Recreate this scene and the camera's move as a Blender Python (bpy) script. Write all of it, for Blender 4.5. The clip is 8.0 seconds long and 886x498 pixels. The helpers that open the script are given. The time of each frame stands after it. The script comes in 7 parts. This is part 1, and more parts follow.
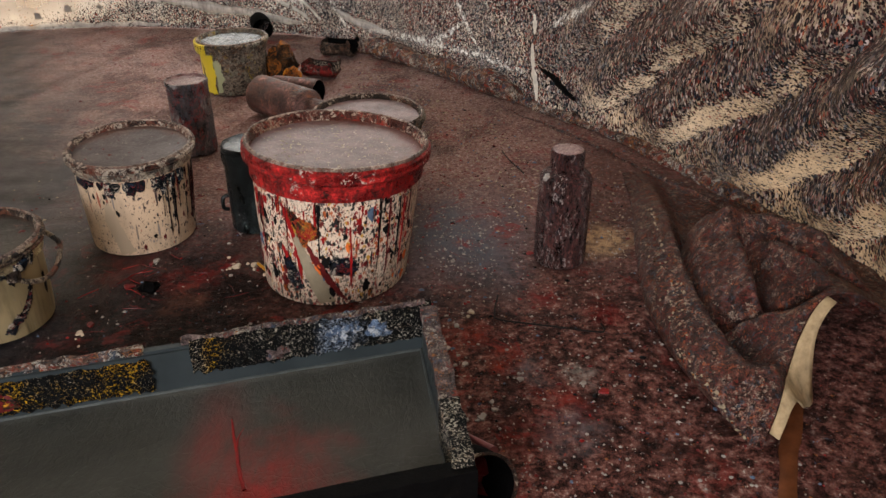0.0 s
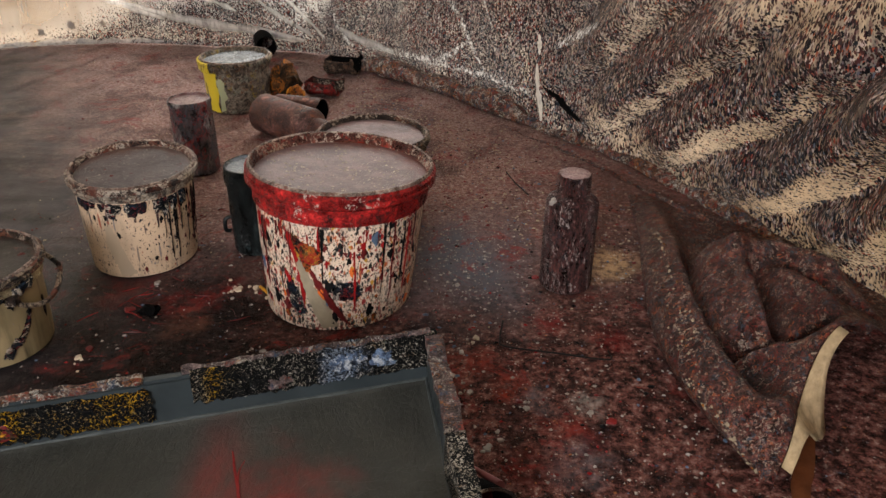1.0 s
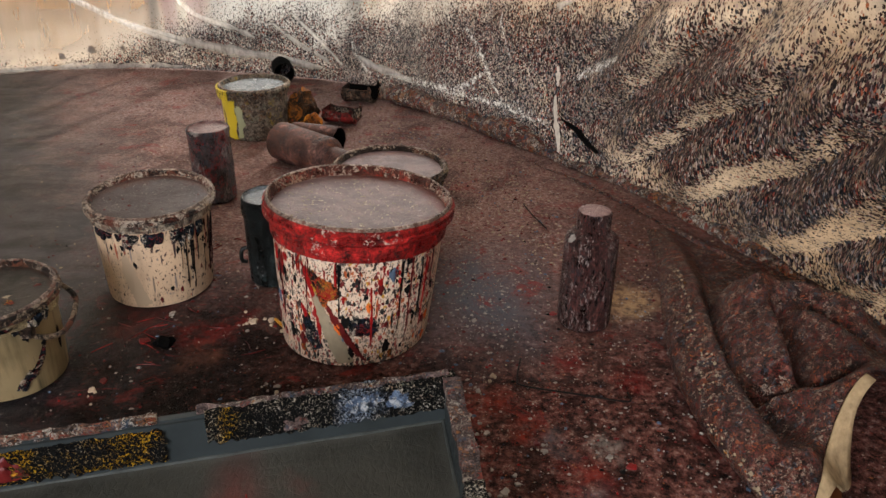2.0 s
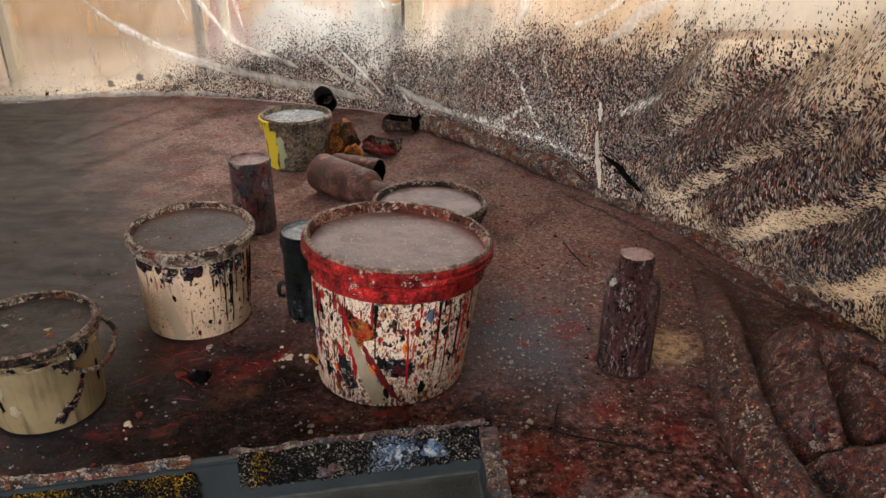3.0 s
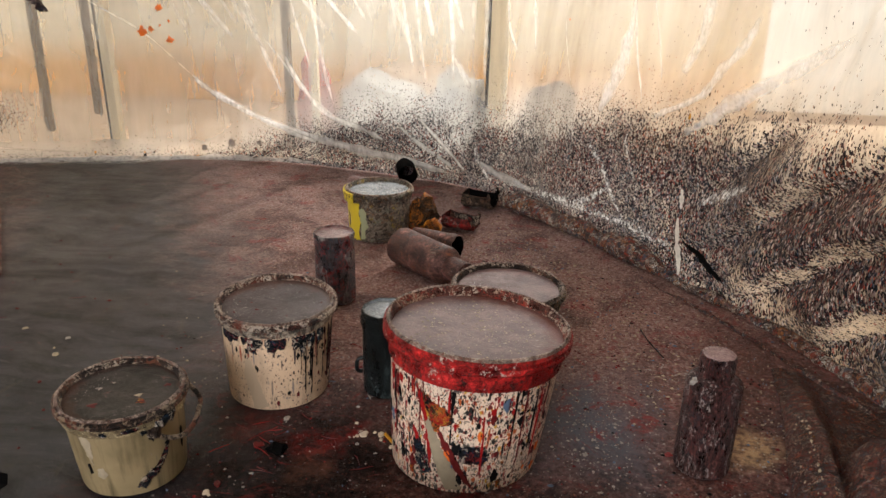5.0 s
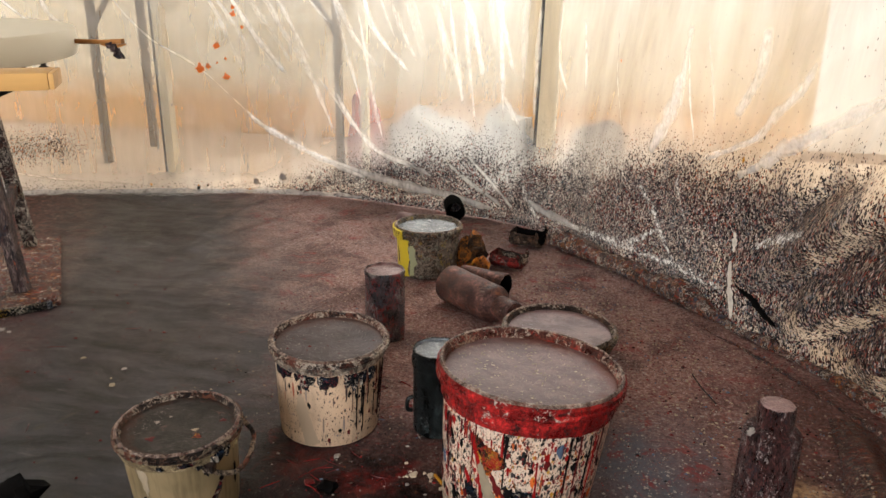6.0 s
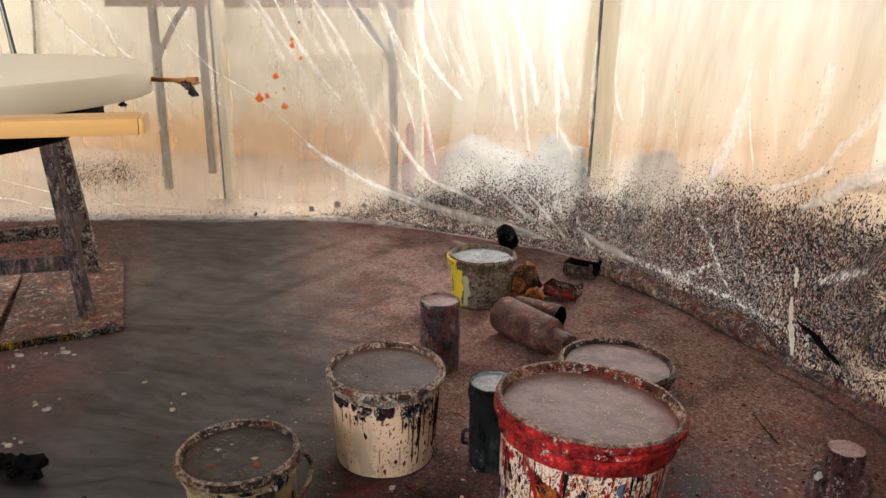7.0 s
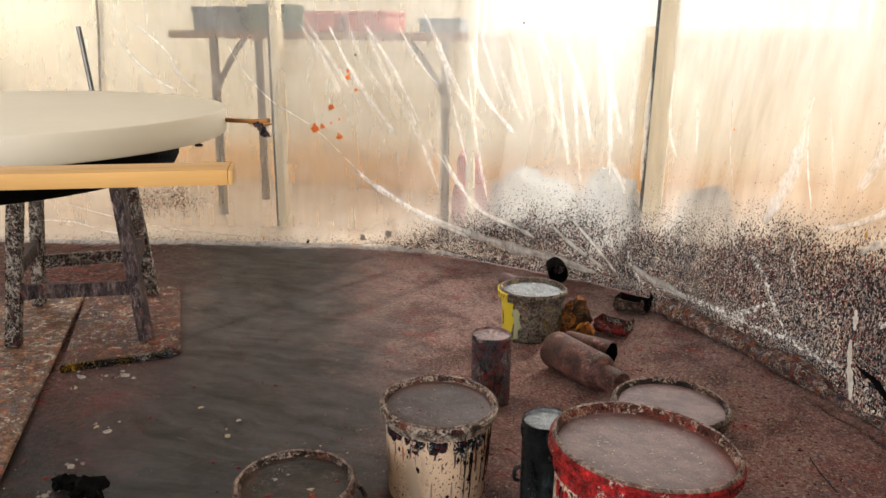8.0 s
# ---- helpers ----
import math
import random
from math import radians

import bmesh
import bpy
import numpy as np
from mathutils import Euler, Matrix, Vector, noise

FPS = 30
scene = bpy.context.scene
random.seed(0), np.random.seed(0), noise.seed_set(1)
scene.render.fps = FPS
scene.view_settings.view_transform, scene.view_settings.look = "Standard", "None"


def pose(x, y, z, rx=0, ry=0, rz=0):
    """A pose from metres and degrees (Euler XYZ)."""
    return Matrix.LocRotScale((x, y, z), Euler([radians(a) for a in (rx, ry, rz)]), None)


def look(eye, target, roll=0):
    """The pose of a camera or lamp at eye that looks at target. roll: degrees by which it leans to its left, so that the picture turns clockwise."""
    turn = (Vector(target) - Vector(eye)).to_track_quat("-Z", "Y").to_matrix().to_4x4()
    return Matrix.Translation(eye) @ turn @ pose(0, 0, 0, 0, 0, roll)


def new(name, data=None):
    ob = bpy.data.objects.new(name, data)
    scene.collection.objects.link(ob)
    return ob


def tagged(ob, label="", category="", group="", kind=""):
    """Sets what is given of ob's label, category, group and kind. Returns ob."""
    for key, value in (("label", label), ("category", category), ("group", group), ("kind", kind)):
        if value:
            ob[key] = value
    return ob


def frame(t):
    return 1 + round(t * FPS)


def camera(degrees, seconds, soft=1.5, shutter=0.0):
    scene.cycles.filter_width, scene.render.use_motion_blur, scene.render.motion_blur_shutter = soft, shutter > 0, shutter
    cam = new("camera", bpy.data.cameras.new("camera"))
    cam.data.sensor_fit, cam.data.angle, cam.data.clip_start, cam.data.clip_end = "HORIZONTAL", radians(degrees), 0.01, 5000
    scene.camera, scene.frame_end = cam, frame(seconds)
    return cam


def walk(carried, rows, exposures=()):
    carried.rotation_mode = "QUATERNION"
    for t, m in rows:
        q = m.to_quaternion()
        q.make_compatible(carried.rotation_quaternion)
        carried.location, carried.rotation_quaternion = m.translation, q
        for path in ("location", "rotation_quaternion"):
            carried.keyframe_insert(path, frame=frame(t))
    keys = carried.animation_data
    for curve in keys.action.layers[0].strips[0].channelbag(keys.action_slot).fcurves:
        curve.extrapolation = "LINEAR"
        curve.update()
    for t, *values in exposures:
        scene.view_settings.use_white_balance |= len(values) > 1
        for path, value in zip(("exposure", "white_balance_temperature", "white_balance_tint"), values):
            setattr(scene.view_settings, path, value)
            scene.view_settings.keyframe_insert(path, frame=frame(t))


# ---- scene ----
cam = camera(57.40, 8.0)
PATH = [
    (0, (-0.0000, -0.0000, 0.7507), (-0.0001, 1.7429, -0.2302), -1.04),
    (0.5, (-0.0029, 0.0115, 0.7528), (-0.0016, 1.7628, -0.2131), -0.96),
    (1, (-0.0069, 0.0239, 0.7581), (-0.0078, 1.7834, -0.1928), -0.73),
    (1.5, (-0.0124, 0.0348, 0.7658), (-0.0194, 1.8055, -0.1641), -0.47),
    (3, (-0.0214, 0.0718, 0.7924), (-0.1415, 1.8776, -0.0588), -0.38),
    (3.5, (-0.0222, 0.0790, 0.8053), (-0.1897, 1.8928, -0.0206), -0.13),
    (4, (-0.0282, 0.0767, 0.8184), (-0.2385, 1.9030, 0.0306), 0.38),
    (5.5, (-0.0557, 0.0620, 0.8498), (-0.3946, 1.9134, 0.1736), 0.44),
    (6, (-0.0687, 0.0593, 0.8589), (-0.4626, 1.9129, 0.2194), 0.54),
    (6.5, (-0.0795, 0.0569, 0.8656), (-0.5285, 1.9083, 0.2567), 0.49),
    (7, (-0.0889, 0.0535, 0.8739), (-0.6006, 1.8976, 0.2931), 0.21),
    (7.5, (-0.0982, 0.0461, 0.8868), (-0.6619, 1.8826, 0.3306), 0.43),
    (8, (-0.1094, 0.0348, 0.8989), (-0.7286, 1.8638, 0.3778), 0.54),
]
EXPOSURES = ()
walk(cam, [(t, look(eye, target, roll)) for t, eye, target, roll in PATH], EXPOSURES)


# ---- world, sun, lights ----
world = bpy.data.worlds.new("world")
scene.world = world
world.use_nodes = True
wn = world.node_tree
sky = wn.nodes.new("ShaderNodeTexSky")
sky.sky_type = "NISHITA"
sky.sun_disc = False
sky.sun_elevation = radians(28)
sky.sun_rotation = radians(30)
wn.nodes["Background"].inputs[1].default_value = 0.12
wn.links.new(sky.outputs[0], wn.nodes["Background"].inputs[0])


def area_lamp(name, eye, target, sx, sy, watts, colour):
    data = bpy.data.lights.new(name, "AREA")
    data.shape, data.size, data.size_y, data.energy, data.color = "RECTANGLE", sx, sy, watts, colour
    ob = new(name, data)
    ob.matrix_world = look(eye, target)
    return ob


SUN = bpy.data.lights.new("sun", "SUN")
SUN.energy, SUN.angle, SUN.color = 2.5, radians(0.6), (1.0, 0.92, 0.80)
sun = new("sun", SUN)
sun.matrix_world = look((3.0, 9.0, 5.2), (0.9, 3.4, 0.2))
area_lamp("window_light", (-0.42, 4.38, 1.55), (-0.42, 0.0, 1.15), 1.8, 1.3, 62, (1.0, 0.985, 0.96))
area_lamp("window_light", (1.5, 4.38, 1.12), (1.0, 0.0, 0.7), 1.3, 2.0, 52, (1.0, 0.98, 0.93))
# unseen fill lamp added to brighten the left wall behind the sheeting
area_lamp("window_light", (-4.72, 3.55, 1.5), (0.0, 3.65, 0.7), 1.0, 1.3, 29, (1.0, 0.97, 0.93))
# unseen lamp added behind the camera to fill the bucket fronts and floor
area_lamp("window_light", (-1.4, -2.92, 1.7), (-0.5, 1.0, 0.6), 2.4, 1.3, 205, (0.98, 0.98, 1.0))


# ---- materials ----
class Nodes:
    """A node material and short makers for its nodes."""

    def __init__(self, name):
        self.mat = bpy.data.materials.new(name)
        self.mat.use_nodes = True
        self.t = self.mat.node_tree
        self.b = self.t.nodes["Principled BSDF"]
        self.out = self.t.nodes["Material Output"]
        self.co = self.t.nodes.new("ShaderNodeTexCoord")
        self.obj = self.co.outputs["Object"]
        self.uv = self.co.outputs["UV"]

    def put(self, socket, value):
        if isinstance(value, (int, float)):
            socket.default_value = value
        elif isinstance(value, tuple):
            socket.default_value = value if len(value) != 3 or socket.type == "VECTOR" else (*value, 1)
        else:
            self.t.links.new(value, socket)

    def node(self, kind, **ins):
        n = self.t.nodes.new(kind)
        for k, v in ins.items():
            self.put(n.inputs[k.replace("_", " ")], v)
        return n

    def scale(self, vec, s, rot=(0, 0, 0), loc=(0, 0, 0)):
        return self.node("ShaderNodeMapping", Vector=vec, Scale=s, Rotation=rot, Location=loc).outputs[0]

    def noise(self, vec, s, detail=4.0, rough=0.55, distort=0.0):
        return self.node("ShaderNodeTexNoise", Vector=vec, Scale=s, Detail=detail, Roughness=rough, Distortion=distort).outputs["Fac"]

    def warp(self, vec, s, amount):
        n = self.node("ShaderNodeTexNoise", Vector=vec, Scale=s, Detail=2.0).outputs["Color"]
        a = self.t.nodes.new("ShaderNodeVectorMath")
        a.operation = "SUBTRACT"
        self.put(a.inputs[0], n)
        a.inputs[1].default_value = (0.5, 0.5, 0.5)
        m = self.t.nodes.new("ShaderNodeVectorMath")
        m.operation = "SCALE"
        self.put(m.inputs[0], a.outputs[0])
        m.inputs["Scale"].default_value = amount
        p = self.t.nodes.new("ShaderNodeVectorMath")
        p.operation = "ADD"
        self.put(p.inputs[0], vec)
        self.put(p.inputs[1], m.outputs[0])
        return p.outputs[0]

    def ramp(self, fac, stops, mode="LINEAR"):
        r = self.node("ShaderNodeValToRGB", Fac=fac)
        e = r.color_ramp
        e.interpolation = mode
        while len(e.elements) < len(stops):
            e.elements.new(0.5)
        for el, (p, c) in zip(e.elements, stops):
            el.position = p
            el.color = (*c, 1) if isinstance(c, tuple) else (c, c, c, 1)
        return r.outputs[0]

    def math(self, op, a, b=0.0, clamp=False):
        n = self.t.nodes.new("ShaderNodeMath")
        n.operation, n.use_clamp = op, clamp
        self.put(n.inputs[0], a)
        self.put(n.inputs[1], b)
        return n.outputs[0]

    def span(self, v, lo, hi, a=0.0, b=1.0):
        n = self.node("ShaderNodeMapRange", Value=v)
        for i, x in zip((1, 2, 3, 4), (lo, hi, a, b)):
            self.put(n.inputs[i], x)
        return n.outputs[0]

    def axis(self, vec, i):
        return self.node("ShaderNodeSeparateXYZ", Vector=vec).outputs[i]

    def mix(self, fac, a, b):
        n = self.t.nodes.new("ShaderNodeMix")
        n.data_type = "RGBA"
        self.put(n.inputs[0], fac)
        self.put(n.inputs[6], a)
        self.put(n.inputs[7], b)
        return n.outputs[2]

    def spots(self, vec, s, size, soft=0.12):
        """Round spots of random size: (mask, random value per spot)."""
        v = self.node("ShaderNodeTexVoronoi", Vector=vec, Scale=s, Randomness=1.0)
        rnd = self.node("ShaderNodeSeparateColor", Color=v.outputs["Color"])
        limit = self.math("MULTIPLY", rnd.outputs[1], size)
        m = self.span(self.math("SUBTRACT", limit, v.outputs["Distance"]), 0.0, soft)
        return m, rnd.outputs[0]

    def mottle(self, vec, s, stops, lo=0.36, hi=0.64):
        """Blotchy layers of dried paint: a rough noise spread over several colours. Returns (colour, value)."""
        f = self.span(self.noise(vec, s, 9.0, 0.78), lo, hi)
        return self.ramp(f, stops), f

    def blots(self, vec, s, cut, soft=0.03, distort=0.8):
        """Ragged blots where a rough noise passes a limit."""
        return self.span(self.noise(vec, s, 7.0, 0.72, distort), cut, cut + soft)

    def bump(self, height, strength, dist=0.002):
        n = self.node("ShaderNodeBump", Height=height, Strength=strength, Distance=dist)
        self.put(self.b.inputs["Normal"], n.outputs[0])

    def finish(self, colour=None, rough=None, metal=None, spec=None):
        for k, v in (("Base Color", colour), ("Roughness", rough), ("Metallic", metal), ("Specular IOR Level", spec)):
            if v is not None:
                self.put(self.b.inputs[k], v)
        return self.mat


WARM = [(0.0, (0.30, 0.05, 0.03)), (0.18, (0.5, 0.44, 0.36)), (0.34, (0.02, 0.02, 0.025)), (0.5, (0.42, 0.16, 0.05)), (0.62, (0.16, 0.14, 0.14)), (0.75, (0.6, 0.56, 0.5)), (0.88, (0.06, 0.09, 0.14))]
DARK = [(0.0, (0.012, 0.012, 0.016)), (0.3, (0.045, 0.022, 0.024)), (0.5, (0.02, 0.03, 0.045)), (0.65, (0.08, 0.05, 0.045)), (0.8, (0.22, 0.18, 0.16)), (0.92, (0.3, 0.07, 0.03))]
VIVID = [(0.0, (0.30, 0.014, 0.014)), (0.16, (0.009, 0.008, 0.008)), (0.44, (0.42, 0.09, 0.02)), (0.54, (0.045, 0.035, 0.035)), (0.7, (0.14, 0.016, 0.014)), (0.82, (0.012, 0.011, 0.011)), (0.95, (0.5, 0.26, 0.03))]


def crust_material(name, low, high, palette=WARM, amount=0.3, size=110.0, rough=0.5, relief=0.6, stretch=(1.0, 1.0, 1.0), spec=0.10):
    """Dried paint built up in layers: blotchy ground, ragged blots of other paints, a few specks, rough relief."""
    n = Nodes(name)
    p = n.scale(n.obj, stretch)
    big = n.noise(p, 9.0, 5.0, 0.6)
    c, f = n.mottle(p, size * 0.55, [(0.0, tuple(v * 0.18 for v in low)), (0.32, low), (0.62, high), (0.86, tuple(min(0.8, v * 2.0) for v in high)), (1.0, tuple(min(0.8, v * 3.6) for v in high))])
    grit = n.noise(p, 420.0, 4.0, 0.75)
    c = n.mix(n.span(big, 0.55, 0.40, 0.0, 0.55), c, tuple(v * 0.4 for v in low))
    k = 0.60 - amount * 0.16
    c = n.mix(n.span(grit, 0.46, 0.34, 0.0, 0.7), c, tuple(v * 0.15 for v in low))
    c = n.mix(n.span(grit, 0.55, 0.70, 0.0, 0.6), c, tuple(min(0.8, v * 3.0) for v in high))
    for i, (s, q) in enumerate(((size * 0.42, k + 0.02), (size * 0.8, k), (size * 1.5, k))):
        m = n.blots(n.scale(p, (1, 1, 1), (0, 0, 0), (3.1 * i, 1.7 * i, 0.9 * i)), s, q)
        v = n.node("ShaderNodeTexVoronoi", Vector=n.warp(p, 40.0, 0.02), Scale=size * 0.5)
        r = n.node("ShaderNodeSeparateColor", Color=v.outputs["Color"]).outputs[i]
        c = n.mix(n.math("MULTIPLY", m, n.span(grit, 0.35, 0.55, 0.35, 0.95)), c, n.ramp(r, palette, "CONSTANT"))
    n.bump(n.math("ADD", n.math("MULTIPLY", f, 1.6), n.math("ADD", n.math("MULTIPLY", grit, 0.7), n.math("MULTIPLY", big, 1.2))), relief, 0.003)
    return n.finish(c, n.span(f, 0.2, 0.8, rough - 0.15, rough + 0.2), None, spec)


def drip_material(name, base, stain, palette, cover, drips, rough=0.42, wash=0.38):
    """A plastic wall in a light colour with splashes and runs of paint; u runs round it, v up, in metres."""
    n = Nodes(name)
    soft = n.noise(n.uv, 14.0, 4.0)
    c = n.mix(n.span(soft, 0.4, 0.75, 0.0, 0.65), base, stain)
    streak = n.noise(n.scale(n.uv, (1.0, 0.12, 1.0)), 60.0, 4.0)
    c = n.mix(n.span(streak, 0.5, 0.72, 0.0, wash), c, tuple(v * 0.45 for v in stain))
    wide = n.noise(n.uv, 9.0, 3.0)
    w = n.warp(n.warp(n.scale(n.uv, (1.0, 0.6, 1.0)), 60.0, 0.008), 220.0, 0.006)
    m2, r2 = n.spots(w, 400.0, cover * 1.1, 0.08)
    m1, r1 = n.spots(w, 190.0, cover * 1.2, 0.06)
    w2 = n.warp(n.scale(n.uv, (1.0, 0.13, 1.0)), 22.0, 0.012)
    m3, r3 = n.spots(w2, 105.0, drips, 0.06)
    gate = n.span(wide, 0.36, 0.50, 0.6, 1.0)
    for m, r in ((m2, r2), (m3, r3), (m1, r1)):
        c = n.mix(n.math("MULTIPLY", m, gate), c, n.ramp(r, palette, "CONSTANT"))
    n.bump(n.math("ADD", m1, n.math("ADD", m3, n.math("ADD", m2, n.math("MULTIPLY", soft, 0.6)))), 0.5, 0.0015)
    return n.finish(c, n.span(soft, 0.3, 0.7, rough - 0.1, rough + 0.15), None, 0.4)


def lid_material(name, low, high, spot, rough=0.3, radius=0.1, margin=(0.05, 0.018, 0.012), blot=0.62):
    """A dried skin of paint on a lid: blotchy, finely wrinkled and glossy, dirtier towards its margin."""
    n = Nodes(name)
    c, f = n.mottle(n.scale(n.obj, (1.0, 1.4, 1.0)), 16.0, [(0.0, tuple(v * 0.8 for v in low)), (0.35, low), (0.65, high), (1.0, tuple(min(0.8, v * 1.2) for v in high))], 0.30, 0.70)
    grain = n.noise(n.scale(n.obj, (1.0, 1.5, 1.0)), 330.0, 4.0, 0.7)
    c = n.mix(n.span(grain, 0.52, 0.36, 0.0, 0.6), c, tuple(v * 0.45 for v in low))
    wrinkle = n.noise(n.scale(n.obj, (1.0, 2.2, 1.0)), 120.0, 5.0, 0.65)
    # pale blots mixed into the colour as painted glints
    glint = n.math("MULTIPLY", n.blots(n.scale(n.obj, (1.0, 1.7, 1.0)), 190.0, 0.605, 0.04), n.span(n.noise(n.obj, 11.0, 3.0), 0.42, 0.58))
    m = n.math("MULTIPLY", n.blots(n.obj, 40.0, blot, 0.05), n.span(grain, 0.35, 0.55, 0.3, 0.8))
    c = n.mix(m, c, spot)
    c = n.mix(n.math("MULTIPLY", glint, 0.8), c, (0.62, 0.57, 0.52))
    x, y = n.axis(n.obj, 0), n.axis(n.obj, 1)
    ring = n.math("DIVIDE", n.math("SQRT", n.math("ADD", n.math("MULTIPLY", x, x), n.math("MULTIPLY", y, y))), radius)
    ring = n.math("ADD", ring, n.math("MULTIPLY", n.math("SUBTRACT", n.noise(n.obj, 24.0, 6.0, 0.75), 0.5), 0.9))
    c = n.mix(n.span(ring, 0.90, 1.04, 0.0, 0.85), c, margin)
    n.bump(n.math("ADD", n.math("MULTIPLY", wrinkle, 1.0), n.math("ADD", n.math("MULTIPLY", grain, 0.5), n.math("ADD", m, glint))), 0.55, 0.0014)
    return n.finish(c, n.span(grain, 0.3, 0.7, rough - 0.10, rough + 0.12), None, 0.20)


def plain_material(name, colour, rough=0.5, metal=0.0, vary=0.35, size=30.0, relief=0.2, stretch=(1.0, 1.0, 1.0), spec=0.2):
    n = Nodes(name)
    v = n.scale(n.obj, stretch)
    a = n.noise(v, size, 5.0, 0.6)
    b = n.noise(v, size * 7, 3.0)
    dark = tuple(x * (1 - vary) for x in colour)
    c = n.mix(n.span(a, 0.3, 0.7), dark, colour)
    n.bump(n.math("ADD", a, n.math("MULTIPLY", b, 0.5)), relief, 0.002)
    return n.finish(c, n.span(b, 0.3, 0.7, max(0.05, rough - 0.1), rough + 0.1), metal, spec)


def floor_material():
    n = Nodes("painted_floor")
    p = n.obj
    x, y = n.axis(p, 0), n.axis(p, 1)
    big = n.noise(p, 1.9, 5.0, 0.6, 0.5)
    mid = n.noise(p, 10.0, 6.0, 0.7)
    grit = n.noise(p, 380.0, 4.0, 0.75)
    c, f = n.mottle(p, 62.0, [(0.0, (0.003, 0.002, 0.002)), (0.3, (0.032, 0.0118, 0.0098)), (0.58, (0.140, 0.052, 0.042)), (0.8, (0.220, 0.108, 0.090)), (1.0, (0.40, 0.29, 0.25))])
    c = n.mix(n.span(grit, 0.46, 0.34, 0.0, 0.75), c, (0.004, 0.002, 0.002))
    c = n.mix(n.span(grit, 0.54, 0.68, 0.0, 0.45), c, (0.22, 0.118, 0.100))
    olive = n.blots(p, 7.0, 0.53, 0.08, 0.8)
    c = n.mix(n.math("MULTIPLY", olive, n.span(grit, 0.35, 0.6, 0.55, 0.25)), c, (0.046, 0.024, 0.017))
    hollow = n.span(n.noise(n.warp(p, 12.0, 0.05), 17.0, 6.0, 0.68), 0.52, 0.42)
    c = n.mix(n.math("MULTIPLY", hollow, 0.66), c, (0.005, 0.0026, 0.0024))
    # dusty red-brown overspray towards the sheeting
    dust = n.math("MULTIPLY", n.span(n.math("ADD", y, n.math("MULTIPLY", mid, 0.8)), 1.5, 2.2), n.math("MULTIPLY", n.span(n.math("ADD", x, n.math("MULTIPLY", big, 0.8)), -1.5, -0.75), n.span(n.math("ADD", x, n.math("MULTIPLY", mid, 0.3)), 0.58, 0.34, 0.40, 1.0)))
    d, f2 = n.mottle(p, 120.0, [(0.0, (0.098, 0.041, 0.035)), (0.4, (0.245, 0.123, 0.105)), (0.75, (0.40, 0.255, 0.226)), (1.0, (0.58, 0.49, 0.47))])
    ashy = n.math("MULTIPLY", n.span(n.math("ADD", y, n.math("MULTIPLY", mid, 0.6)), 2.2, 2.9), n.span(n.noise(p, 3.0, 4.0, 0.6), 0.35, 0.6, 0.4, 1.0))
    d = n.mix(n.math("MULTIPLY", ashy, 0.5), d, n.mix(n.span(f2, 0.2, 0.9), (0.050, 0.044, 0.046), (0.36, 0.33, 0.33)))
    c = n.mix(n.math("MULTIPLY", dust, 0.85), c, d)
    wet = n.noise(n.warp(p, 4.0, 0.15), 4.5, 6.0, 0.7)
    c = n.mix(n.math("MULTIPLY", dust, n.span(wet, 0.53, 0.40, 0.0, 0.68)), c, (0.046, 0.022, 0.019))
    pale_dust = n.blots(p, 20.0, 0.585, 0.07, 0.6)
    c = n.mix(n.math("MULTIPLY", n.math("MULTIPLY", dust, pale_dust), 0.45), c, (0.34, 0.24, 0.215))
    crumb = n.noise(n.scale(p, (1, 1, 1), (0, 0, 0), (2.0, 5.0, 0.0)), 240.0, 5.0, 0.8)
    c = n.mix(n.math("MULTIPLY", dust, n.span(crumb, 0.48, 0.38, 0.0, 0.75)), c, (0.030, 0.014, 0.013))
    c = n.mix(n.math("MULTIPLY", dust, n.span(crumb, 0.56, 0.66, 0.0, 0.6)), c, (0.42, 0.31, 0.27))
    # the floor turns near-black towards the front left, round the buckets
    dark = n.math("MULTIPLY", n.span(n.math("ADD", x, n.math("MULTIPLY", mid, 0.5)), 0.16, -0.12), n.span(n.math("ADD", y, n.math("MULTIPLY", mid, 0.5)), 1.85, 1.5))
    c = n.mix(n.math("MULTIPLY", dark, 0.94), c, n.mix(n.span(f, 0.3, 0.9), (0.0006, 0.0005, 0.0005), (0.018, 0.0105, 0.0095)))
    # blue-grey sheen beside the large bucket, painted into the floor colour
    far = n.node("ShaderNodeVectorMath")
    far.operation = "DISTANCE"
    n.put(far.inputs[0], n.warp(n.scale(p, (1.0, 0.55, 1.0)), 6.0, 0.22))
    far.inputs[1].default_value = (0.03, 0.745, 0.0)
    c = n.mix(n.math("MULTIPLY", n.span(far.outputs["Value"], 0.17, 0.05), n.span(f, 0.1, 0.7, 0.4, 0.9)), c, (0.085, 0.100, 0.122))
    # red: ragged stains and thin scuffs
    gate = n.span(big, 0.36, 0.52)
    red = n.math("MULTIPLY", n.blots(p, 8.0, 0.555, 0.06, 1.5), gate)
    scuff = n.blots(n.scale(n.warp(p, 5.0, 0.2), (1.0, 5.0, 1.0), (0, 0, 0.7)), 22.0, 0.60, 0.03, 0.3)
    scuff2 = n.blots(n.scale(n.warp(p, 5.0, 0.2), (5.0, 1.0, 1.0), (0, 0, 0.4)), 20.0, 0.62, 0.03, 0.3)
    red = n.math("MAXIMUM", red, n.math("MULTIPLY", n.math("MAXIMUM", scuff, scuff2), n.math("MULTIPLY", dark, n.span(mid, 0.42, 0.55))))
    c = n.mix(n.math("MULTIPLY", red, n.span(f, 0.1, 0.7, 0.15, 0.7)), c, (0.22, 0.020, 0.016))
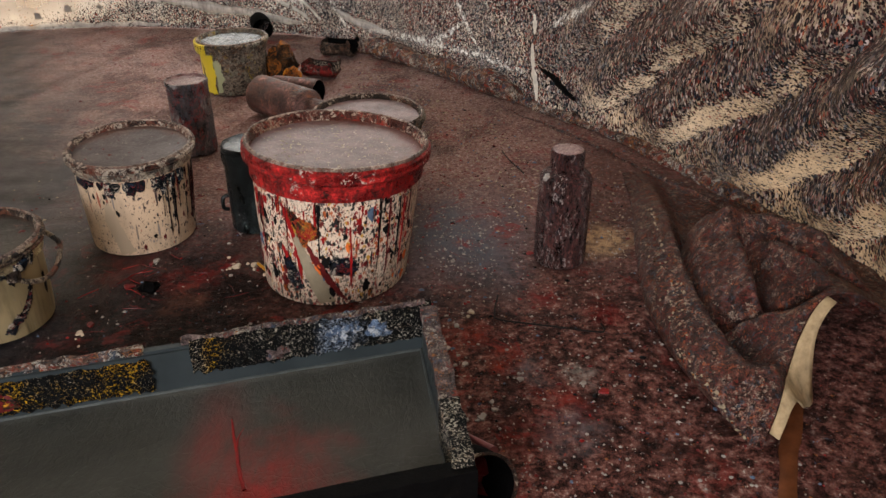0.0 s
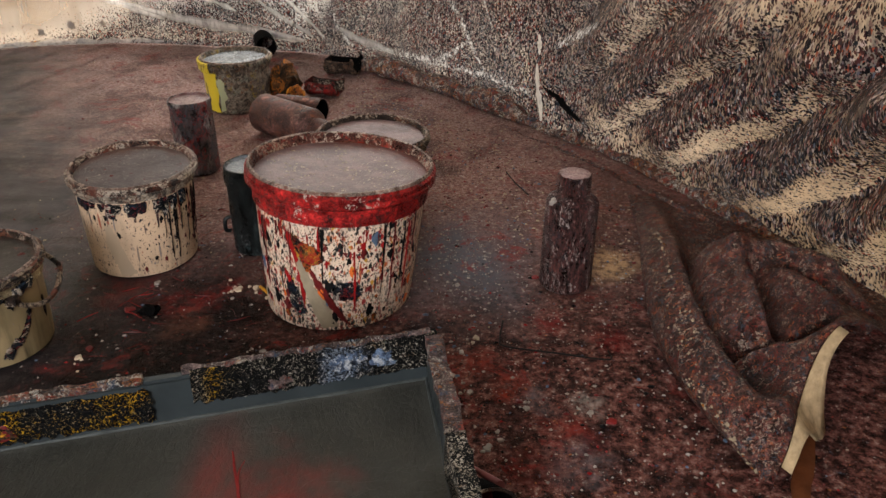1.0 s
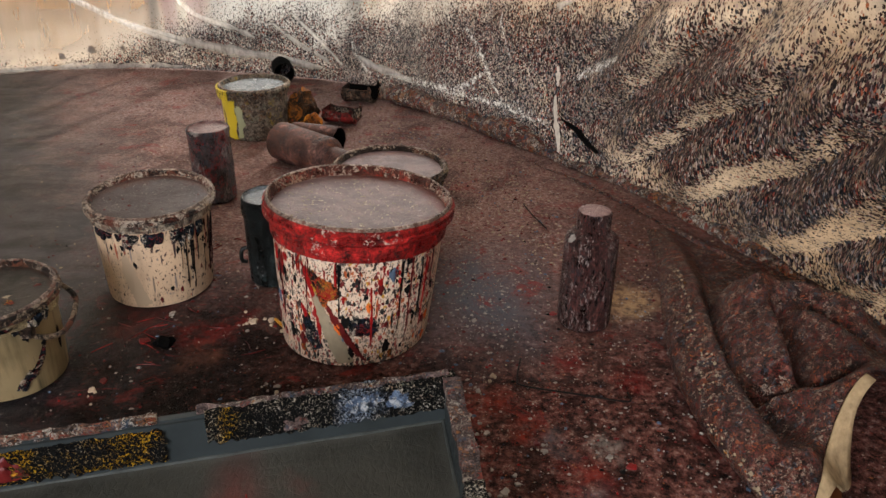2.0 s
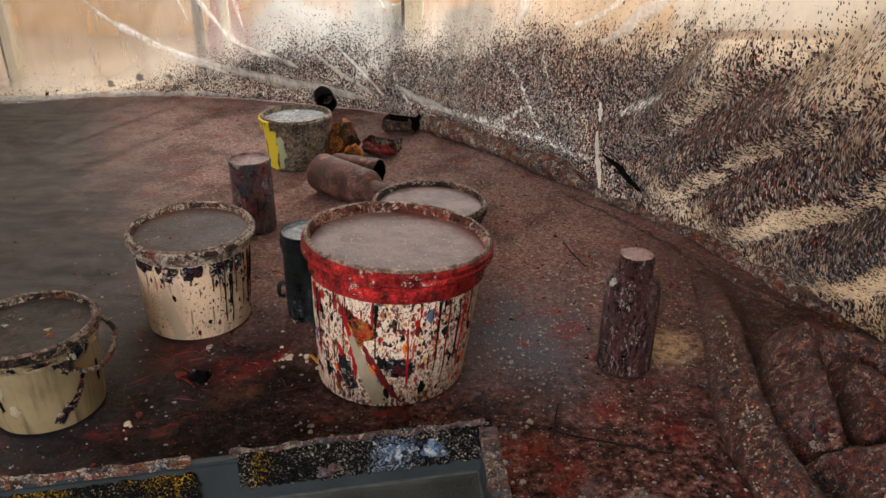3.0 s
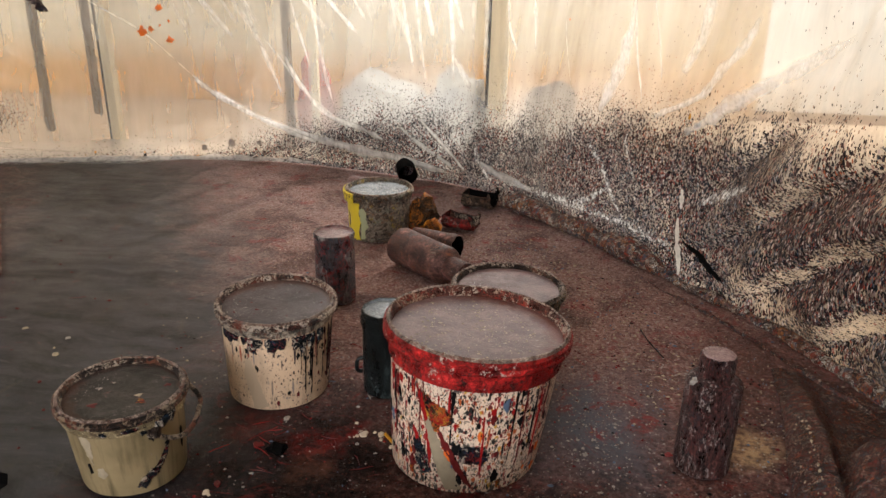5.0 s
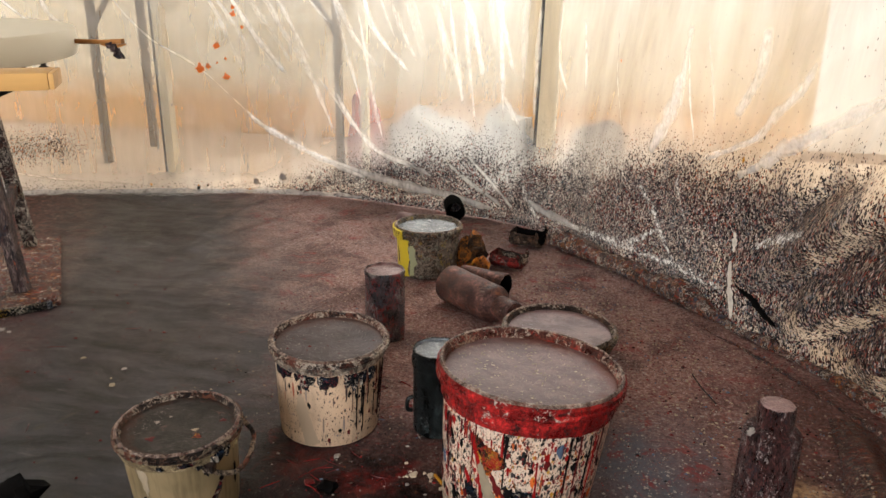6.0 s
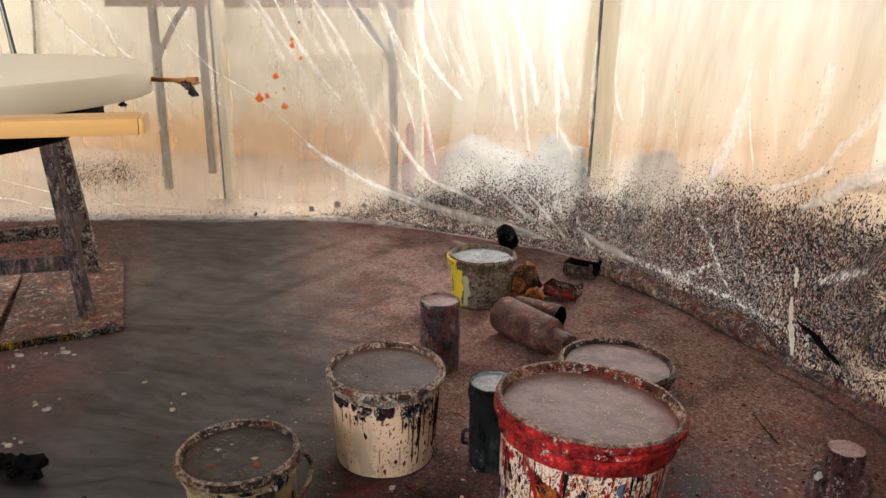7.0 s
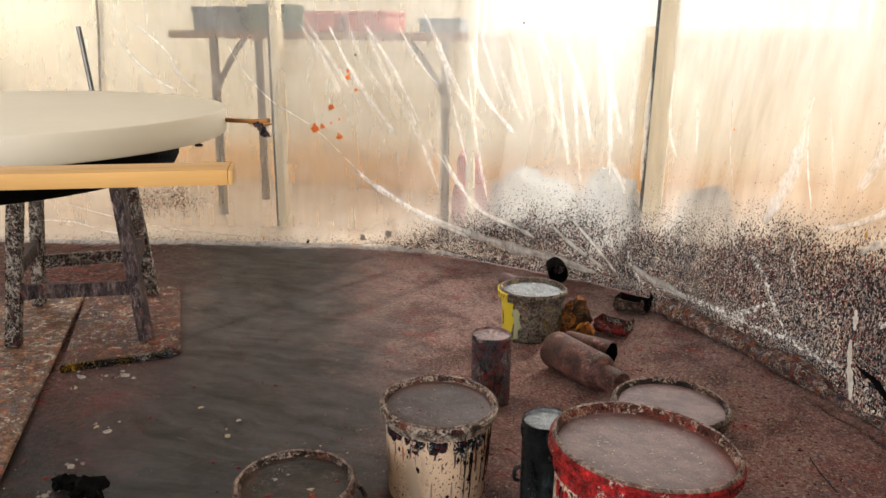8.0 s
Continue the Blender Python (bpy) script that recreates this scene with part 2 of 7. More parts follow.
    # red-brown stains left by wet buckets
    for sx, sy, rad, col in ((-0.60, 1.285, 0.075, (0.20, 0.030, 0.022)), (-0.455, 1.235, 0.07, (0.26, 0.020, 0.018)), (-0.45, 1.165, 0.06, (0.15, 0.060, 0.038)), (-0.40, 1.29, 0.04, (0.30, 0.018, 0.016)), (0.10, 0.82, 0.05, (0.14, 0.018, 0.015)), (0.036, 1.049, 0.050, (0.34, 0.040, 0.022)), (0.088, 0.972, 0.042, (0.40, 0.048, 0.024)), (0.155, 0.909, 0.035, (0.30, 0.030, 0.022)), (0.190, 0.870, 0.035, (0.26, 0.024, 0.020)), (0.168, 1.154, 0.042, (0.28, 0.018, 0.018)), (0.267, 1.105, 0.042, (0.28, 0.018, 0.018)), (0.124, 0.958, 0.035, (0.13, 0.135, 0.15)), (0.167, 0.833, 0.060, (0.15, 0.13, 0.14)), (0.204, 0.953, 0.035, (0.48, 0.42, 0.38)), (-1.48, 1.53, 0.09, (0.26, 0.022, 0.018)), (-1.42, 1.65, 0.05, (0.34, 0.03, 0.02)), (-1.33, 1.32, 0.12, (0.14, 0.022, 0.018))):
        at = n.node("ShaderNodeVectorMath")
        at.operation = "DISTANCE"
        n.put(at.inputs[0], n.warp(n.warp(p, 9.0, 0.09), 40.0, 0.03))
        at.inputs[1].default_value = (sx, sy, 0.0)
        c = n.mix(n.math("MULTIPLY", n.span(at.outputs["Value"], rad, rad * 0.45), n.span(n.noise(p, 26.0, 6.0, 0.75), 0.42, 0.60, 0.03, 0.55)), c, col)
    # pale crumbs and dribbles
    pale = n.math("MULTIPLY", n.blots(p, 60.0, 0.63, 0.03), n.span(grit, 0.40, 0.55, 0.1, 0.85))
    # pale crumbs and spots are thinned in the near-black zone
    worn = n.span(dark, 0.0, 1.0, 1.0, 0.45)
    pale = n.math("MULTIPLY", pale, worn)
    c = n.mix(pale, c, n.ramp(n.noise(p, 30.0, 2.0), [(0.35, (0.16, 0.13, 0.14)), (0.5, (0.28, 0.25, 0.23)), (0.65, (0.09, 0.10, 0.13))]))
    w = n.warp(n.warp(p, 60.0, 0.010), 200.0, 0.004)
    m1, r1 = n.spots(w, 85.0, 0.26)
    m2, r2 = n.spots(w, 210.0, 0.36)
    c = n.mix(n.math("MULTIPLY", m2, n.math("MULTIPLY", worn, 0.5)), c, n.ramp(r2, WARM, "CONSTANT"))
    c = n.mix(n.math("MULTIPLY", n.math("MULTIPLY", m1, worn), n.span(grit, 0.35, 0.55, 0.2, 0.75)), c, n.ramp(r1, WARM, "CONSTANT"))
    spot = n.node("ShaderNodeVectorMath")
    spot.operation = "DISTANCE"
    n.put(spot.inputs[0], n.warp(n.warp(p, 14.0, 0.06), 60.0, 0.02))
    spot.inputs[1].default_value = (0.300, 1.36, 0.0)
    c = n.mix(n.math("MULTIPLY", n.span(spot.outputs["Value"], 0.085, 0.03), n.span(f, 0.2, 0.7, 0.15, 0.9)), c, (0.44, 0.28, 0.15))
    # smooth grey skin of old paint on the left floor, sheen painted in
    slope = n.math("ADD", n.math("MULTIPLY", x, -1.0), n.math("MULTIPLY", n.math("SUBTRACT", n.math("MAXIMUM", y, 1.6), 1.9), -0.57))
    grey = n.span(n.math("ADD", slope, n.math("ADD", n.math("MULTIPLY", n.math("SUBTRACT", big, 0.5), 0.35), n.math("MULTIPLY", n.math("SUBTRACT", mid, 0.5), 0.55))), 0.68, 1.06)
    grey = n.math("MULTIPLY", grey, n.span(n.math("ADD", n.math("ADD", x, n.math("MULTIPLY", y, 0.5)), n.math("MULTIPLY", mid, 0.35)), -0.80, -0.36))
    grey = n.math("MULTIPLY", grey, n.span(n.math("ADD", y, n.math("MULTIPLY", mid, 0.4)), 3.45, 3.15))
    streak = n.noise(n.scale(n.warp(p, 2.0, 0.3), (1.0, 5.0, 1.0), (0, 0, 0.3)), 4.0, 8.0, 0.65)
    skin = n.mix(n.span(streak, 0.34, 0.68), (0.0035, 0.0035, 0.0042), (0.056, 0.056, 0.062))
    skin = n.mix(n.math("MULTIPLY", n.blots(p, 36.0, 0.66, 0.03), 0.6), skin, (0.10, 0.095, 0.09))
    skin = n.mix(n.math("MULTIPLY", n.blots(p, 13.0, 0.62, 0.05), n.span(big, 0.35, 0.6, 0.25, 0.75)), skin, (0.13, 0.020, 0.016))
    scratch = n.blots(n.scale(n.warp(p, 3.0, 0.25), (1.0, 7.0, 1.0), (0, 0, 0.5)), 9.0, 0.60, 0.06, 0.4)
    skin = n.mix(n.math("MULTIPLY", scratch, 0.75), skin, (0.095, 0.092, 0.092))
    rub = n.blots(n.scale(n.warp(p, 3.0, 0.25), (4.0, 1.0, 1.0), (0, 0, 0.25)), 7.0, 0.60, 0.05, 0.4)
    skin = n.mix(n.math("MULTIPLY", rub, 0.5), skin, (0.060, 0.052, 0.030))
    c = n.mix(n.math("MULTIPLY", grey, 0.92), c, skin)
    rel = n.math("ADD", n.math("MULTIPLY", f, 2.0), n.math("ADD", n.math("MULTIPLY", mid, 1.4), n.math("ADD", m1, n.math("ADD", m2, n.math("MULTIPLY", grit, 0.9)))))
    rel = n.math("MULTIPLY", rel, n.span(grey, 0.0, 1.0, 1.0, 0.16))
    n.bump(rel, 0.42, 0.003)
    return n.finish(c, n.math("ADD", n.span(mid, 0.3, 0.7, 0.36, 0.60), n.math("MULTIPLY", dark, -0.10)), None, n.span(grey, 0.0, 1.0, 0.03, 0.24))


def film_material():
    """Clear plastic sheeting, spattered thickly near the floor; milky and cream towards its near end."""
    n = Nodes("spattered_film")
    p = n.obj
    x, z = n.axis(p, 0), n.axis(p, 2)
    wide = n.noise(p, 2.6, 4.0)
    near = n.span(x, -0.45, 0.62)
    level = n.math("ADD", n.math("MULTIPLY", n.math("MULTIPLY", near, near), 0.28), 0.37)
    level = n.math("ADD", level, n.math("ADD", n.span(x, 0.50, 0.62, 0.0, 0.12), n.math("MULTIPLY", n.math("SUBTRACT", wide, 0.5), 0.16)))
    left = n.span(x, -0.75, -1.50, 1.0, 0.20)
    level = n.math("MAXIMUM", n.math("MULTIPLY", level, left), 0.03)
    share = n.math("DIVIDE", z, level)
    dense = n.math("POWER", n.span(share, 1.12, n.span(near, 0.0, 0.5, 0.22, 0.66)), 1.5)
    dense = n.math("MULTIPLY", dense, n.span(x, -1.05, -1.50, 1.0, 0.30))
    side = n.math("MULTIPLY", n.span(n.math("ABSOLUTE", n.math("ADD", x, 2.33)), 0.24, 0.06), n.span(n.math("ABSOLUTE", n.math("SUBTRACT", z, 0.19)), 0.10, 0.02, 0.0, 0.5))
    dense = n.math("MAXIMUM", dense, side)
    stray = n.span(share, 1.75, 1.0, 0.0, 0.05)
    dense = n.math("MAXIMUM", dense, stray)
    # slopes that face down get less spatter
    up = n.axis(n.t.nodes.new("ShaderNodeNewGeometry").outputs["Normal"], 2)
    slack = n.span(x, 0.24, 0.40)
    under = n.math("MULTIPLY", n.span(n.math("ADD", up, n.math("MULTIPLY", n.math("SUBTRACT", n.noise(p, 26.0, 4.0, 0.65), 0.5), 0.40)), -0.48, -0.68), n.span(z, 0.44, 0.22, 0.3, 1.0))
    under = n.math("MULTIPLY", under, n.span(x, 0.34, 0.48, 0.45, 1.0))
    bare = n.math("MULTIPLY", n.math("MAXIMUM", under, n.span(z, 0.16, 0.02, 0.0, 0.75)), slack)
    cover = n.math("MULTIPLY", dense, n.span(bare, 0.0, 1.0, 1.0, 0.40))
    patch = n.span(n.noise(p, 9.0, 4.0, 0.6), 0.3, 0.62, 0.70, 1.50)
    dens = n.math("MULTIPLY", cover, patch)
    chill = n.span(n.noise(p, 3.6, 3.0, 0.6), 0.46, 0.60, 0.0, 0.65)
    squeeze = n.math("MULTIPLY", z, n.span(x, 0.0, 0.45, 0.74, 0.54))
    long = n.node("ShaderNodeCombineXYZ", X=x, Y=n.axis(p, 1), Z=squeeze).outputs[0]
    w = n.warp(n.warp(long, 45.0, 0.003), 200.0, 0.0022)
    paint = n.mix(0.0, (0.03, 0.02, 0.02), (0.03, 0.02, 0.02))
    total = None
    pal = [(0.0, (0.003, 0.003, 0.004)), (0.22, (0.050, 0.016, 0.016)), (0.36, (0.009, 0.014, 0.022)), (0.52, (0.085, 0.026, 0.024)), (0.62, (0.004, 0.004, 0.005)), (0.74, (0.17, 0.12, 0.12)), (0.82, (0.54, 0.46, 0.43)), (0.89, (0.06, 0.09, 0.13)), (0.93, (0.26, 0.05, 0.03))]
    top_pal = [(0.0, (0.025, 0.018, 0.018)), (0.35, (0.10, 0.05, 0.03)), (0.55, (0.02, 0.02, 0.025)), (0.70, (0.20, 0.10, 0.045)), (0.85, (0.32, 0.12, 0.04))]
    coarse = n.math("MULTIPLY", n.span(x, -0.02, 0.34), n.span(share, 0.92, 0.62))
    fine = n.span(x, 0.30, 0.0)
    for s, k, where in ((88.0, 0.48, coarse), (128.0, 0.64, coarse), (180.0, 0.72, None), (260.0, 0.78, None), (380.0, 0.80, fine)):
        v = n.node("ShaderNodeTexVoronoi", Vector=w, Scale=s, Randomness=1.0)
        rnd = n.node("ShaderNodeSeparateColor", Color=v.outputs["Color"])
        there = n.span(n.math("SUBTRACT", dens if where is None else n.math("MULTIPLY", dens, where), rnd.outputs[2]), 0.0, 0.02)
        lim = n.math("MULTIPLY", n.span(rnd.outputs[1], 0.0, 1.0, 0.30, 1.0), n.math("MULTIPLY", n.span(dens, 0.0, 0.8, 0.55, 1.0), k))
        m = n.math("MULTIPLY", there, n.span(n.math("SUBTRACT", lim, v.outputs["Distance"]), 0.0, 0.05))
        tint = n.mix(n.span(share, 0.55, 0.95, 0.0, 0.75), n.ramp(rnd.outputs[0], pal, "CONSTANT"), n.ramp(rnd.outputs[0], top_pal, "CONSTANT"))
        tint = n.mix(n.math("MULTIPLY", chill, n.span(rnd.outputs[1], 0.3, 0.6)), tint, n.ramp(rnd.outputs[0], [(0.0, (0.006, 0.008, 0.012)), (0.4, (0.022, 0.035, 0.045)), (0.62, (0.09, 0.11, 0.13)), (0.74, (0.010, 0.013, 0.018)), (0.88, (0.36, 0.37, 0.38))], "CONSTANT"))
        paint = n.mix(m, paint, tint)
        total = m if total is None else n.math("MAXIMUM", total, m)
    n.bump(total, 0.7, 0.003)
    n.finish(paint, 0.55, None, 0.05)
    haze = n.noise(n.scale(p, (4.0, 4.0, 0.5)), 3.2, 5.0, 0.6)
    cream = n.mix(n.math("MULTIPLY", near, n.span(z, 0.85, 0.52, 0.12, 1.0)), (0.86, 0.88, 0.87), (0.78, 0.60, 0.42))
    mist = n.math("MULTIPLY", n.math("MULTIPLY", dens, n.span(x, -1.5, -0.7)), n.span(n.noise(long, 40.0, 6.0, 0.75), 0.30, 0.55, 0.30, 1.0), True)
    cream = n.mix(n.math("MULTIPLY", mist, n.span(near, 0.3, 0.8, 0.78, 0.88)), cream, n.mix(near, (0.25, 0.205, 0.18), n.mix(n.span(n.noise(p, 6.0, 3.0), 0.4, 0.6), (0.066, 0.045, 0.042), (0.075, 0.078, 0.088))))
    tl = n.node("ShaderNodeBsdfTranslucent", Color=cream)
    df = n.node("ShaderNodeBsdfDiffuse", Color=cream)
    veil = n.node("ShaderNodeMixShader", Fac=0.4)
    n.put(veil.inputs[1], tl.outputs[0])
    n.put(veil.inputs[2], df.outputs[0])
    tr = n.node("ShaderNodeBsdfTransparent", Color=(0.985, 0.975, 0.96))
    low = n.math("MULTIPLY", n.span(share, 1.15, 0.6, 0.0, 0.55), n.span(x, -1.2, -0.5, 0.25, 1.0))
    # opacity added high on the film to stand in for window glow and haze
    milky_glow = n.math("ADD", n.math("MULTIPLY", n.span(z, 0.60, 1.0, 0.0, 0.22), n.span(x, -1.3, -0.6)), n.math("MULTIPLY", n.span(z, 0.38, 0.60, 0.0, 0.12), n.span(x, -0.35, -0.05)))
    opaque = n.math("ADD", n.math("ADD", n.math("ADD", 0.28, n.math("MULTIPLY", n.math("SUBTRACT", haze, 0.5), n.span(x, -0.8, -0.2, 0.20, 0.65))), milky_glow), n.math("ADD", low, n.math("MULTIPLY", near, n.span(share, 1.5, 0.8, 0.10, 0.30))), True)
    # opacity is cut in a strip before the stud, so that it shows clearly
    stud_strip = n.math("MULTIPLY", n.span(n.math("ABSOLUTE", n.math("ADD", x, 0.325)), 0.070, 0.040), n.span(z, 0.20, 0.34))
    opaque = n.math("MULTIPLY", opaque, n.span(stud_strip, 0.0, 1.0, 1.0, 0.25))
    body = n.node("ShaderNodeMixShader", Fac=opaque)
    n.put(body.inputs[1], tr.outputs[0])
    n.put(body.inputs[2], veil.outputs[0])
    gl = n.node("ShaderNodeBsdfGlossy", Color=(1.0, 1.0, 1.0), Roughness=0.14)
    fr = n.node("ShaderNodeFresnel", IOR=1.11)
    coat = n.node("ShaderNodeMixShader", Fac=fr.outputs[0])
    n.put(coat.inputs[1], body.outputs[0])
    n.put(coat.inputs[2], gl.outputs[0])
    end = n.node("ShaderNodeMixShader", Fac=total)
    n.put(end.inputs[1], coat.outputs[0])
    n.put(end.inputs[2], n.b.outputs[0])
    n.t.links.new(end.outputs[0], n.out.inputs[0])
    return n.mat


# gathered film whose white stands in for the highlights along folds
def pleat_material(name, lo, hi, gloss=0.05):
    n = Nodes(name)
    tl = n.node("ShaderNodeBsdfTranslucent", Color=(0.95, 0.93, 0.90))
    df = n.node("ShaderNodeBsdfDiffuse", Color=(0.95, 0.94, 0.92))
    gl = n.node("ShaderNodeBsdfGlossy", Color=(1.0, 1.0, 1.0), Roughness=0.35)
    tr = n.node("ShaderNodeBsdfTransparent", Color=(1.0, 0.99, 0.97))
    a = n.node("ShaderNodeMixShader", Fac=0.5)
    n.put(a.inputs[1], tl.outputs[0])
    n.put(a.inputs[2], df.outputs[0])
    b = n.node("ShaderNodeMixShader", Fac=gloss)
    n.put(b.inputs[1], a.outputs[0])
    n.put(b.inputs[2], gl.outputs[0])
    core = n.span(n.axis(n.uv, 0), 1.0, 0.25)
    fine = n.span(n.noise(n.scale(n.obj, (1.0, 1.0, 0.35)), 90.0, 4.0, 0.7), 0.34, 0.54, 0.55, 1.0)
    each = n.span(n.node("ShaderNodeObjectInfo").outputs["Random"], 0.0, 1.0, lo, hi)
    c = n.node("ShaderNodeMixShader", Fac=n.math("MULTIPLY", n.math("MULTIPLY", n.math("MULTIPLY", core, fine), each), n.span(n.noise(n.obj, 25.0, 4.0), 0.3, 0.55, 0.45, 1.0)))
    n.put(c.inputs[1], tr.outputs[0])
    n.put(c.inputs[2], b.outputs[0])
    n.t.links.new(c.outputs[0], n.out.inputs[0])
    return n.mat


def wisp_material():
    """Creased film low on the sheet, white only in broken wisps."""
    n = Nodes("broken_film_crease")
    df = n.node("ShaderNodeBsdfDiffuse", Color=(0.80, 0.78, 0.75))
    tr = n.node("ShaderNodeBsdfTransparent", Color=(1.0, 1.0, 1.0))
    c = n.node("ShaderNodeMixShader", Fac=n.math("MULTIPLY", n.span(n.axis(n.uv, 0), 1.0, 0.3), n.span(n.noise(n.obj, 90.0, 6.0, 0.75), 0.46, 0.60, 0.0, 0.9)))
    n.put(c.inputs[1], tr.outputs[0])
    n.put(c.inputs[2], df.outputs[0])
    n.t.links.new(c.outputs[0], n.out.inputs[0])
    return n.mat


def splash_material(name, colour):
    """A thin splash of paint on film, through which some light comes."""
    n = Nodes(name)
    c = n.mix(n.span(n.noise(n.obj, 60.0, 3.0), 0.35, 0.65), tuple(v * 0.7 for v in colour), colour)
    tl = n.node("ShaderNodeBsdfTranslucent", Color=c)
    n.finish(c, 0.4)
    m = n.node("ShaderNodeMixShader", Fac=0.55)
    n.put(m.inputs[1], n.b.outputs[0])
    n.put(m.inputs[2], tl.outputs[0])
    n.t.links.new(m.outputs[0], n.out.inputs[0])
    return n.mat


def wall_material():
    n = Nodes("stained_plaster")
    p = n.obj
    z = n.axis(p, 2)
    a = n.noise(p, 1.5, 5.0)
    c = n.mix(n.span(a, 0.3, 0.7), (0.76, 0.67, 0.49), (0.82, 0.745, 0.57))
    band = n.math("ADD", z, n.math("MULTIPLY", n.math("SUBTRACT", n.noise(p, 2.0, 3.0), 0.5), 0.16))
    c = n.mix(n.span(band, 0.34, 0.16, 0.0, 0.95), c, (0.72, 0.42, 0.16))
    n.bump(n.noise(p, 40.0, 4.0), 0.15, 0.003)
    return n.finish(c, 0.8)


def tray_material():
    n = Nodes("grey_tray_paint")
    p = n.obj
    big = n.noise(p, 6.0, 4.0)
    fine = n.noise(p, 120.0, 4.0, 0.6)
    c = n.mix(n.span(big, 0.3, 0.7), (0.030, 0.030, 0.026), (0.062, 0.061, 0.053))
    crack = n.node("ShaderNodeTexVoronoi", Vector=n.warp(p, 14.0, 0.04), Scale=55.0)
    crack.feature = "DISTANCE_TO_EDGE"
    line = n.span(crack.outputs["Distance"], 0.0, 0.06, 1.0, 0.0)
    c = n.mix(n.math("MULTIPLY", line, n.span(big, 0.5, 0.7, 0.0, 0.06)), c, (0.10, 0.105, 0.10))
    m, r = n.spots(p, 40.0, 0.1)
    c = n.mix(n.math("MULTIPLY", m, 0.6), c, (0.16, 0.15, 0.13))
    # red pigment soaked into the paint near the front edge
    d = n.node("ShaderNodeVectorMath")
    d.operation = "DISTANCE"
    n.put(d.inputs[0], n.scale(n.warp(p, 7.0, 0.12), (1.0, 0.6, 1.0)))
    d.inputs[1].default_value = (0.098, -0.064, 0.098)
    red = n.span(n.math("ADD", d.outputs["Value"], n.math("MULTIPLY", n.math("SUBTRACT", n.noise(p, 25.0, 4.0), 0.5), 0.09)), 0.135, 0.01)
    d2 = n.node("ShaderNodeVectorMath")
    d2.operation = "DISTANCE"
    n.put(d2.inputs[0], n.scale(n.warp(p, 9.0, 0.05), (1.0, 0.34, 1.0)))
    d2.inputs[1].default_value = (0.030, 0.016, 0.098)
    column = n.span(d2.outputs["Value"], 0.050, 0.008, 0.0, 0.42)
    red = n.math("MAXIMUM", red, column)
    red = n.math("MULTIPLY", n.math("POWER", red, 1.5), n.span(n.noise(n.scale(p, (1.6, 0.5, 1.0)), 70.0, 6.0, 0.75), 0.30, 0.55, 0.45, 1.0))
    c = n.mix(red, c, (0.36, 0.010, 0.010))
    skin = n.noise(n.scale(n.warp(p, 20.0, 0.02), (1.6, 0.6, 1.0)), 75.0, 5.0, 0.65)
    n.bump(n.math("ADD", n.math("MULTIPLY", fine, 0.6), n.math("ADD", n.math("MULTIPLY", skin, 1.1), n.math("MULTIPLY", line, -0.15))), 0.6, 0.003)
    return n.finish(c, n.span(fine, 0.3, 0.7, 0.28, 0.48), None, 0.15)


def speckle_material():
    """Black paint crust with worm-like pale speckle, ochre and blue in places."""
    n = Nodes("black_speckled_crust")
    p = n.obj
    x = n.axis(p, 0)
    fine = n.noise(p, 360.0, 4.0, 0.65, 0.8)
    grit = n.noise(p, 420.0, 3.0, 0.7)
    where = n.noise(p, 22.0, 3.0)
    col = n.ramp(n.noise(p, 60.0, 3.0, 0.7), [(0.32, (0.10, 0.12, 0.11)), (0.42, (0.34, 0.29, 0.22)), (0.52, (0.58, 0.53, 0.45)), (0.62, (0.26, 0.19, 0.14)), (0.72, (0.36, 0.26, 0.15))])
    gold = n.math("MAXIMUM", n.span(n.math("ADD", x, n.math("MULTIPLY", where, 0.12)), 0.06, 0.02), n.span(n.math("ABSOLUTE", n.math("SUBTRACT", x, 0.020)), 0.026, 0.012))
    col = n.mix(n.math("MULTIPLY", gold, n.span(where, 0.38, 0.50, 0.15, 1.0)), col, (0.58, 0.32, 0.018))
    blue = n.span(n.math("ABSOLUTE", n.math("SUBTRACT", n.math("ADD", x, n.math("MULTIPLY", where, 0.08)), 0.205)), 0.034, 0.012)
    m = n.span(n.math("ADD", fine, n.math("MULTIPLY", n.math("SUBTRACT", where, 0.5), 0.30)), 0.565, 0.60)
    c = n.mix(n.span(grit, 0.4, 0.7), (0.0025, 0.0025, 0.003), (0.013, 0.012, 0.011))
    c = n.mix(m, c, col)
    c = n.mix(n.math("MULTIPLY", blue, n.span(fine, 0.48, 0.53, 0.0, 0.8)), c, n.mix(n.span(grit, 0.4, 0.6), (0.07, 0.11, 0.20), (0.30, 0.36, 0.44)))
    n.bump(n.math("ADD", m, n.math("ADD", grit, fine)), 0.8, 0.003)
    return n.finish(c, n.span(grit, 0.3, 0.7, 0.4, 0.7), None, 0.05)


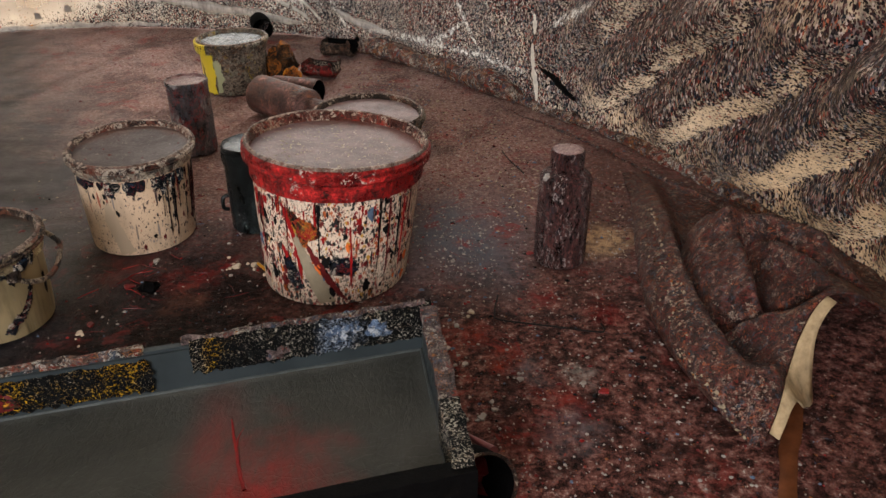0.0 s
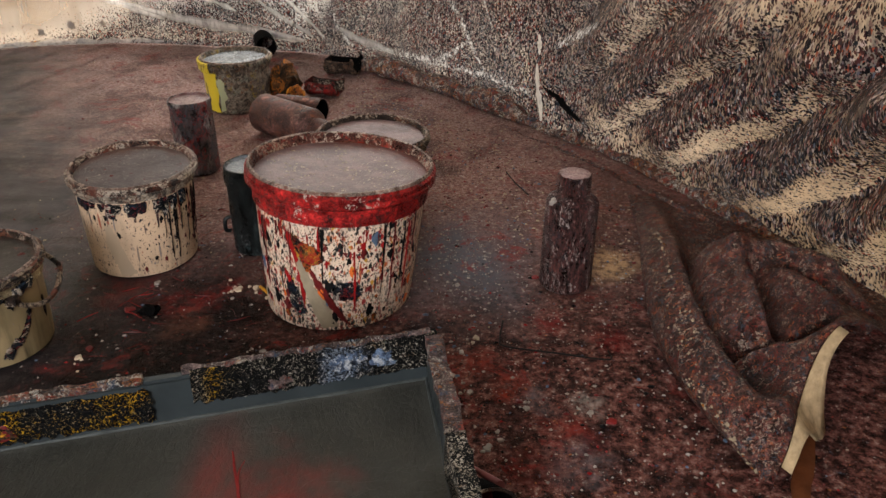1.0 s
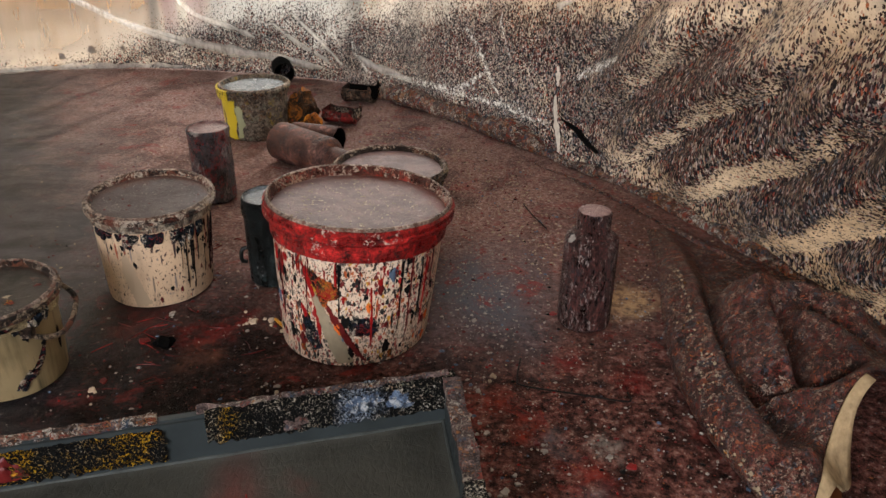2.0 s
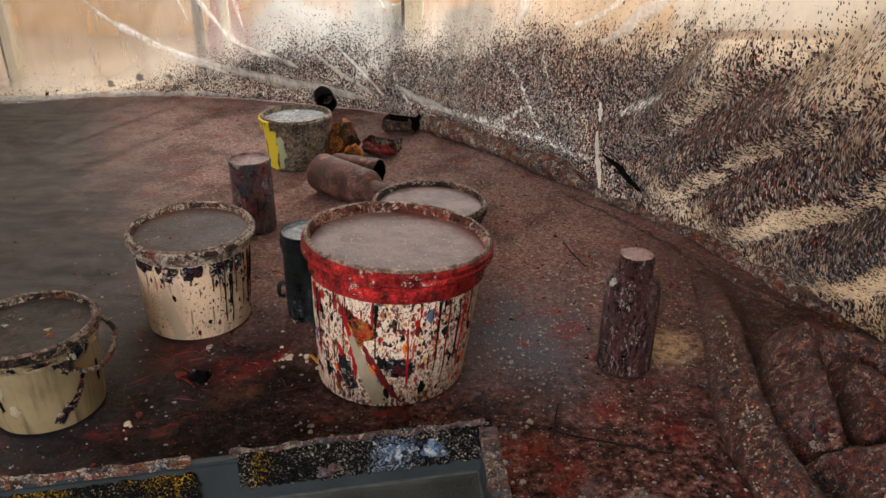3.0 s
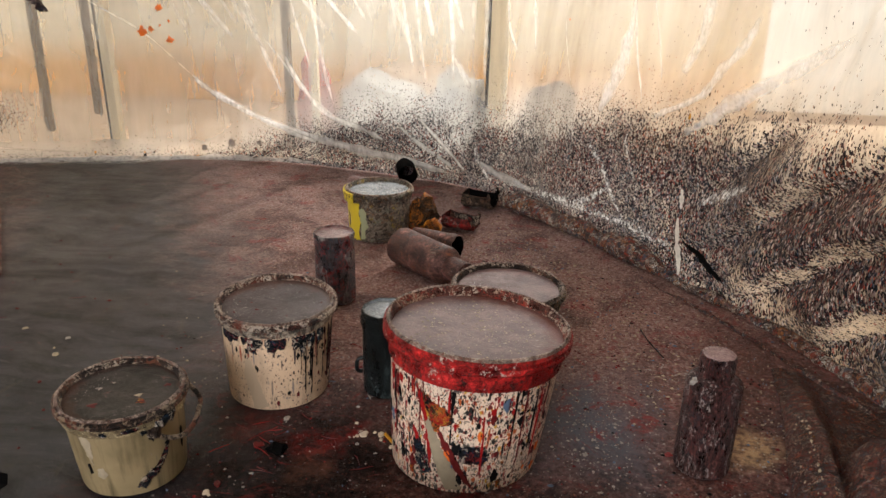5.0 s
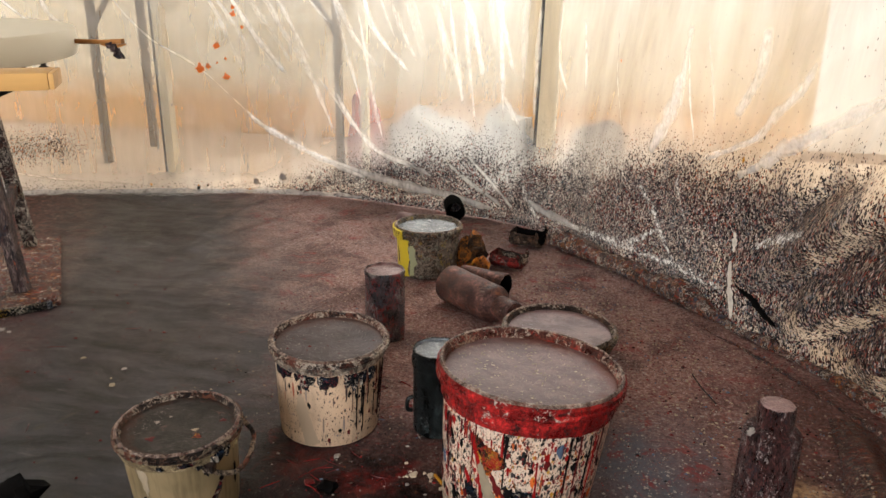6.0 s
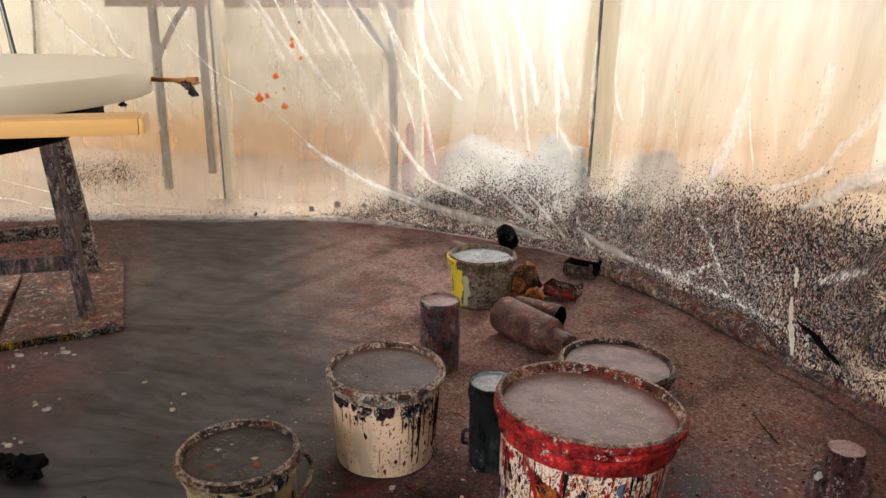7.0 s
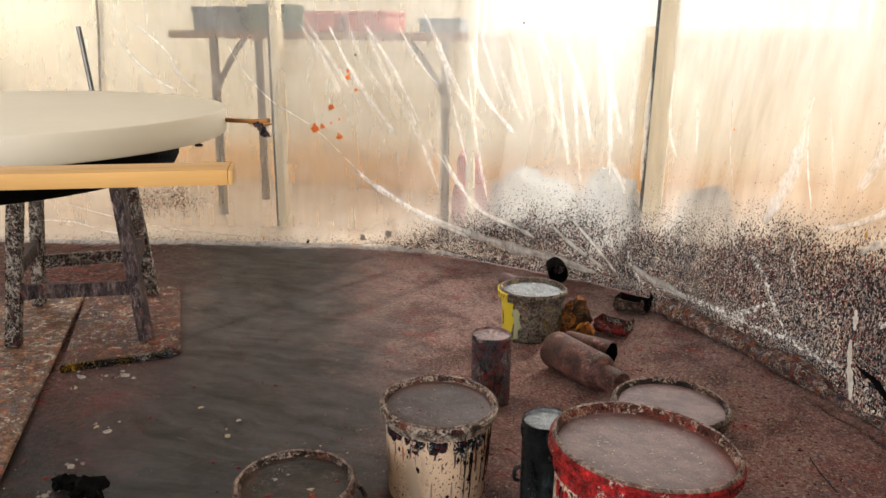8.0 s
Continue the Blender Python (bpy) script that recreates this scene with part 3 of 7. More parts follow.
M = {
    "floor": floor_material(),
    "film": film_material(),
    "pleat": pleat_material("gathered_film_highlight", 0.35, 0.80),
    "skirt": pleat_material("spread_film", 0.60, 0.60),
    "bright_pleat": pleat_material("bright_gather_highlight", 0.9, 1.0, 0.22),
    "wisp": wisp_material(),
    "white_fold": plain_material("stiff_white_film_fold", (0.74, 0.68, 0.60), 0.4, 0, 0.35, 60.0, 0.4),
    "wall": wall_material(),
    "bare_floor": plain_material("bare_tan_floor", (0.68, 0.51, 0.36), 0.6, 0, 0.2, 5.0, 0.1, (1.0, 6.0, 1.0)),
    "ceiling": plain_material("white_ceiling", (0.56, 0.53, 0.49), 0.8, 0, 0.06, 2.0),
    "red_side": drip_material("cream_side_spattered", (0.74, 0.585, 0.455), (0.62, 0.44, 0.32), VIVID, 0.66, 0.30),
    "white_side": drip_material("cream_side_dripped", (0.60, 0.425, 0.285), (0.36, 0.255, 0.17), DARK, 0.34, 0.30),
    "olive_side": drip_material("olive_cream_side", (0.275, 0.205, 0.110), (0.13, 0.095, 0.045), DARK, 0.12, 0.14, 0.42, 0.8),
    "olive_collar": crust_material("olive_cream_collar", (0.20, 0.145, 0.080), (0.29, 0.225, 0.135), [(0, (0.012, 0.011, 0.010)), (0.4, (0.05, 0.03, 0.02)), (0.7, (0.14, 0.10, 0.06))], 0.22, 40.0, 0.45, 0.4),
    "tier_brown": crust_material("brown_crusted_lid_rim", (0.040, 0.022, 0.016), (0.115, 0.068, 0.048), [(0, (0.010, 0.009, 0.009)), (0.42, (0.16, 0.05, 0.03)), (0.72, (0.32, 0.24, 0.17))], 0.62, 75.0, 0.45, 0.9),
    "lip_pale": crust_material("pale_lip_highlight", (0.15, 0.095, 0.075), (0.30, 0.215, 0.175), [(0, (0.03, 0.016, 0.013)), (0.5, (0.14, 0.05, 0.035)), (0.8, (0.42, 0.34, 0.28))], 0.42, 80.0, 0.35, 0.6, spec=0.25),
    "brown_side": crust_material("brown_crusted_side", (0.062, 0.044, 0.034), (0.150, 0.112, 0.088), [(0, (0.30, 0.25, 0.20)), (0.35, (0.02, 0.018, 0.016)), (0.62, (0.24, 0.24, 0.19)), (0.80, (0.20, 0.09, 0.04)), (0.93, (0.36, 0.26, 0.05))], 0.46, 130.0, 0.5, 0.8),
    "red_band": crust_material("red_paint_band", (0.16, 0.009, 0.009), (0.31, 0.015, 0.014), [(0, (0.03, 0.016, 0.014)), (0.45, (0.10, 0.012, 0.010)), (0.93, (0.55, 0.45, 0.38))], 0.26, 80.0, 0.34, 0.5),
    "rim": crust_material("crusted_rim", (0.040, 0.018, 0.013), (0.105, 0.050, 0.036), [(0, (0.46, 0.37, 0.29)), (0.30, (0.010, 0.009, 0.010)), (0.62, (0.14, 0.04, 0.026)), (0.78, (0.50, 0.43, 0.36))], 0.62, 110.0, 0.45, 0.7),
    "rim_red": crust_material("red_brown_crusted_rim", (0.050, 0.014, 0.010), (0.105, 0.034, 0.024), [(0, (0.50, 0.40, 0.32)), (0.28, (0.03, 0.014, 0.012)), (0.55, (0.26, 0.03, 0.02)), (0.82, (0.42, 0.30, 0.22))], 0.36, 95.0, 0.4, 0.6),
    "rim_dark": crust_material("dark_crusted_rim", (0.026, 0.015, 0.012), (0.058, 0.038, 0.029), [(0, (0.012, 0.010, 0.010)), (0.5, (0.13, 0.05, 0.03)), (0.75, (0.40, 0.33, 0.26))], 0.45, 90.0, 0.45, 0.7),
    "lid_pink": lid_material("pink_grey_paint_skin", (0.134, 0.080, 0.078), (0.226, 0.144, 0.140), (0.11, 0.032, 0.024), 0.42, 0.150, (0.13, 0.040, 0.028), 0.70),
    "lid_grey": lid_material("grey_paint_skin", (0.050, 0.034, 0.034), (0.090, 0.066, 0.066), (0.11, 0.030, 0.020), 0.40, 0.102, (0.075, 0.034, 0.026), 0.64),
    "lid_brown": lid_material("brown_paint_skin", (0.020, 0.017, 0.015), (0.046, 0.038, 0.034), (0.13, 0.045, 0.030), 0.34, 0.086, (0.055, 0.024, 0.016), 0.62),
    "lid_silver": lid_material("pale_film_lid", (0.10, 0.11, 0.118), (0.18, 0.195, 0.21), (0.7, 0.7, 0.7), 0.22, 0.092, (0.06, 0.05, 0.04), 0.6),
    "lid_small": lid_material("dull_pink_top", (0.17, 0.095, 0.092), (0.29, 0.18, 0.172), (0.4, 0.34, 0.30), 0.3, 0.05, (0.06, 0.02, 0.016), 0.62),
    # pale streaks in this palette stand in for highlights as well as flecks
    "maroon": crust_material("maroon_crust", (0.017, 0.0066, 0.0062), (0.078, 0.031, 0.028), [(0, (0.010, 0.007, 0.008)), (0.35, (0.12, 0.03, 0.028)), (0.6, (0.40, 0.34, 0.32)), (0.8, (0.03, 0.03, 0.04))], 0.30, 230.0, 0.40, 0.7, (1.0, 1.0, 0.4), 0.20),
    "can_side": crust_material("grey_maroon_can", (0.024, 0.015, 0.016), (0.095, 0.062, 0.064), [(0, (0.20, 0.016, 0.015)), (0.36, (0.045, 0.055, 0.07)), (0.58, (0.008, 0.007, 0.007)), (0.85, (0.26, 0.23, 0.22))], 0.48, 75.0, 0.36, 0.9, (1.0, 1.0, 0.6), 0.40),
    "brown": crust_material("brown_crust", (0.052, 0.022, 0.018), (0.115, 0.054, 0.044), [(0, (0.18, 0.06, 0.03)), (0.5, (0.03, 0.016, 0.014)), (0.9, (0.19, 0.13, 0.11))], 0.12, 60.0, 0.45, 0.35, spec=0.2),
    "cloth": crust_material("paint_stiff_cloth", (0.014, 0.0054, 0.0042), (0.094, 0.038, 0.029), [(0, (0.16, 0.018, 0.014)), (0.22, (0.012, 0.010, 0.012)), (0.5, (0.34, 0.09, 0.03)), (0.6, (0.05, 0.075, 0.10)), (0.78, (0.36, 0.28, 0.22))], 0.34, 200.0, 0.46, 0.6, (1.0, 1.0, 1.0), 0.20),
    "cloth_roll": crust_material("brown_speckled_roll", (0.040, 0.020, 0.014), (0.175, 0.100, 0.076), WARM, 0.45, 130.0, 0.6, 0.9),
    "cloth_edge": plain_material("raw_cloth_edge", (0.50, 0.36, 0.205), 0.85, 0, 0.5, 60.0, 0.5),
    "tray": tray_material(),
    "tray_shell": plain_material("grey_plastic", (0.035, 0.043, 0.046), 0.42, 0, 0.35, 14.0),
    "tray_seam": plain_material("pale_grey_seam", (0.062, 0.068, 0.066), 0.4, 0, 0.5, 45.0, 0.4),
    "tray_crust": speckle_material(),
    "tray_crust_pale": crust_material("pale_brown_crust", (0.075, 0.045, 0.042), (0.19, 0.135, 0.128), WARM, 0.30, 150.0, 0.5, 1.0),
    "black": plain_material("black_plastic", (0.006, 0.0065, 0.0065), 0.45, 0, 0.6, 40.0, 0.5, spec=0.2),
    "black_can": crust_material("black_green_can", (0.0015, 0.002, 0.002), (0.006, 0.008, 0.0078), [(0, (0.03, 0.04, 0.04)), (0.35, (0.002, 0.002, 0.002)), (0.75, (0.09, 0.03, 0.025)), (0.88, (0.30, 0.30, 0.30))], 0.22, 45.0, 0.36, 0.8, (1.0, 1.0, 0.6), 0.18),
    "dull_black": plain_material("dull_black_surface", (0.004, 0.0035, 0.0035), 0.8, 0, 0.5, 60.0, 0.6, spec=0.04),
    "orange": crust_material("orange_paint_crust", (0.042, 0.020, 0.010), (0.13, 0.058, 0.022), [(0, (0.010, 0.009, 0.008)), (0.40, (0.34, 0.11, 0.015)), (0.55, (0.03, 0.018, 0.012)), (0.88, (0.34, 0.05, 0.015))], 0.55, 55.0, 0.5, 0.9),
    "brown_can": crust_material("black_brown_can", (0.022, 0.013, 0.010), (0.060, 0.038, 0.028), [(0, (0.008, 0.007, 0.007)), (0.6, (0.12, 0.06, 0.035)), (0.85, (0.20, 0.15, 0.11))], 0.4, 70.0, 0.5, 0.8),
    "red_can": crust_material("red_spattered_can", (0.060, 0.012, 0.010), (0.14, 0.024, 0.020), [(0, (0.26, 0.012, 0.012)), (0.45, (0.012, 0.009, 0.009)), (0.80, (0.20, 0.15, 0.13))], 0.4, 70.0),
    "white_board": plain_material("white_primed_board", (0.76, 0.70, 0.565), 0.62, 0, 0.03, 6.0, 0.06),
    "pine": plain_material("varnished_pine", (0.66, 0.38, 0.135), 0.42, 0, 0.25, 9.0, 0.1, (0.6, 6.0, 6.0)),
    "lath_wood": plain_material("split_lath_wood", (0.40, 0.17, 0.045), 0.6, 0, 0.6, 40.0, 0.4, (0.5, 4.0, 4.0)),
    "pale_wood": plain_material("pale_stud_wood", (0.70, 0.60, 0.42), 0.65, 0, 0.25, 8.0, 0.15, (6.0, 6.0, 0.5)),
    "grey_wood": crust_material("weathered_spattered_wood", (0.028, 0.019, 0.018), (0.085, 0.062, 0.058), DARK, 0.3, 90.0, 0.6, 0.6, (1.0, 1.0, 0.3)),
    "speckled_wood": crust_material("black_spattered_wood", (0.008, 0.006, 0.006), (0.034, 0.024, 0.021), [(0, (0.42, 0.36, 0.30)), (0.45, (0.10, 0.04, 0.03)), (0.7, (0.30, 0.26, 0.22))], 0.42, 120.0, 0.6, 0.6, (1.0, 1.0, 0.7)),
    "board": crust_material("brown_floor_board", (0.048, 0.019, 0.015), (0.10, 0.042, 0.033), WARM, 0.28, 90.0, 0.45, 0.4),
    "tan_board": crust_material("tan_spattered_board", (0.085, 0.045, 0.030), (0.21, 0.125, 0.082), WARM, 0.34, 80.0, 0.55, 0.4),
    "metal": plain_material("dark_steel", (0.09, 0.085, 0.08), 0.4, 0.9, 0.4, 40.0),
    "wire": plain_material("rusty_wire", (0.012, 0.007, 0.006), 0.6, 0.2, 0.4, 80.0),
    "paint_tan": plain_material("tan_paint", (0.36, 0.29, 0.20), 0.4, 0, 0.2, 40.0, 0.2),
    "paint_cream": plain_material("cream_paint", (0.60, 0.48, 0.36), 0.45, 0, 0.2, 60.0, 0.2),
    "orange_lump": crust_material("bright_orange_crust", (0.30, 0.075, 0.010), (0.52, 0.16, 0.02), [(0, (0.02, 0.012, 0.008)), (0.6, (0.16, 0.05, 0.015))], 0.4, 60.0, 0.5, 0.8),
    "paint_red": plain_material("red_paint", (0.33, 0.012, 0.012), 0.32, 0, 0.35, 50.0, 0.3),
    "streak_red": plain_material("dark_red_paint", (0.26, 0.010, 0.010), 0.35, 0, 0.5, 60.0, 0.3),
    "pink_handle": plain_material("dull_pink_plastic", (0.30, 0.10, 0.10), 0.4, 0, 0.35, 30.0, 0.2),
    "pale_green": drip_material("pale_green_label", (0.36, 0.36, 0.22), (0.20, 0.21, 0.09), DARK, 1.0, 0.6),
    "paint_dark": plain_material("dark_paint", (0.010, 0.0090, 0.0090), 0.40, 0, 0.4, 50.0, 0.3, spec=0.06),
    "paint_maroon": plain_material("maroon_paint", (0.13, 0.014, 0.014), 0.35, 0, 0.4, 50.0, 0.3),
    "paint_yellow": plain_material("ochre_paint", (0.60, 0.27, 0.02), 0.4, 0, 0.45, 60.0, 0.3),
    "smear_yellow": crust_material("ochre_smear", (0.24, 0.07, 0.012), (0.48, 0.21, 0.02), VIVID, 0.75, 110.0, 0.4, 0.5),
    "smear_blue": crust_material("blue_grey_smear", (0.06, 0.09, 0.16), (0.13, 0.18, 0.27), [(0, (0.012, 0.012, 0.014)), (0.5, (0.45, 0.46, 0.48))], 0.45, 80.0, 0.4, 0.6),
    "smear_dark": crust_material("blue_black_smear", (0.004, 0.0045, 0.0055), (0.012, 0.013, 0.016), [(0, (0.5, 0.42, 0.34)), (0.4, (0.02, 0.035, 0.06)), (0.7, (0.2, 0.02, 0.02))], 0.28, 110.0, 0.4, 0.5, spec=0.04),
    "smear_grey": drip_material("grey_stained_cream", (0.46, 0.34, 0.235), (0.14, 0.12, 0.09), DARK, 0.10, 0.2),
    "smear_tan": plain_material("tan_smear", (0.36, 0.29, 0.20), 0.4, 0, 0.25, 40.0, 0.2),
    "rim_white": crust_material("cream_crusted_collar", (0.30, 0.23, 0.17), (0.42, 0.34, 0.26), [(0, (0.012, 0.012, 0.013)), (0.5, (0.10, 0.03, 0.02)), (0.8, (0.03, 0.03, 0.032))], 0.40, 60.0, 0.45, 0.6),
    "paint_white": plain_material("white_paint", (0.37, 0.325, 0.29), 0.5, 0, 0.5, 60.0, 0.3),
    "splash_orange": splash_material("orange_splash", (0.85, 0.20, 0.03)),
    "bright_yellow": drip_material("yellow_plastic_spattered", (0.62, 0.46, 0.02), (0.52, 0.40, 0.06), DARK, 0.42, 0.20),
    "paint_orange": plain_material("orange_paint", (0.75, 0.16, 0.03), 0.4, 0, 0.2, 40.0, 0.2),
    "paint_blue": plain_material("blue_grey_paint", (0.10, 0.14, 0.21), 0.4, 0, 0.4, 60.0, 0.5),
    "sack": plain_material("white_sack", (0.36, 0.34, 0.31), 0.7, 0, 0.15, 8.0, 0.3),
    "grey_box": plain_material("grey_box", (0.10, 0.105, 0.11), 0.6, 0, 0.2, 8.0),
    "dark_bag": plain_material("dark_bag", (0.035, 0.036, 0.042), 0.6, 0, 0.3, 8.0),
    "green_box": plain_material("green_box", (0.045, 0.08, 0.035), 0.6, 0, 0.2, 8.0),
    "red_box": plain_material("red_brown_box", (0.38, 0.075, 0.045), 0.6, 0, 0.3, 8.0),
    "bench_wood": plain_material("bench_wood", (0.24, 0.11, 0.04), 0.6, 0, 0.3, 7.0, 0.15, (0.5, 5.0, 5.0)),
    "bench_leg": plain_material("grey_timber", (0.20, 0.15, 0.10), 0.7, 0, 0.3, 8.0, 0.15, (5.0, 5.0, 0.5)),
    "trim": plain_material("painted_trim", (0.72, 0.66, 0.56), 0.5, 0, 0.08, 5.0),
}


# ---- mesh makers ----
def mesh_object(name, bm, material, smooth=True):
    me = bpy.data.meshes.new(name)
    bm.normal_update()
    bm.to_mesh(me)
    bm.free()
    me.materials.append(material)
    if smooth:
        me.shade_smooth()
        me.set_sharp_from_angle(angle=radians(40))
    return new(name, me)


def part(name, bm, material, parent, label="", smooth=True):
    ob = mesh_object(name, bm, material, smooth)
    ob.parent = parent
    if label:
        tagged(ob, label)
    return ob


def empty(name, m, label, category, group="", kind=""):
    ob = new(name)
    ob.empty_display_size = 0.05
    ob.matrix_world = m
    return tagged(ob, label, category, group, kind)


def lathe(profile, seg=72, wobble=0.0, bm=None, closed=False):
    """Turn (radius, z) round z, with u, v in metres."""
    bm = bm or bmesh.new()
    uv = bm.loops.layers.uv.verify()
    rings = []
    for r, z in profile:
        ring = []
        for i in range(seg):
            a = 2 * math.pi * i / seg
            k = 1 + wobble * noise.noise((math.cos(a) * 1.7, math.sin(a) * 1.7, z * 22))
            ring.append(bm.verts.new((r * k * math.cos(a), r * k * math.sin(a), z + wobble * 0.12 * noise.noise((math.cos(a) * 3, math.sin(a) * 3, 9 + z)))))
        rings.append(ring)
    run, v = 0.0, [0.0]
    for a, b in zip(profile, profile[1:]):
        run += math.hypot(a[0] - b[0], a[1] - b[1])
        v.append(run)
    big = max(r for r, _ in profile)
    for k in range(len(rings) - 1):
        for i in range(seg):
            j = (i + 1) % seg
            f = bm.faces.new((rings[k][i], rings[k][j], rings[k + 1][j], rings[k + 1][i]))
            for lp, (ii, kk) in zip(f.loops, ((i, k), (i + 1, k), (i + 1, k + 1), (i, k + 1))):
                lp[uv].uv = (2 * math.pi * big * ii / seg, v[kk])
    for end, flip in ((0, True), (-1, False)):
        if profile[end][0] < 1e-5:
            bmesh.ops.pointmerge(bm, verts=rings[end], merge_co=(0, 0, profile[end][1]))
        elif closed:
            bm.faces.new(rings[end][::-1] if flip else rings[end])
    return bm


def box(size, at=(0, 0, 0), bevel=0.0, turn=None, bm=None):
    bm = bm or bmesh.new()
    made = bmesh.ops.create_cube(bm, size=1.0)["verts"]
    m = Matrix.Translation(at) @ (turn or Matrix.Identity(4)) @ Matrix.Diagonal((*size, 1))
    bmesh.ops.transform(bm, matrix=m, verts=made)
    if bevel:
        edges = list({e for v in made for e in v.link_edges})
        bmesh.ops.bevel(bm, geom=edges, offset=bevel, segments=2, affect="EDGES", profile=0.7)
    return bm


def tube(points, radius, seg=8, bm=None):
    """A round bar along points; radius a number or one for each point."""
    bm = bm or bmesh.new()
    pts = [Vector(p) for p in points]
    rad = [radius] * len(pts) if isinstance(radius, (int, float)) else radius
    side = None
    rings = []
    for i, p in enumerate(pts):
        d = (pts[min(i + 1, len(pts) - 1)] - pts[max(i - 1, 0)]).normalized()
        if side is None:
            side = d.orthogonal().normalized()
        side = (side - d * side.dot(d)).normalized()
        up = d.cross(side)
        rings.append([bm.verts.new(p + rad[i] * (side * math.cos(a) + up * math.sin(a))) for a in (2 * math.pi * k / seg for k in range(seg))])
    for a, b in zip(rings, rings[1:]):
        for k in range(seg):
            bm.faces.new((a[k], a[(k + 1) % seg], b[(k + 1) % seg], b[k]))
    bm.faces.new(rings[0][::-1])
    bm.faces.new(rings[-1])
    return bm


def spline(points, n=12):
    """A smooth line through points."""
    p = [Vector(q) for q in points]
    p = [p[0] * 2 - p[1]] + p + [p[-1] * 2 - p[-2]]
    out = []
    for i in range(1, len(p) - 2):
        for k in range(n):
            t = k / n
            out.append(0.5 * ((2 * p[i]) + (p[i + 1] - p[i - 1]) * t + (2 * p[i - 1] - 5 * p[i] + 4 * p[i + 1] - p[i + 2]) * t * t + (3 * p[i] - p[i - 1] - 3 * p[i + 1] + p[i + 2]) * t ** 3))
    out.append(p[-2])
    return out


def lump(size, rough, seed, detail=3):
    """A crumpled lump that stands on z = 0."""
    bm = bmesh.new()
    bmesh.ops.create_icosphere(bm, subdivisions=detail, radius=1.0)
    for v in bm.verts:
        d = v.co.normalized()
        k = 1 + rough * (noise.noise(d * 1.6 + Vector((seed, 0, 0))) + 0.6 * abs(noise.noise(d * 4.1 + Vector((0, seed, 0)))))
        v.co = Vector((d.x * size[0] * k, d.y * size[1] * k, max(0.0, (d.z * k * 0.6 + 0.5) * size[2])))
    return bm


# ---- floor and shell of the room ----
BASE = spline([(-4.2, 2.35, 0), (-3.4, 2.5, 0), (-2.77, 2.70, 0), (-2.08, 2.94, 0), (-1.5, 3.08, 0), (-1.10, 3.09, 0), (-0.61, 2.97, 0), (-0.27, 2.81, 0), (-0.03, 2.50, 0), (0.27, 2.14, 0), (0.45, 1.90, 0), (0.62, 1.56, 0), (0.73, 1.31, 0), (0.80, 1.10, 0), (0.88, 0.6, 0), (0.92, -0.2, 0), (0.92, -1.2, 0)], 16)


def grid_plane(x0, x1, y0, y1, nx, ny, height):
    bm = bmesh.new()
    rows = [[bm.verts.new((x0 + (x1 - x0) * i / nx, y0 + (y1 - y0) * j / ny, 0)) for i in range(nx + 1)] for j in range(ny + 1)]
    for r in rows:
        for v in r:
            v.co.z = height(v.co.x, v.co.y)
    for a, b in zip(rows, rows[1:]):
        for i in range(nx):
            bm.faces.new((a[i], a[i + 1], b[i + 1], b[i]))
    return bm


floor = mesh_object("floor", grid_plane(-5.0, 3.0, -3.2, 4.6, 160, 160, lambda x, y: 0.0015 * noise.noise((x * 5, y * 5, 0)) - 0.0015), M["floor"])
tagged(floor, "dark paint-crusted studio floor with spatters and red stains", "floor", kind="structure")


def inside(p):
    """The nearest place within the walls."""
    return Vector((min(max(p.x, -4.79), 2.79), min(max(p.y, -2.84), 4.29), 0))


def back_floor():
    """The bare boarded floor behind the sheeting."""
    bm = bmesh.new()
    rows = []
    for i, p in enumerate(BASE):
        d = (BASE[min(i + 1, len(BASE) - 1)] - BASE[max(i - 1, 0)]).normalized()
        out = Vector((-d.y, d.x, 0))
        rows.append([bm.verts.new(Vector((q.x, q.y, 0.004))) for q in (p + out * 0.03, inside(p + out * 1.0), inside(p + out * 5.0))])
    for a, c in zip(rows, rows[1:]):
        for k in range(2):
            bm.faces.new((a[k], c[k], c[k + 1], a[k + 1]))
    bmesh.ops.recalc_face_normals(bm, faces=bm.faces)
    for f in bm.faces:
        if f.normal.z < 0:
            f.normal_flip()
    return bm


bare_floor = mesh_object("floor_bare", back_floor(), M["bare_floor"], False)
tagged(bare_floor, "bare tan boarded floor behind the sheeting", "floor", kind="structure")


def wall_with_openings(name, x0, x1, z1, holes, thick):
    """A wall in the xz plane, its room side at y = 0 and its thickness behind; holes as (x0, x1, z0, z1)."""
    bm = bmesh.new()
    xs = sorted({x0, x1, *(h[0] for h in holes), *(h[1] for h in holes)})
    zs = sorted({0.0, z1, *(h[2] for h in holes), *(h[3] for h in holes)})
    for a, b in zip(xs, xs[1:]):
        for c, d in zip(zs, zs[1:]):
            mx, mz = (a + b) / 2, (c + d) / 2
            if not any(h[0] < mx < h[1] and h[2] < mz < h[3] for h in holes):
                box((b - a, thick, d - c), (mx, thick / 2, mz), bm=bm)
    bmesh.ops.remove_doubles(bm, verts=bm.verts, dist=1e-4)
    seen, double = {}, []
    for f in bm.faces:
        key = tuple(sorted(v.index for v in f.verts))
        if key in seen:
            double += [f, seen[key]]
        seen[key] = f
    bmesh.ops.delete(bm, geom=list(set(double)), context="FACES_ONLY")
    return mesh_object(name, bm, M["wall"], False)


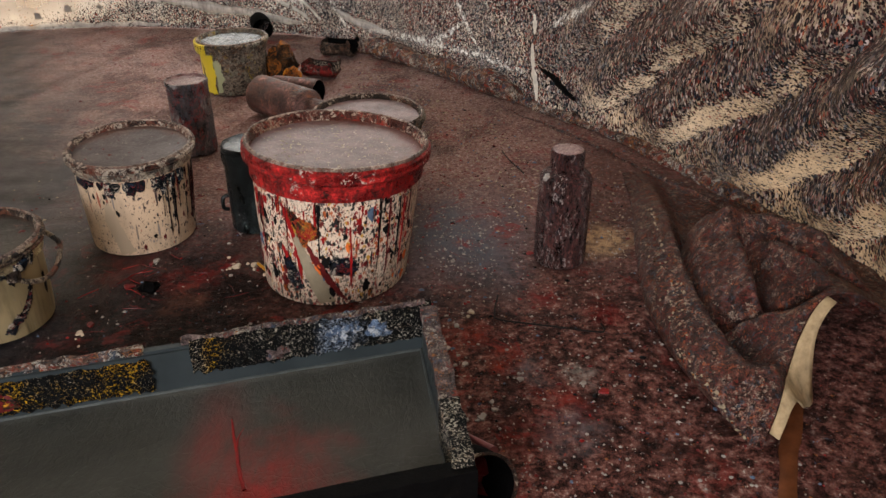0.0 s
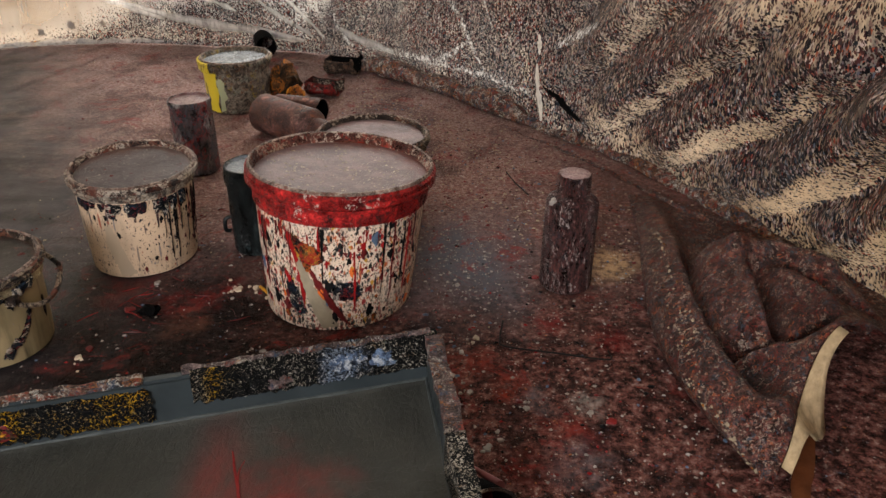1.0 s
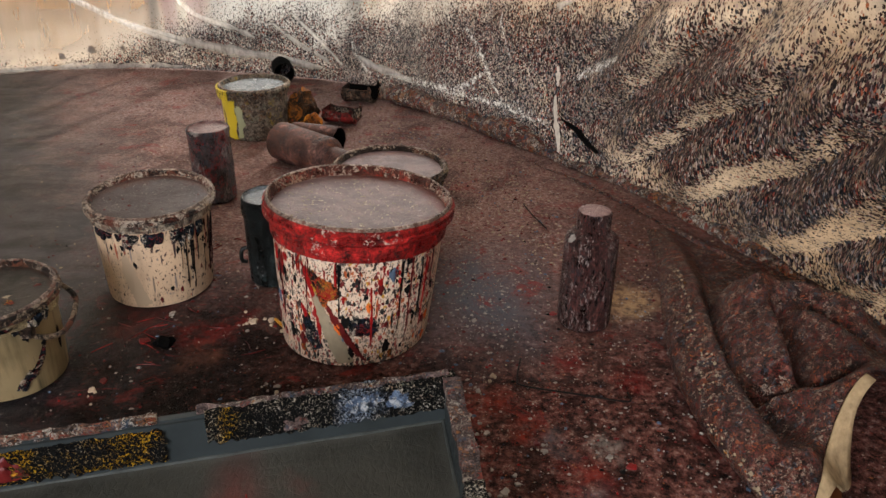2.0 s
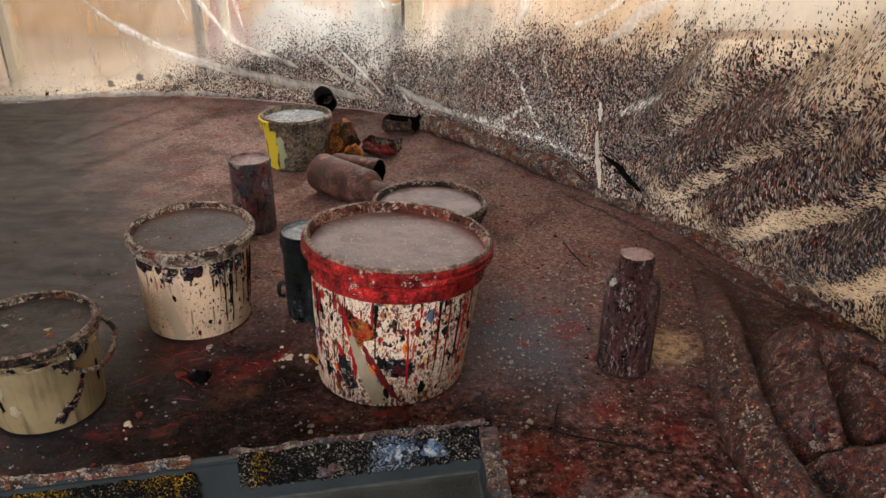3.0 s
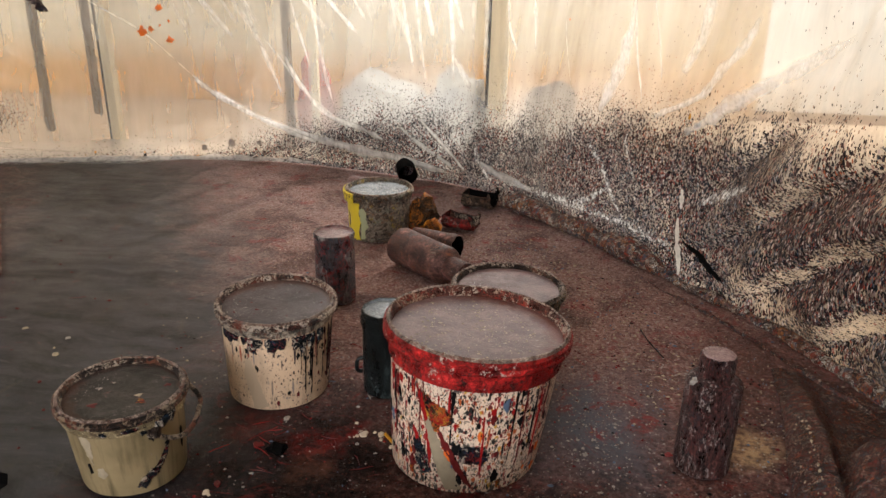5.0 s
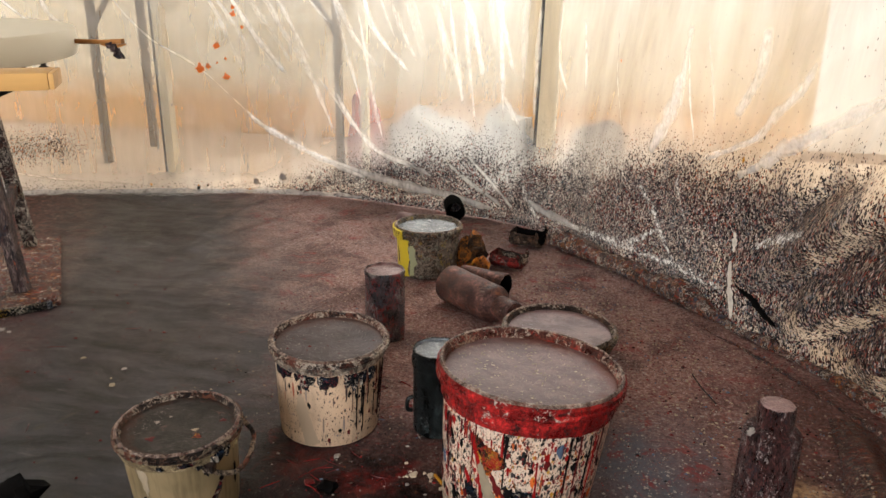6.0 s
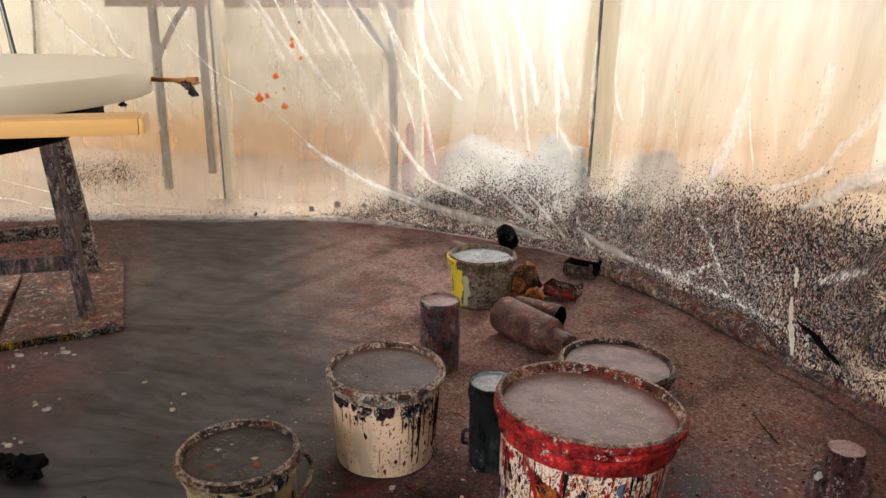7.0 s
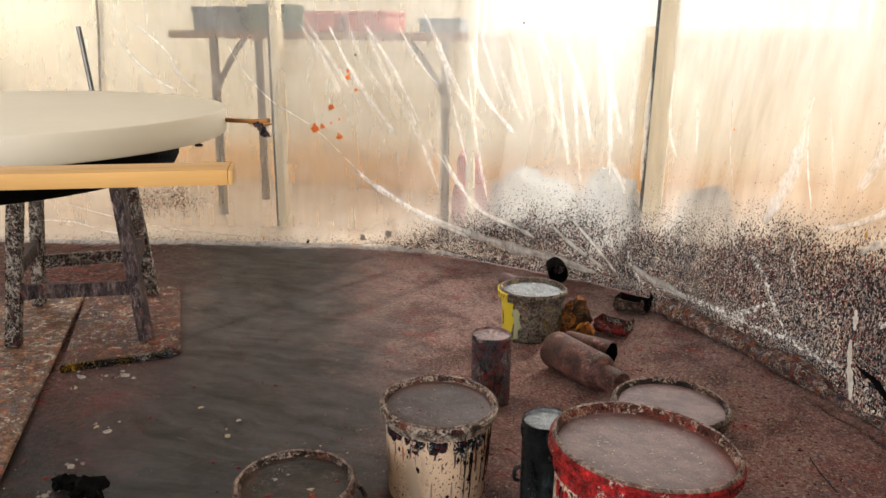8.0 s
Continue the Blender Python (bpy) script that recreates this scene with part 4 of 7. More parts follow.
NORTH = [(-1.34, 0.50, 0.88, 2.25), (0.84, 2.20, 0.0, 2.25)]
wall_north = wall_with_openings("wall_north", -5.0, 3.0, 2.7, NORTH, 0.18)
wall_north.matrix_world = pose(0, 4.3, 0)
tagged(wall_north, "beige plaster wall with an orange-brown stain along its foot", "wall", kind="structure")
SOUTH = [(-2.65, -0.15, 1.0, 2.4)]
wall_south = wall_with_openings("wall_south", -3.0, 5.0, 2.7, [(-h[1], -h[0], h[2], h[3]) for h in SOUTH], 0.18)
wall_south.matrix_world = pose(0, -2.85, 0, 0, 0, 180)
tagged(wall_south, "plain beige plaster wall with an assumed window", "wall", kind="structure")
for name, x, rz in (("wall_east", 2.8, -90), ("wall_west", -4.8, 90)):
    # the west opening is added to hold the unseen fill lamp
    w = wall_with_openings(name, -4.5, 4.5, 2.7, [(2.3, 3.4, 0.8, 2.2)] if name == "wall_west" else [], 0.18)
    w.matrix_world = pose(x, 0.7, 0, 0, 0, rz)
    tagged(w, "plain beige plaster wall", "wall", kind="structure")
ceiling = mesh_object("ceiling", box((8.0, 7.8, 0.12), (-1.0, 0.7, 2.76)), M["ceiling"], False)
tagged(ceiling, "plain white plaster ceiling", "ceiling", kind="structure")


def window(name, x0, x1, z0, z1, y, rz, mullions):
    """A timber window set into its opening: outer frame, mullions and a sill."""
    w, h = x1 - x0, z1 - z0
    ob = empty(name, pose((x0 + x1) / 2, y, z0, 0, 0, rz), "painted timber window set in the plaster wall", "window", kind="structure")
    rails = ["frame_side", "frame_head"] + ([] if z0 < 0.1 else ["frame_foot"])
    for nm, size, at in (("frame_side", (0.05, 0.07, h), (-w / 2 + 0.025, 0, h / 2)), ("frame_side", (0.05, 0.07, h), (w / 2 - 0.025, 0, h / 2)),
                         ("frame_head", (w - 0.10, 0.07, 0.05), (0, 0, h - 0.025)), ("frame_foot", (w - 0.10, 0.07, 0.05), (0, 0, 0.025))):
        if nm in rails:
            part(nm, box(size, at, 0.004), M["trim"], ob)
    for k in range(mullions):
        part("mullion", box((0.04, 0.05, h - 0.10), (-w / 2 + w * (k + 1) / (mullions + 1), 0, h / 2), 0.004), M["trim"], ob)
    return ob


window("window_1", *NORTH[0], 4.42, 0, 1)
window("window_2", *NORTH[1], 4.42, 0, 0)
# unseen window assumed behind the camera for the front fill lamp
window("window_3", *SOUTH[0], -2.95, 0, 2)


def glow_material():
    n = Nodes("hazy_daylight")
    e = n.node("ShaderNodeEmission", Color=n.mix(n.span(n.axis(n.obj, 2), -0.6, 1.6), (1.0, 0.92, 0.78), (1.0, 0.985, 0.96)), Strength=1.2)
    n.t.links.new(e.outputs[0], n.out.inputs[0])
    return n.mat


backdrop = mesh_object("backdrop", grid_plane(-5.0, 7.0, -0.6, 2.1, 1, 1, lambda x, y: 0.0), glow_material(), False)
backdrop.matrix_world = pose(0, 7.2, 0, 90, 0, 0)
tagged(backdrop, "hazy bright daylight outside the windows", "backdrop", kind="structure")


# ---- plastic sheeting ----
LENGTH = [0.0]
for a, b in zip(BASE, BASE[1:]):
    LENGTH.append(LENGTH[-1] + (b - a).length)


def base_at(s):
    s = min(max(s, 0.0), LENGTH[-1] - 1e-4)
    i = max(k for k in range(len(LENGTH) - 1) if LENGTH[k] <= s)
    f = (s - LENGTH[i]) / (LENGTH[i + 1] - LENGTH[i])
    d = (BASE[i + 1] - BASE[i]).normalized()
    return BASE[i].lerp(BASE[i + 1], f), Vector((d.y, -d.x, 0))


def s_of(x, y):
    i = min(range(len(BASE)), key=lambda k: (BASE[k].x - x) ** 2 + (BASE[k].y - y) ** 2)
    return LENGTH[i]


S_CORNER, S_NEAR = s_of(-0.4, 2.88), s_of(0.73, 1.31)


def sheet_point(s, z):
    """A point of the hanging sheet: it leans in over its near end and hangs in loose swags."""
    p, inward = base_at(s)
    u = s - S_CORNER
    near = min(max((u - 0.9) / (S_NEAR - S_CORNER - 0.9), 0.0), 1.25)
    slack = min(max((u - 0.98) / 0.30, 0.0), 1.0)
    lean = 0.42 * near * min(z, 0.42) - 0.10 * (1 - near) * max(0.0, z - 0.15)
    swag = 0.035 * noise.noise((s * 1.6, z * 1.2, 3.0)) * min(1.0, z * 3)
    # long folds that fan out from the corner towards the top on either side
    fan = math.sin(13.0 * (u / (0.55 + z * 0.8)) + 2.5 * noise.noise((s, z, 7)))
    folds = 0.012 * fan * min(1.0, max(0.0, z - 0.05) * 2.2)
    # slanting swags of the slack near end: a hard crease, a short underside, a long round back
    turn = (z - 0.66 * (u - 1.46)) / 0.17 + 0.20 * noise.noise((s * 2.2, z * 2.2, 1)) + 0.07 * noise.noise((s * 6, z * 6, 8))
    f = turn - math.floor(turn)
    bulge = math.sin(math.pi / 2 * f / 0.36) if f < 0.36 else math.cos(math.pi / 2 * (f - 0.36) / 0.64) ** 1.2
    diag = 0.046 * (0.85 + 0.5 * noise.noise((s * 2.1, z * 2.1, 21))) * slack * bulge * min(1.0, z * 10) * (1.0 - 0.7 * min(1.0, max(0.0, z - 0.40) / 0.25))
    crease = 0.006 * noise.noise((s * 9, z * 4, 11)) + 0.003 * noise.noise((s * 26, z * 12, 2))
    foot = 0.02 * math.exp(-z / 0.03) * (0.5 + noise.noise((s * 7, 0, 5)))
    return p + inward * (lean + swag + folds + diag + crease + foot) + Vector((0, 0, z))


def sheet_mesh(s0, s1, z1, ns, nz):
    bm = bmesh.new()
    rows = []
    for j in range(nz + 1):
        z = 0.002 + z1 * (j / nz) ** 1.7
        rows.append([bm.verts.new(sheet_point(s0 + (s1 - s0) * i / ns, z)) for i in range(ns + 1)])
    for a, b in zip(rows, rows[1:]):
        for i in range(ns):
            bm.faces.new((a[i], a[i + 1], b[i + 1], b[i]))
    return bm


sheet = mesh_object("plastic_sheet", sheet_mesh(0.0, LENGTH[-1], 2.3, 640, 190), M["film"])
sheet.data.shade_smooth()
tagged(sheet, "hanging clear plastic sheeting spattered thickly with dark paint near the floor", "plastic sheet")


def pleat(points, width, material=""):
    """A gathered ridge of film along a line on the sheet, given as (distance from the corner, height): a flat,
    tapering, wrinkled ribbon with a raised middle. The white ones stand in for fold highlights.
    """
    path = spline([(S_CORNER + u, z, 0) for u, z in points], 14)
    n = len(path)
    bm = bmesh.new()
    uv = bm.loops.layers.uv.verify()
    rows = []
    for i, q in enumerate(path):
        d = (path[min(i + 1, n - 1)] - path[max(i - 1, 0)]).normalized()
        side = Vector((-d.y, d.x, 0))
        f = i / (n - 1)
        w = 1.55 * width * (0.30 + 0.8 * math.sin(math.pi * f) ** 0.5) * (0.9 + 0.5 * noise.noise((i * 0.22, width * 900, 0)))
        row = []
        for k in range(-3, 4):
            off = side * (w * k / 3)
            s, z = q.x + off.x, max(0.004, q.y + off.y)
            _, inward = base_at(s)
            lift = 0.0025 + 0.16 * w * (1 - abs(k) / 3) * (0.7 + 0.6 * noise.noise((i * 0.8, k * 1.3, width * 700)))
            row.append(bm.verts.new(sheet_point(s, z) + inward * lift))
        rows.append(row)
    for i, (a, c) in enumerate(zip(rows, rows[1:])):
        for k in range(6):
            f = bm.faces.new((a[k], a[k + 1], c[k + 1], c[k]))
            for lp, (ii, kk) in zip(f.loops, ((i, k), (i, k + 1), (i + 1, k + 1), (i + 1, k))):
                end = min(ii, n - 1 - ii) / (n - 1)
                lp[uv].uv = (max(abs(kk - 3) / 3, 1 - 7.0 * end), 0.0)
    bmesh.ops.recalc_face_normals(bm, faces=bm.faces)
    part("pleat", bm, M[material or ("wisp" if max(q[1] for q in points) < 0.38 and points[0][0] > -0.12 else "pleat")], sheet)


for line, wd in (
    ([(-2.18, 0.934), (-2.09, 0.793), (-1.99, 0.696), (-1.9, 0.643)], 0.006),
    ([(-2.09, 0.935), (-1.95, 0.809), (-1.9, 0.711), (-1.81, 0.627)], 0.007),
    ([(-1.72, 0.893), (-1.64, 0.743), (-1.52, 0.615), (-1.33, 0.503), (-1.19, 0.373), (-1.07, 0.259)], 0.005),
    ([(-1.41, 0.94), (-1.29, 0.776), (-1.19, 0.566), (-1.16, 0.506)], 0.008),
    ([(-1.37, 0.94), (-1.26, 0.777), (-1.16, 0.627), (-1.13, 0.552)], 0.008),
    ([(-1.19, 0.94), (-1.13, 0.779), (-1.04, 0.645), (-0.97, 0.524)], 0.009),
    ([(-1.13, 0.94), (-1.02, 0.78), (-0.94, 0.633), (-0.88, 0.521)], 0.008),
    ([(-0.99, 0.927), (-0.9, 0.782), (-0.8, 0.666)], 0.006),
    ([(-0.85, 0.899), (-0.78, 0.755), (-0.7, 0.619)], 0.006),
    ([(-0.88, 0.498), (-0.78, 0.381), (-0.7, 0.284)], 0.007),
    ([(-1.16, 0.335), (-1.07, 0.267), (-0.92, 0.187), (-0.75, 0.122), (-0.64, 0.094)], 0.012),
    ([(-0.92, 0.183), (-0.67, 0.116), (-0.47, 0.082), (-0.28, 0.066), (-0.07, 0.036)], 0.014),
    ([(-0.8, 0.449), (-0.73, 0.337), (-0.6, 0.211), (-0.44, 0.164), (-0.34, 0.125)], 0.01),
    ([(-0.85, 0.877), (-0.75, 0.684), (-0.6, 0.511)], 0.01),
    ([(-0.7, 0.863), (-0.64, 0.672), (-0.47, 0.505)], 0.01),
    ([(-0.54, 0.88), (-0.47, 0.71), (-0.41, 0.559)], 0.01),
    ([(-0.41, 0.851), (-0.34, 0.685), (-0.31, 0.518)], 0.01),
    ([(-0.37, 0.775), (-0.31, 0.611), (-0.25, 0.49)], 0.01),
    ([(-0.31, 0.897), (-0.22, 0.689), (-0.17, 0.503)], 0.01),
    ([(-0.19, 0.941), (-0.12, 0.723), (-0.05, 0.519)], 0.01),
    ([(-0.09, 0.457), (-0.05, 0.408), (0.0, 0.347)], 0.01),
    ([(0.25, 0.499), (0.23, 0.621), (0.2, 0.74)], 0.006),
    ([(0.73, 0.511), (0.73, 0.647), (0.73, 0.748)], 0.01),
    ([(0.73, 0.715), (0.76, 0.55), (0.79, 0.418)], 0.003),
    ([(0.64, 0.376), (0.7, 0.505), (0.73, 0.635)], 0.016),
    ([(0.91, 0.517), (0.97, 0.631), (0.97, 0.753)], 0.018),
    ([(0.82, 0.395), (1.02, 0.486), (1.08, 0.552), (1.14, 0.61), (1.2, 0.70)], 0.014),
    ([(0.97, 0.382), (1.06, 0.432), (1.14, 0.487), (1.32, 0.589), (1.5, 0.68)], 0.014),
    ([(0.82, 0.217), (0.76, 0.306), (0.76, 0.351)], 0.004),
    ([(0.37, 0.711), (0.42, 0.564), (0.52, 0.428)], 0.004),
    ([(0.11, 0.803), (0.13, 0.598), (0.18, 0.488)], 0.005),
    ([(0.79, 0.719), (0.82, 0.613), (0.85, 0.483)], 0.004),
    ([(-2.54, 0.1), (-2.37, 0.092), (-2.23, 0.051), (-2.04, 0.026)], 0.006),
    ([(-2.5, 0.197), (-2.32, 0.149), (-2.13, 0.099), (-1.9, 0.058), (-1.6, 0.035)], 0.005),
    ([(0.15, 0.05), (0.4, 0.07), (0.62, 0.085), (0.85, 0.085), (1.0, 0.075)], 0.013),
    ([(0.05, 0.10), (0.15, 0.07), (0.35, 0.06)], 0.012),
    ([(0.50, 0.06), (0.62, 0.11), (0.72, 0.18)], 0.010),
    ([(0.60, 0.29), (0.68, 0.218), (0.80, 0.081)], 0.008),
    ([(0.03, 0.16), (0.06, 0.09), (0.12, 0.03)], 0.010),
    ([(-0.30, 0.20), (-0.18, 0.12), (-0.04, 0.05)], 0.010),
    ([(-0.22, 0.24), (-0.11, 0.14), (0.0, 0.05)], 0.007),
    ([(1.06, 0.22), (1.16, 0.275), (1.28, 0.33)], 0.012),
):
    pleat(line, wd, "bright_pleat" if wd >= 0.012 and max(q[1] for q in line) < 0.72 and line[0][0] not in (0.15, 1.06) else "")
# the sheet turns over in one stiff white fold; a black ribbon paints the dark gap beside it
pleat([(0.990, 0.240), (0.993, 0.225), (0.996, 0.205), (1.0, 0.19)], 0.005, "white_fold")
pleat([(0.998, 0.165), (1.004, 0.125), (1.012, 0.07), (1.024, 0.012)], 0.0065, "white_fold")
pleat([(1.03, 0.112), (1.07, 0.094), (1.10, 0.080), (1.14, 0.066), (1.18, 0.056)], 0.007, "dull_black")
rnd = random.Random(12)
for k in range(18):
    u = -1.30 + 1.40 * (k + 0.6 * rnd.random()) / 18
    fall, slant = 0.20 + 0.36 * rnd.random(), -u * 0.17 + 0.03
    top = 0.72 + 0.32 * rnd.random()
    pleat([(u, top), (u + slant * 0.45, top - fall * 0.5), (u + slant, top - fall)], 0.005 + 0.006 * rnd.random())

def splash_on_sheet(x, y, z, size, material, seed):
    """A flat, raised splash of paint on the sheet."""
    s = s_of(x, y)
    bm = bmesh.new()
    _, inward = base_at(s)
    mid = bm.verts.new(sheet_point(s, z) + inward * 0.006)
    ring = []
    for k in range(22):
        a = 2 * math.pi * k / 22
        r = size * (0.45 + 0.7 * abs(noise.noise((math.cos(a) * 1.4 + seed, math.sin(a) * 1.4, seed))) + 0.2 * noise.noise((math.cos(a) * 4 + seed, math.sin(a) * 4, 2)))
        ring.append(bm.verts.new(sheet_point(s + r * math.cos(a), z + r * math.sin(a) * 1.1) + inward * 0.003))
    for k in range(22):
        bm.faces.new((mid, ring[k], ring[(k + 1) % 22]))
    bmesh.ops.recalc_face_normals(bm, faces=bm.faces)
    part("paint_splash", bm, material, sheet)


for i, (x, y, z, size, m) in enumerate((
    (-1.70, 3.02, 0.50, 0.026, "splash_orange"), (-1.675, 3.03, 0.512, 0.014, "splash_orange"), (-1.60, 3.05, 0.47, 0.018, "splash_orange"), (-1.63, 3.04, 0.59, 0.020, "splash_orange"),
    (-1.56, 3.06, 0.71, 0.016, "splash_orange"), (-1.545, 3.06, 0.735, 0.011, "splash_orange"), (-1.53, 3.06, 0.66, 0.010, "splash_orange"), (-1.60, 3.05, 0.54, 0.007, "splash_orange"), (-1.62, 3.05, 0.525, 0.006, "splash_orange"),
    (-1.52, 3.07, 0.80, 0.007, "paint_dark"), (-1.40, 3.07, 0.86, 0.005, "paint_maroon"), (-0.86, 3.03, 0.93, 0.007, "paint_maroon"),
    (0.30, 2.10, 0.50, 0.006, "paint_dark"), (0.25, 2.17, 0.43, 0.010, "paint_yellow"), (0.05, 2.40, 0.33, 0.008, "paint_maroon"), (-0.10, 2.60, 0.62, 0.006, "splash_orange"),
    (-1.40, 3.09, 0.07, 0.024, "paint_white"), (-1.28, 3.09, 0.075, 0.018, "paint_white"), (-1.5, 3.08, 0.05, 0.02, "paint_white"),
)):
    splash_on_sheet(x, y, z, size, M[m], i * 3.7)
rnd = random.Random(5)
for i in range(24):
    x = rnd.choice((-1.70, -1.60, -1.60, -1.95, -1.35)) + rnd.gauss(0, 0.07)
    splash_on_sheet(x, 3.03, 0.006 + 0.028 * rnd.random() ** 2, 0.004 + 0.013 * rnd.random() ** 2, M[rnd.choice(("paint_maroon", "paint_dark", "paint_dark", "paint_yellow", "paint_blue", "paint_white", "paint_tan"))], 200 + i * 2.9)


# rolled edge of the floor cloth along the foot of the sheet
def hem(name, pts, rad, material, label):
    line = spline(pts, 14)
    n = len(line)
    rs = [rad * (0.75 + 0.5 * noise.noise((i * 0.13, rad * 100, 1))) * min(1.0, 0.25 + 4 * min(i, n - 1 - i) / n) for i in range(n)]
    line = [p + Vector((0, 0, r * 0.8)) for p, r in zip(line, rs)]
    bm = tube(line, rs, 14)
    for v in bm.verts:
        v.co += Vector((0.006 * noise.noise(v.co * 31), 0.006 * noise.noise(v.co * 29 + Vector((5, 0, 0))), 0.009 * noise.noise(v.co * 24) + 0.005 * noise.noise(v.co * 60)))
        v.co.z = max(v.co.z, 0.0015)
    ob = mesh_object(name, bm, material)
    ob.data.shade_smooth()
    return tagged(ob, label, "floor cloth")


hem("rolled_cloth", [(-0.34, 2.76, 0), (-0.18, 2.62, 0), (0.0, 2.43, 0), (0.14, 2.25, 0), (0.26, 2.10, 0)], 0.034, M["cloth_roll"], "rolled edge of a paint-stiffened floor cloth along the sheeting")
hem("rolled_cloth", [(0.24, 2.11, 0), (0.42, 1.88, 0), (0.58, 1.58, 0), (0.70, 1.30, 0)], 0.026, M["cloth_roll"], "dark thin rolled edge of floor cloth under the sheeting")
hem("rolled_cloth", [(0.18, 2.09, 0), (0.34, 1.87, 0), (0.50, 1.60, 0), (0.60, 1.42, 0)], 0.007, M["cloth"], "dark crusted edge of an old floor cloth")


def film_skirt(s0, s1, n=120):
    """The foot of the sheet spread over the floor, rippled and milky."""
    bm = bmesh.new()
    uv = bm.loops.layers.uv.verify()
    rows = []
    for i in range(n + 1):
        s = s0 + (s1 - s0) * i / n
        p, inward = base_at(s)
        wide = 0.10 * (0.6 + 0.7 * noise.noise((s * 2.3, 0, 2))) * min(1.0, 5 * min(i, n - i) / n)
        row = []
        for k in range(7):
            f = k / 6
            z = 0.004 + 0.020 * (1 - f) * abs(noise.noise((s * 9, f * 2, 6))) + 0.012 * math.exp(-f * 5)
            row.append(bm.verts.new(p + inward * (0.012 + wide * f) + Vector((0, 0, z))))
        rows.append(row)
    for i, (a, c) in enumerate(zip(rows, rows[1:])):
        for k in range(6):
            f = bm.faces.new((a[k], a[k + 1], c[k + 1], c[k]))
            for lp, kk in zip(f.loops, (k, k + 1, k + 1, k)):
                lp[uv].uv = (kk / 6, 0.0)
    bmesh.ops.recalc_face_normals(bm, faces=bm.faces)
    ob = mesh_object("film_hem", bm, M["skirt"])
    ob.data.shade_smooth()
    return tagged(ob, "crumpled milky foot of plastic film lying on the floor", "plastic film")


film_skirt(s_of(-2.9, 2.62), s_of(-1.05, 3.09))


# ---- buckets ----
def lean(bm, height, shift, tilt):
    """Let a turned form lean: its top moves by shift and its rim tilts, while its foot stays flat."""
    for v in bm.verts:
        k = v.co.z / height
        x, y = v.co.x, v.co.y
        v.co = Vector((x + shift[0] * k, y + shift[1] * k, v.co.z + k * (tilt[0] * x + tilt[1] * y)))
    return bm


def patch_on_cone(r0, r1, height, outline, raise_by=0.0018):
    """A raised patch of paint on a bucket wall; outline as (angle in degrees, z)."""
    bm = bmesh.new()

    def at(a, z, out):
        r = r0 + (r1 - r0) * z / height + out
        return (r * math.cos(radians(a)), r * math.sin(radians(a)), z)

    ragged = []
    tall = max(p[1] for p in outline) - min(p[1] for p in outline)
    wide = max(p[0] for p in outline) - min(p[0] for p in outline)
    rag = 1.0 + 1.6 * min(1.0, wide / 25)
    steps = 4 + int(5 * min(1.0, wide / 25))
    for (a0, z0), (a1, z1) in zip(outline, outline[1:] + outline[:1]):
        for k in range(steps):
            a, z = a0 + (a1 - a0) * k / steps, z0 + (z1 - z0) * k / steps
            ragged.append((a + rag * 0.9 * noise.noise((a * 0.9, z * 160, 3)), z + rag * 0.0022 * noise.noise((a * 0.9, z * 160, 7))))
    outline = ragged
    ca = sum(p[0] for p in outline) / len(outline)
    cz = sum(p[1] for p in outline) / len(outline)
    outer = [bm.verts.new(at(a, z, 0.0006)) for a, z in outline]
    inner = [bm.verts.new(at(ca + (a - ca) * 0.72, cz + (z - cz) * 0.72, raise_by)) for a, z in outline]
    mid = bm.verts.new(at(ca, cz, raise_by * 1.1))
    n = len(outline)
    for i in range(n):
        j = (i + 1) % n
        bm.faces.new((outer[i], outer[j], inner[j], inner[i]))
        bm.faces.new((inner[i], inner[j], mid))
    bmesh.ops.recalc_face_normals(bm, faces=bm.faces)
    return bm


def run_outline(a, z_top, z_end, wide):
    """The outline of a run of paint with a round drop at its foot (wide in degrees)."""
    w = wide / 2
    return [(a - w * 1.3, z_top), (a - w * 0.7, z_top - 0.3 * (z_top - z_end)), (a - w * 0.55, z_end + 0.012), (a - w * 0.8, z_end + 0.006), (a, z_end), (a + w * 0.8, z_end + 0.006),
            (a + w * 0.55, z_end + 0.012), (a + w * 0.7, z_top - 0.3 * (z_top - z_end)), (a + w * 1.3, z_top)]


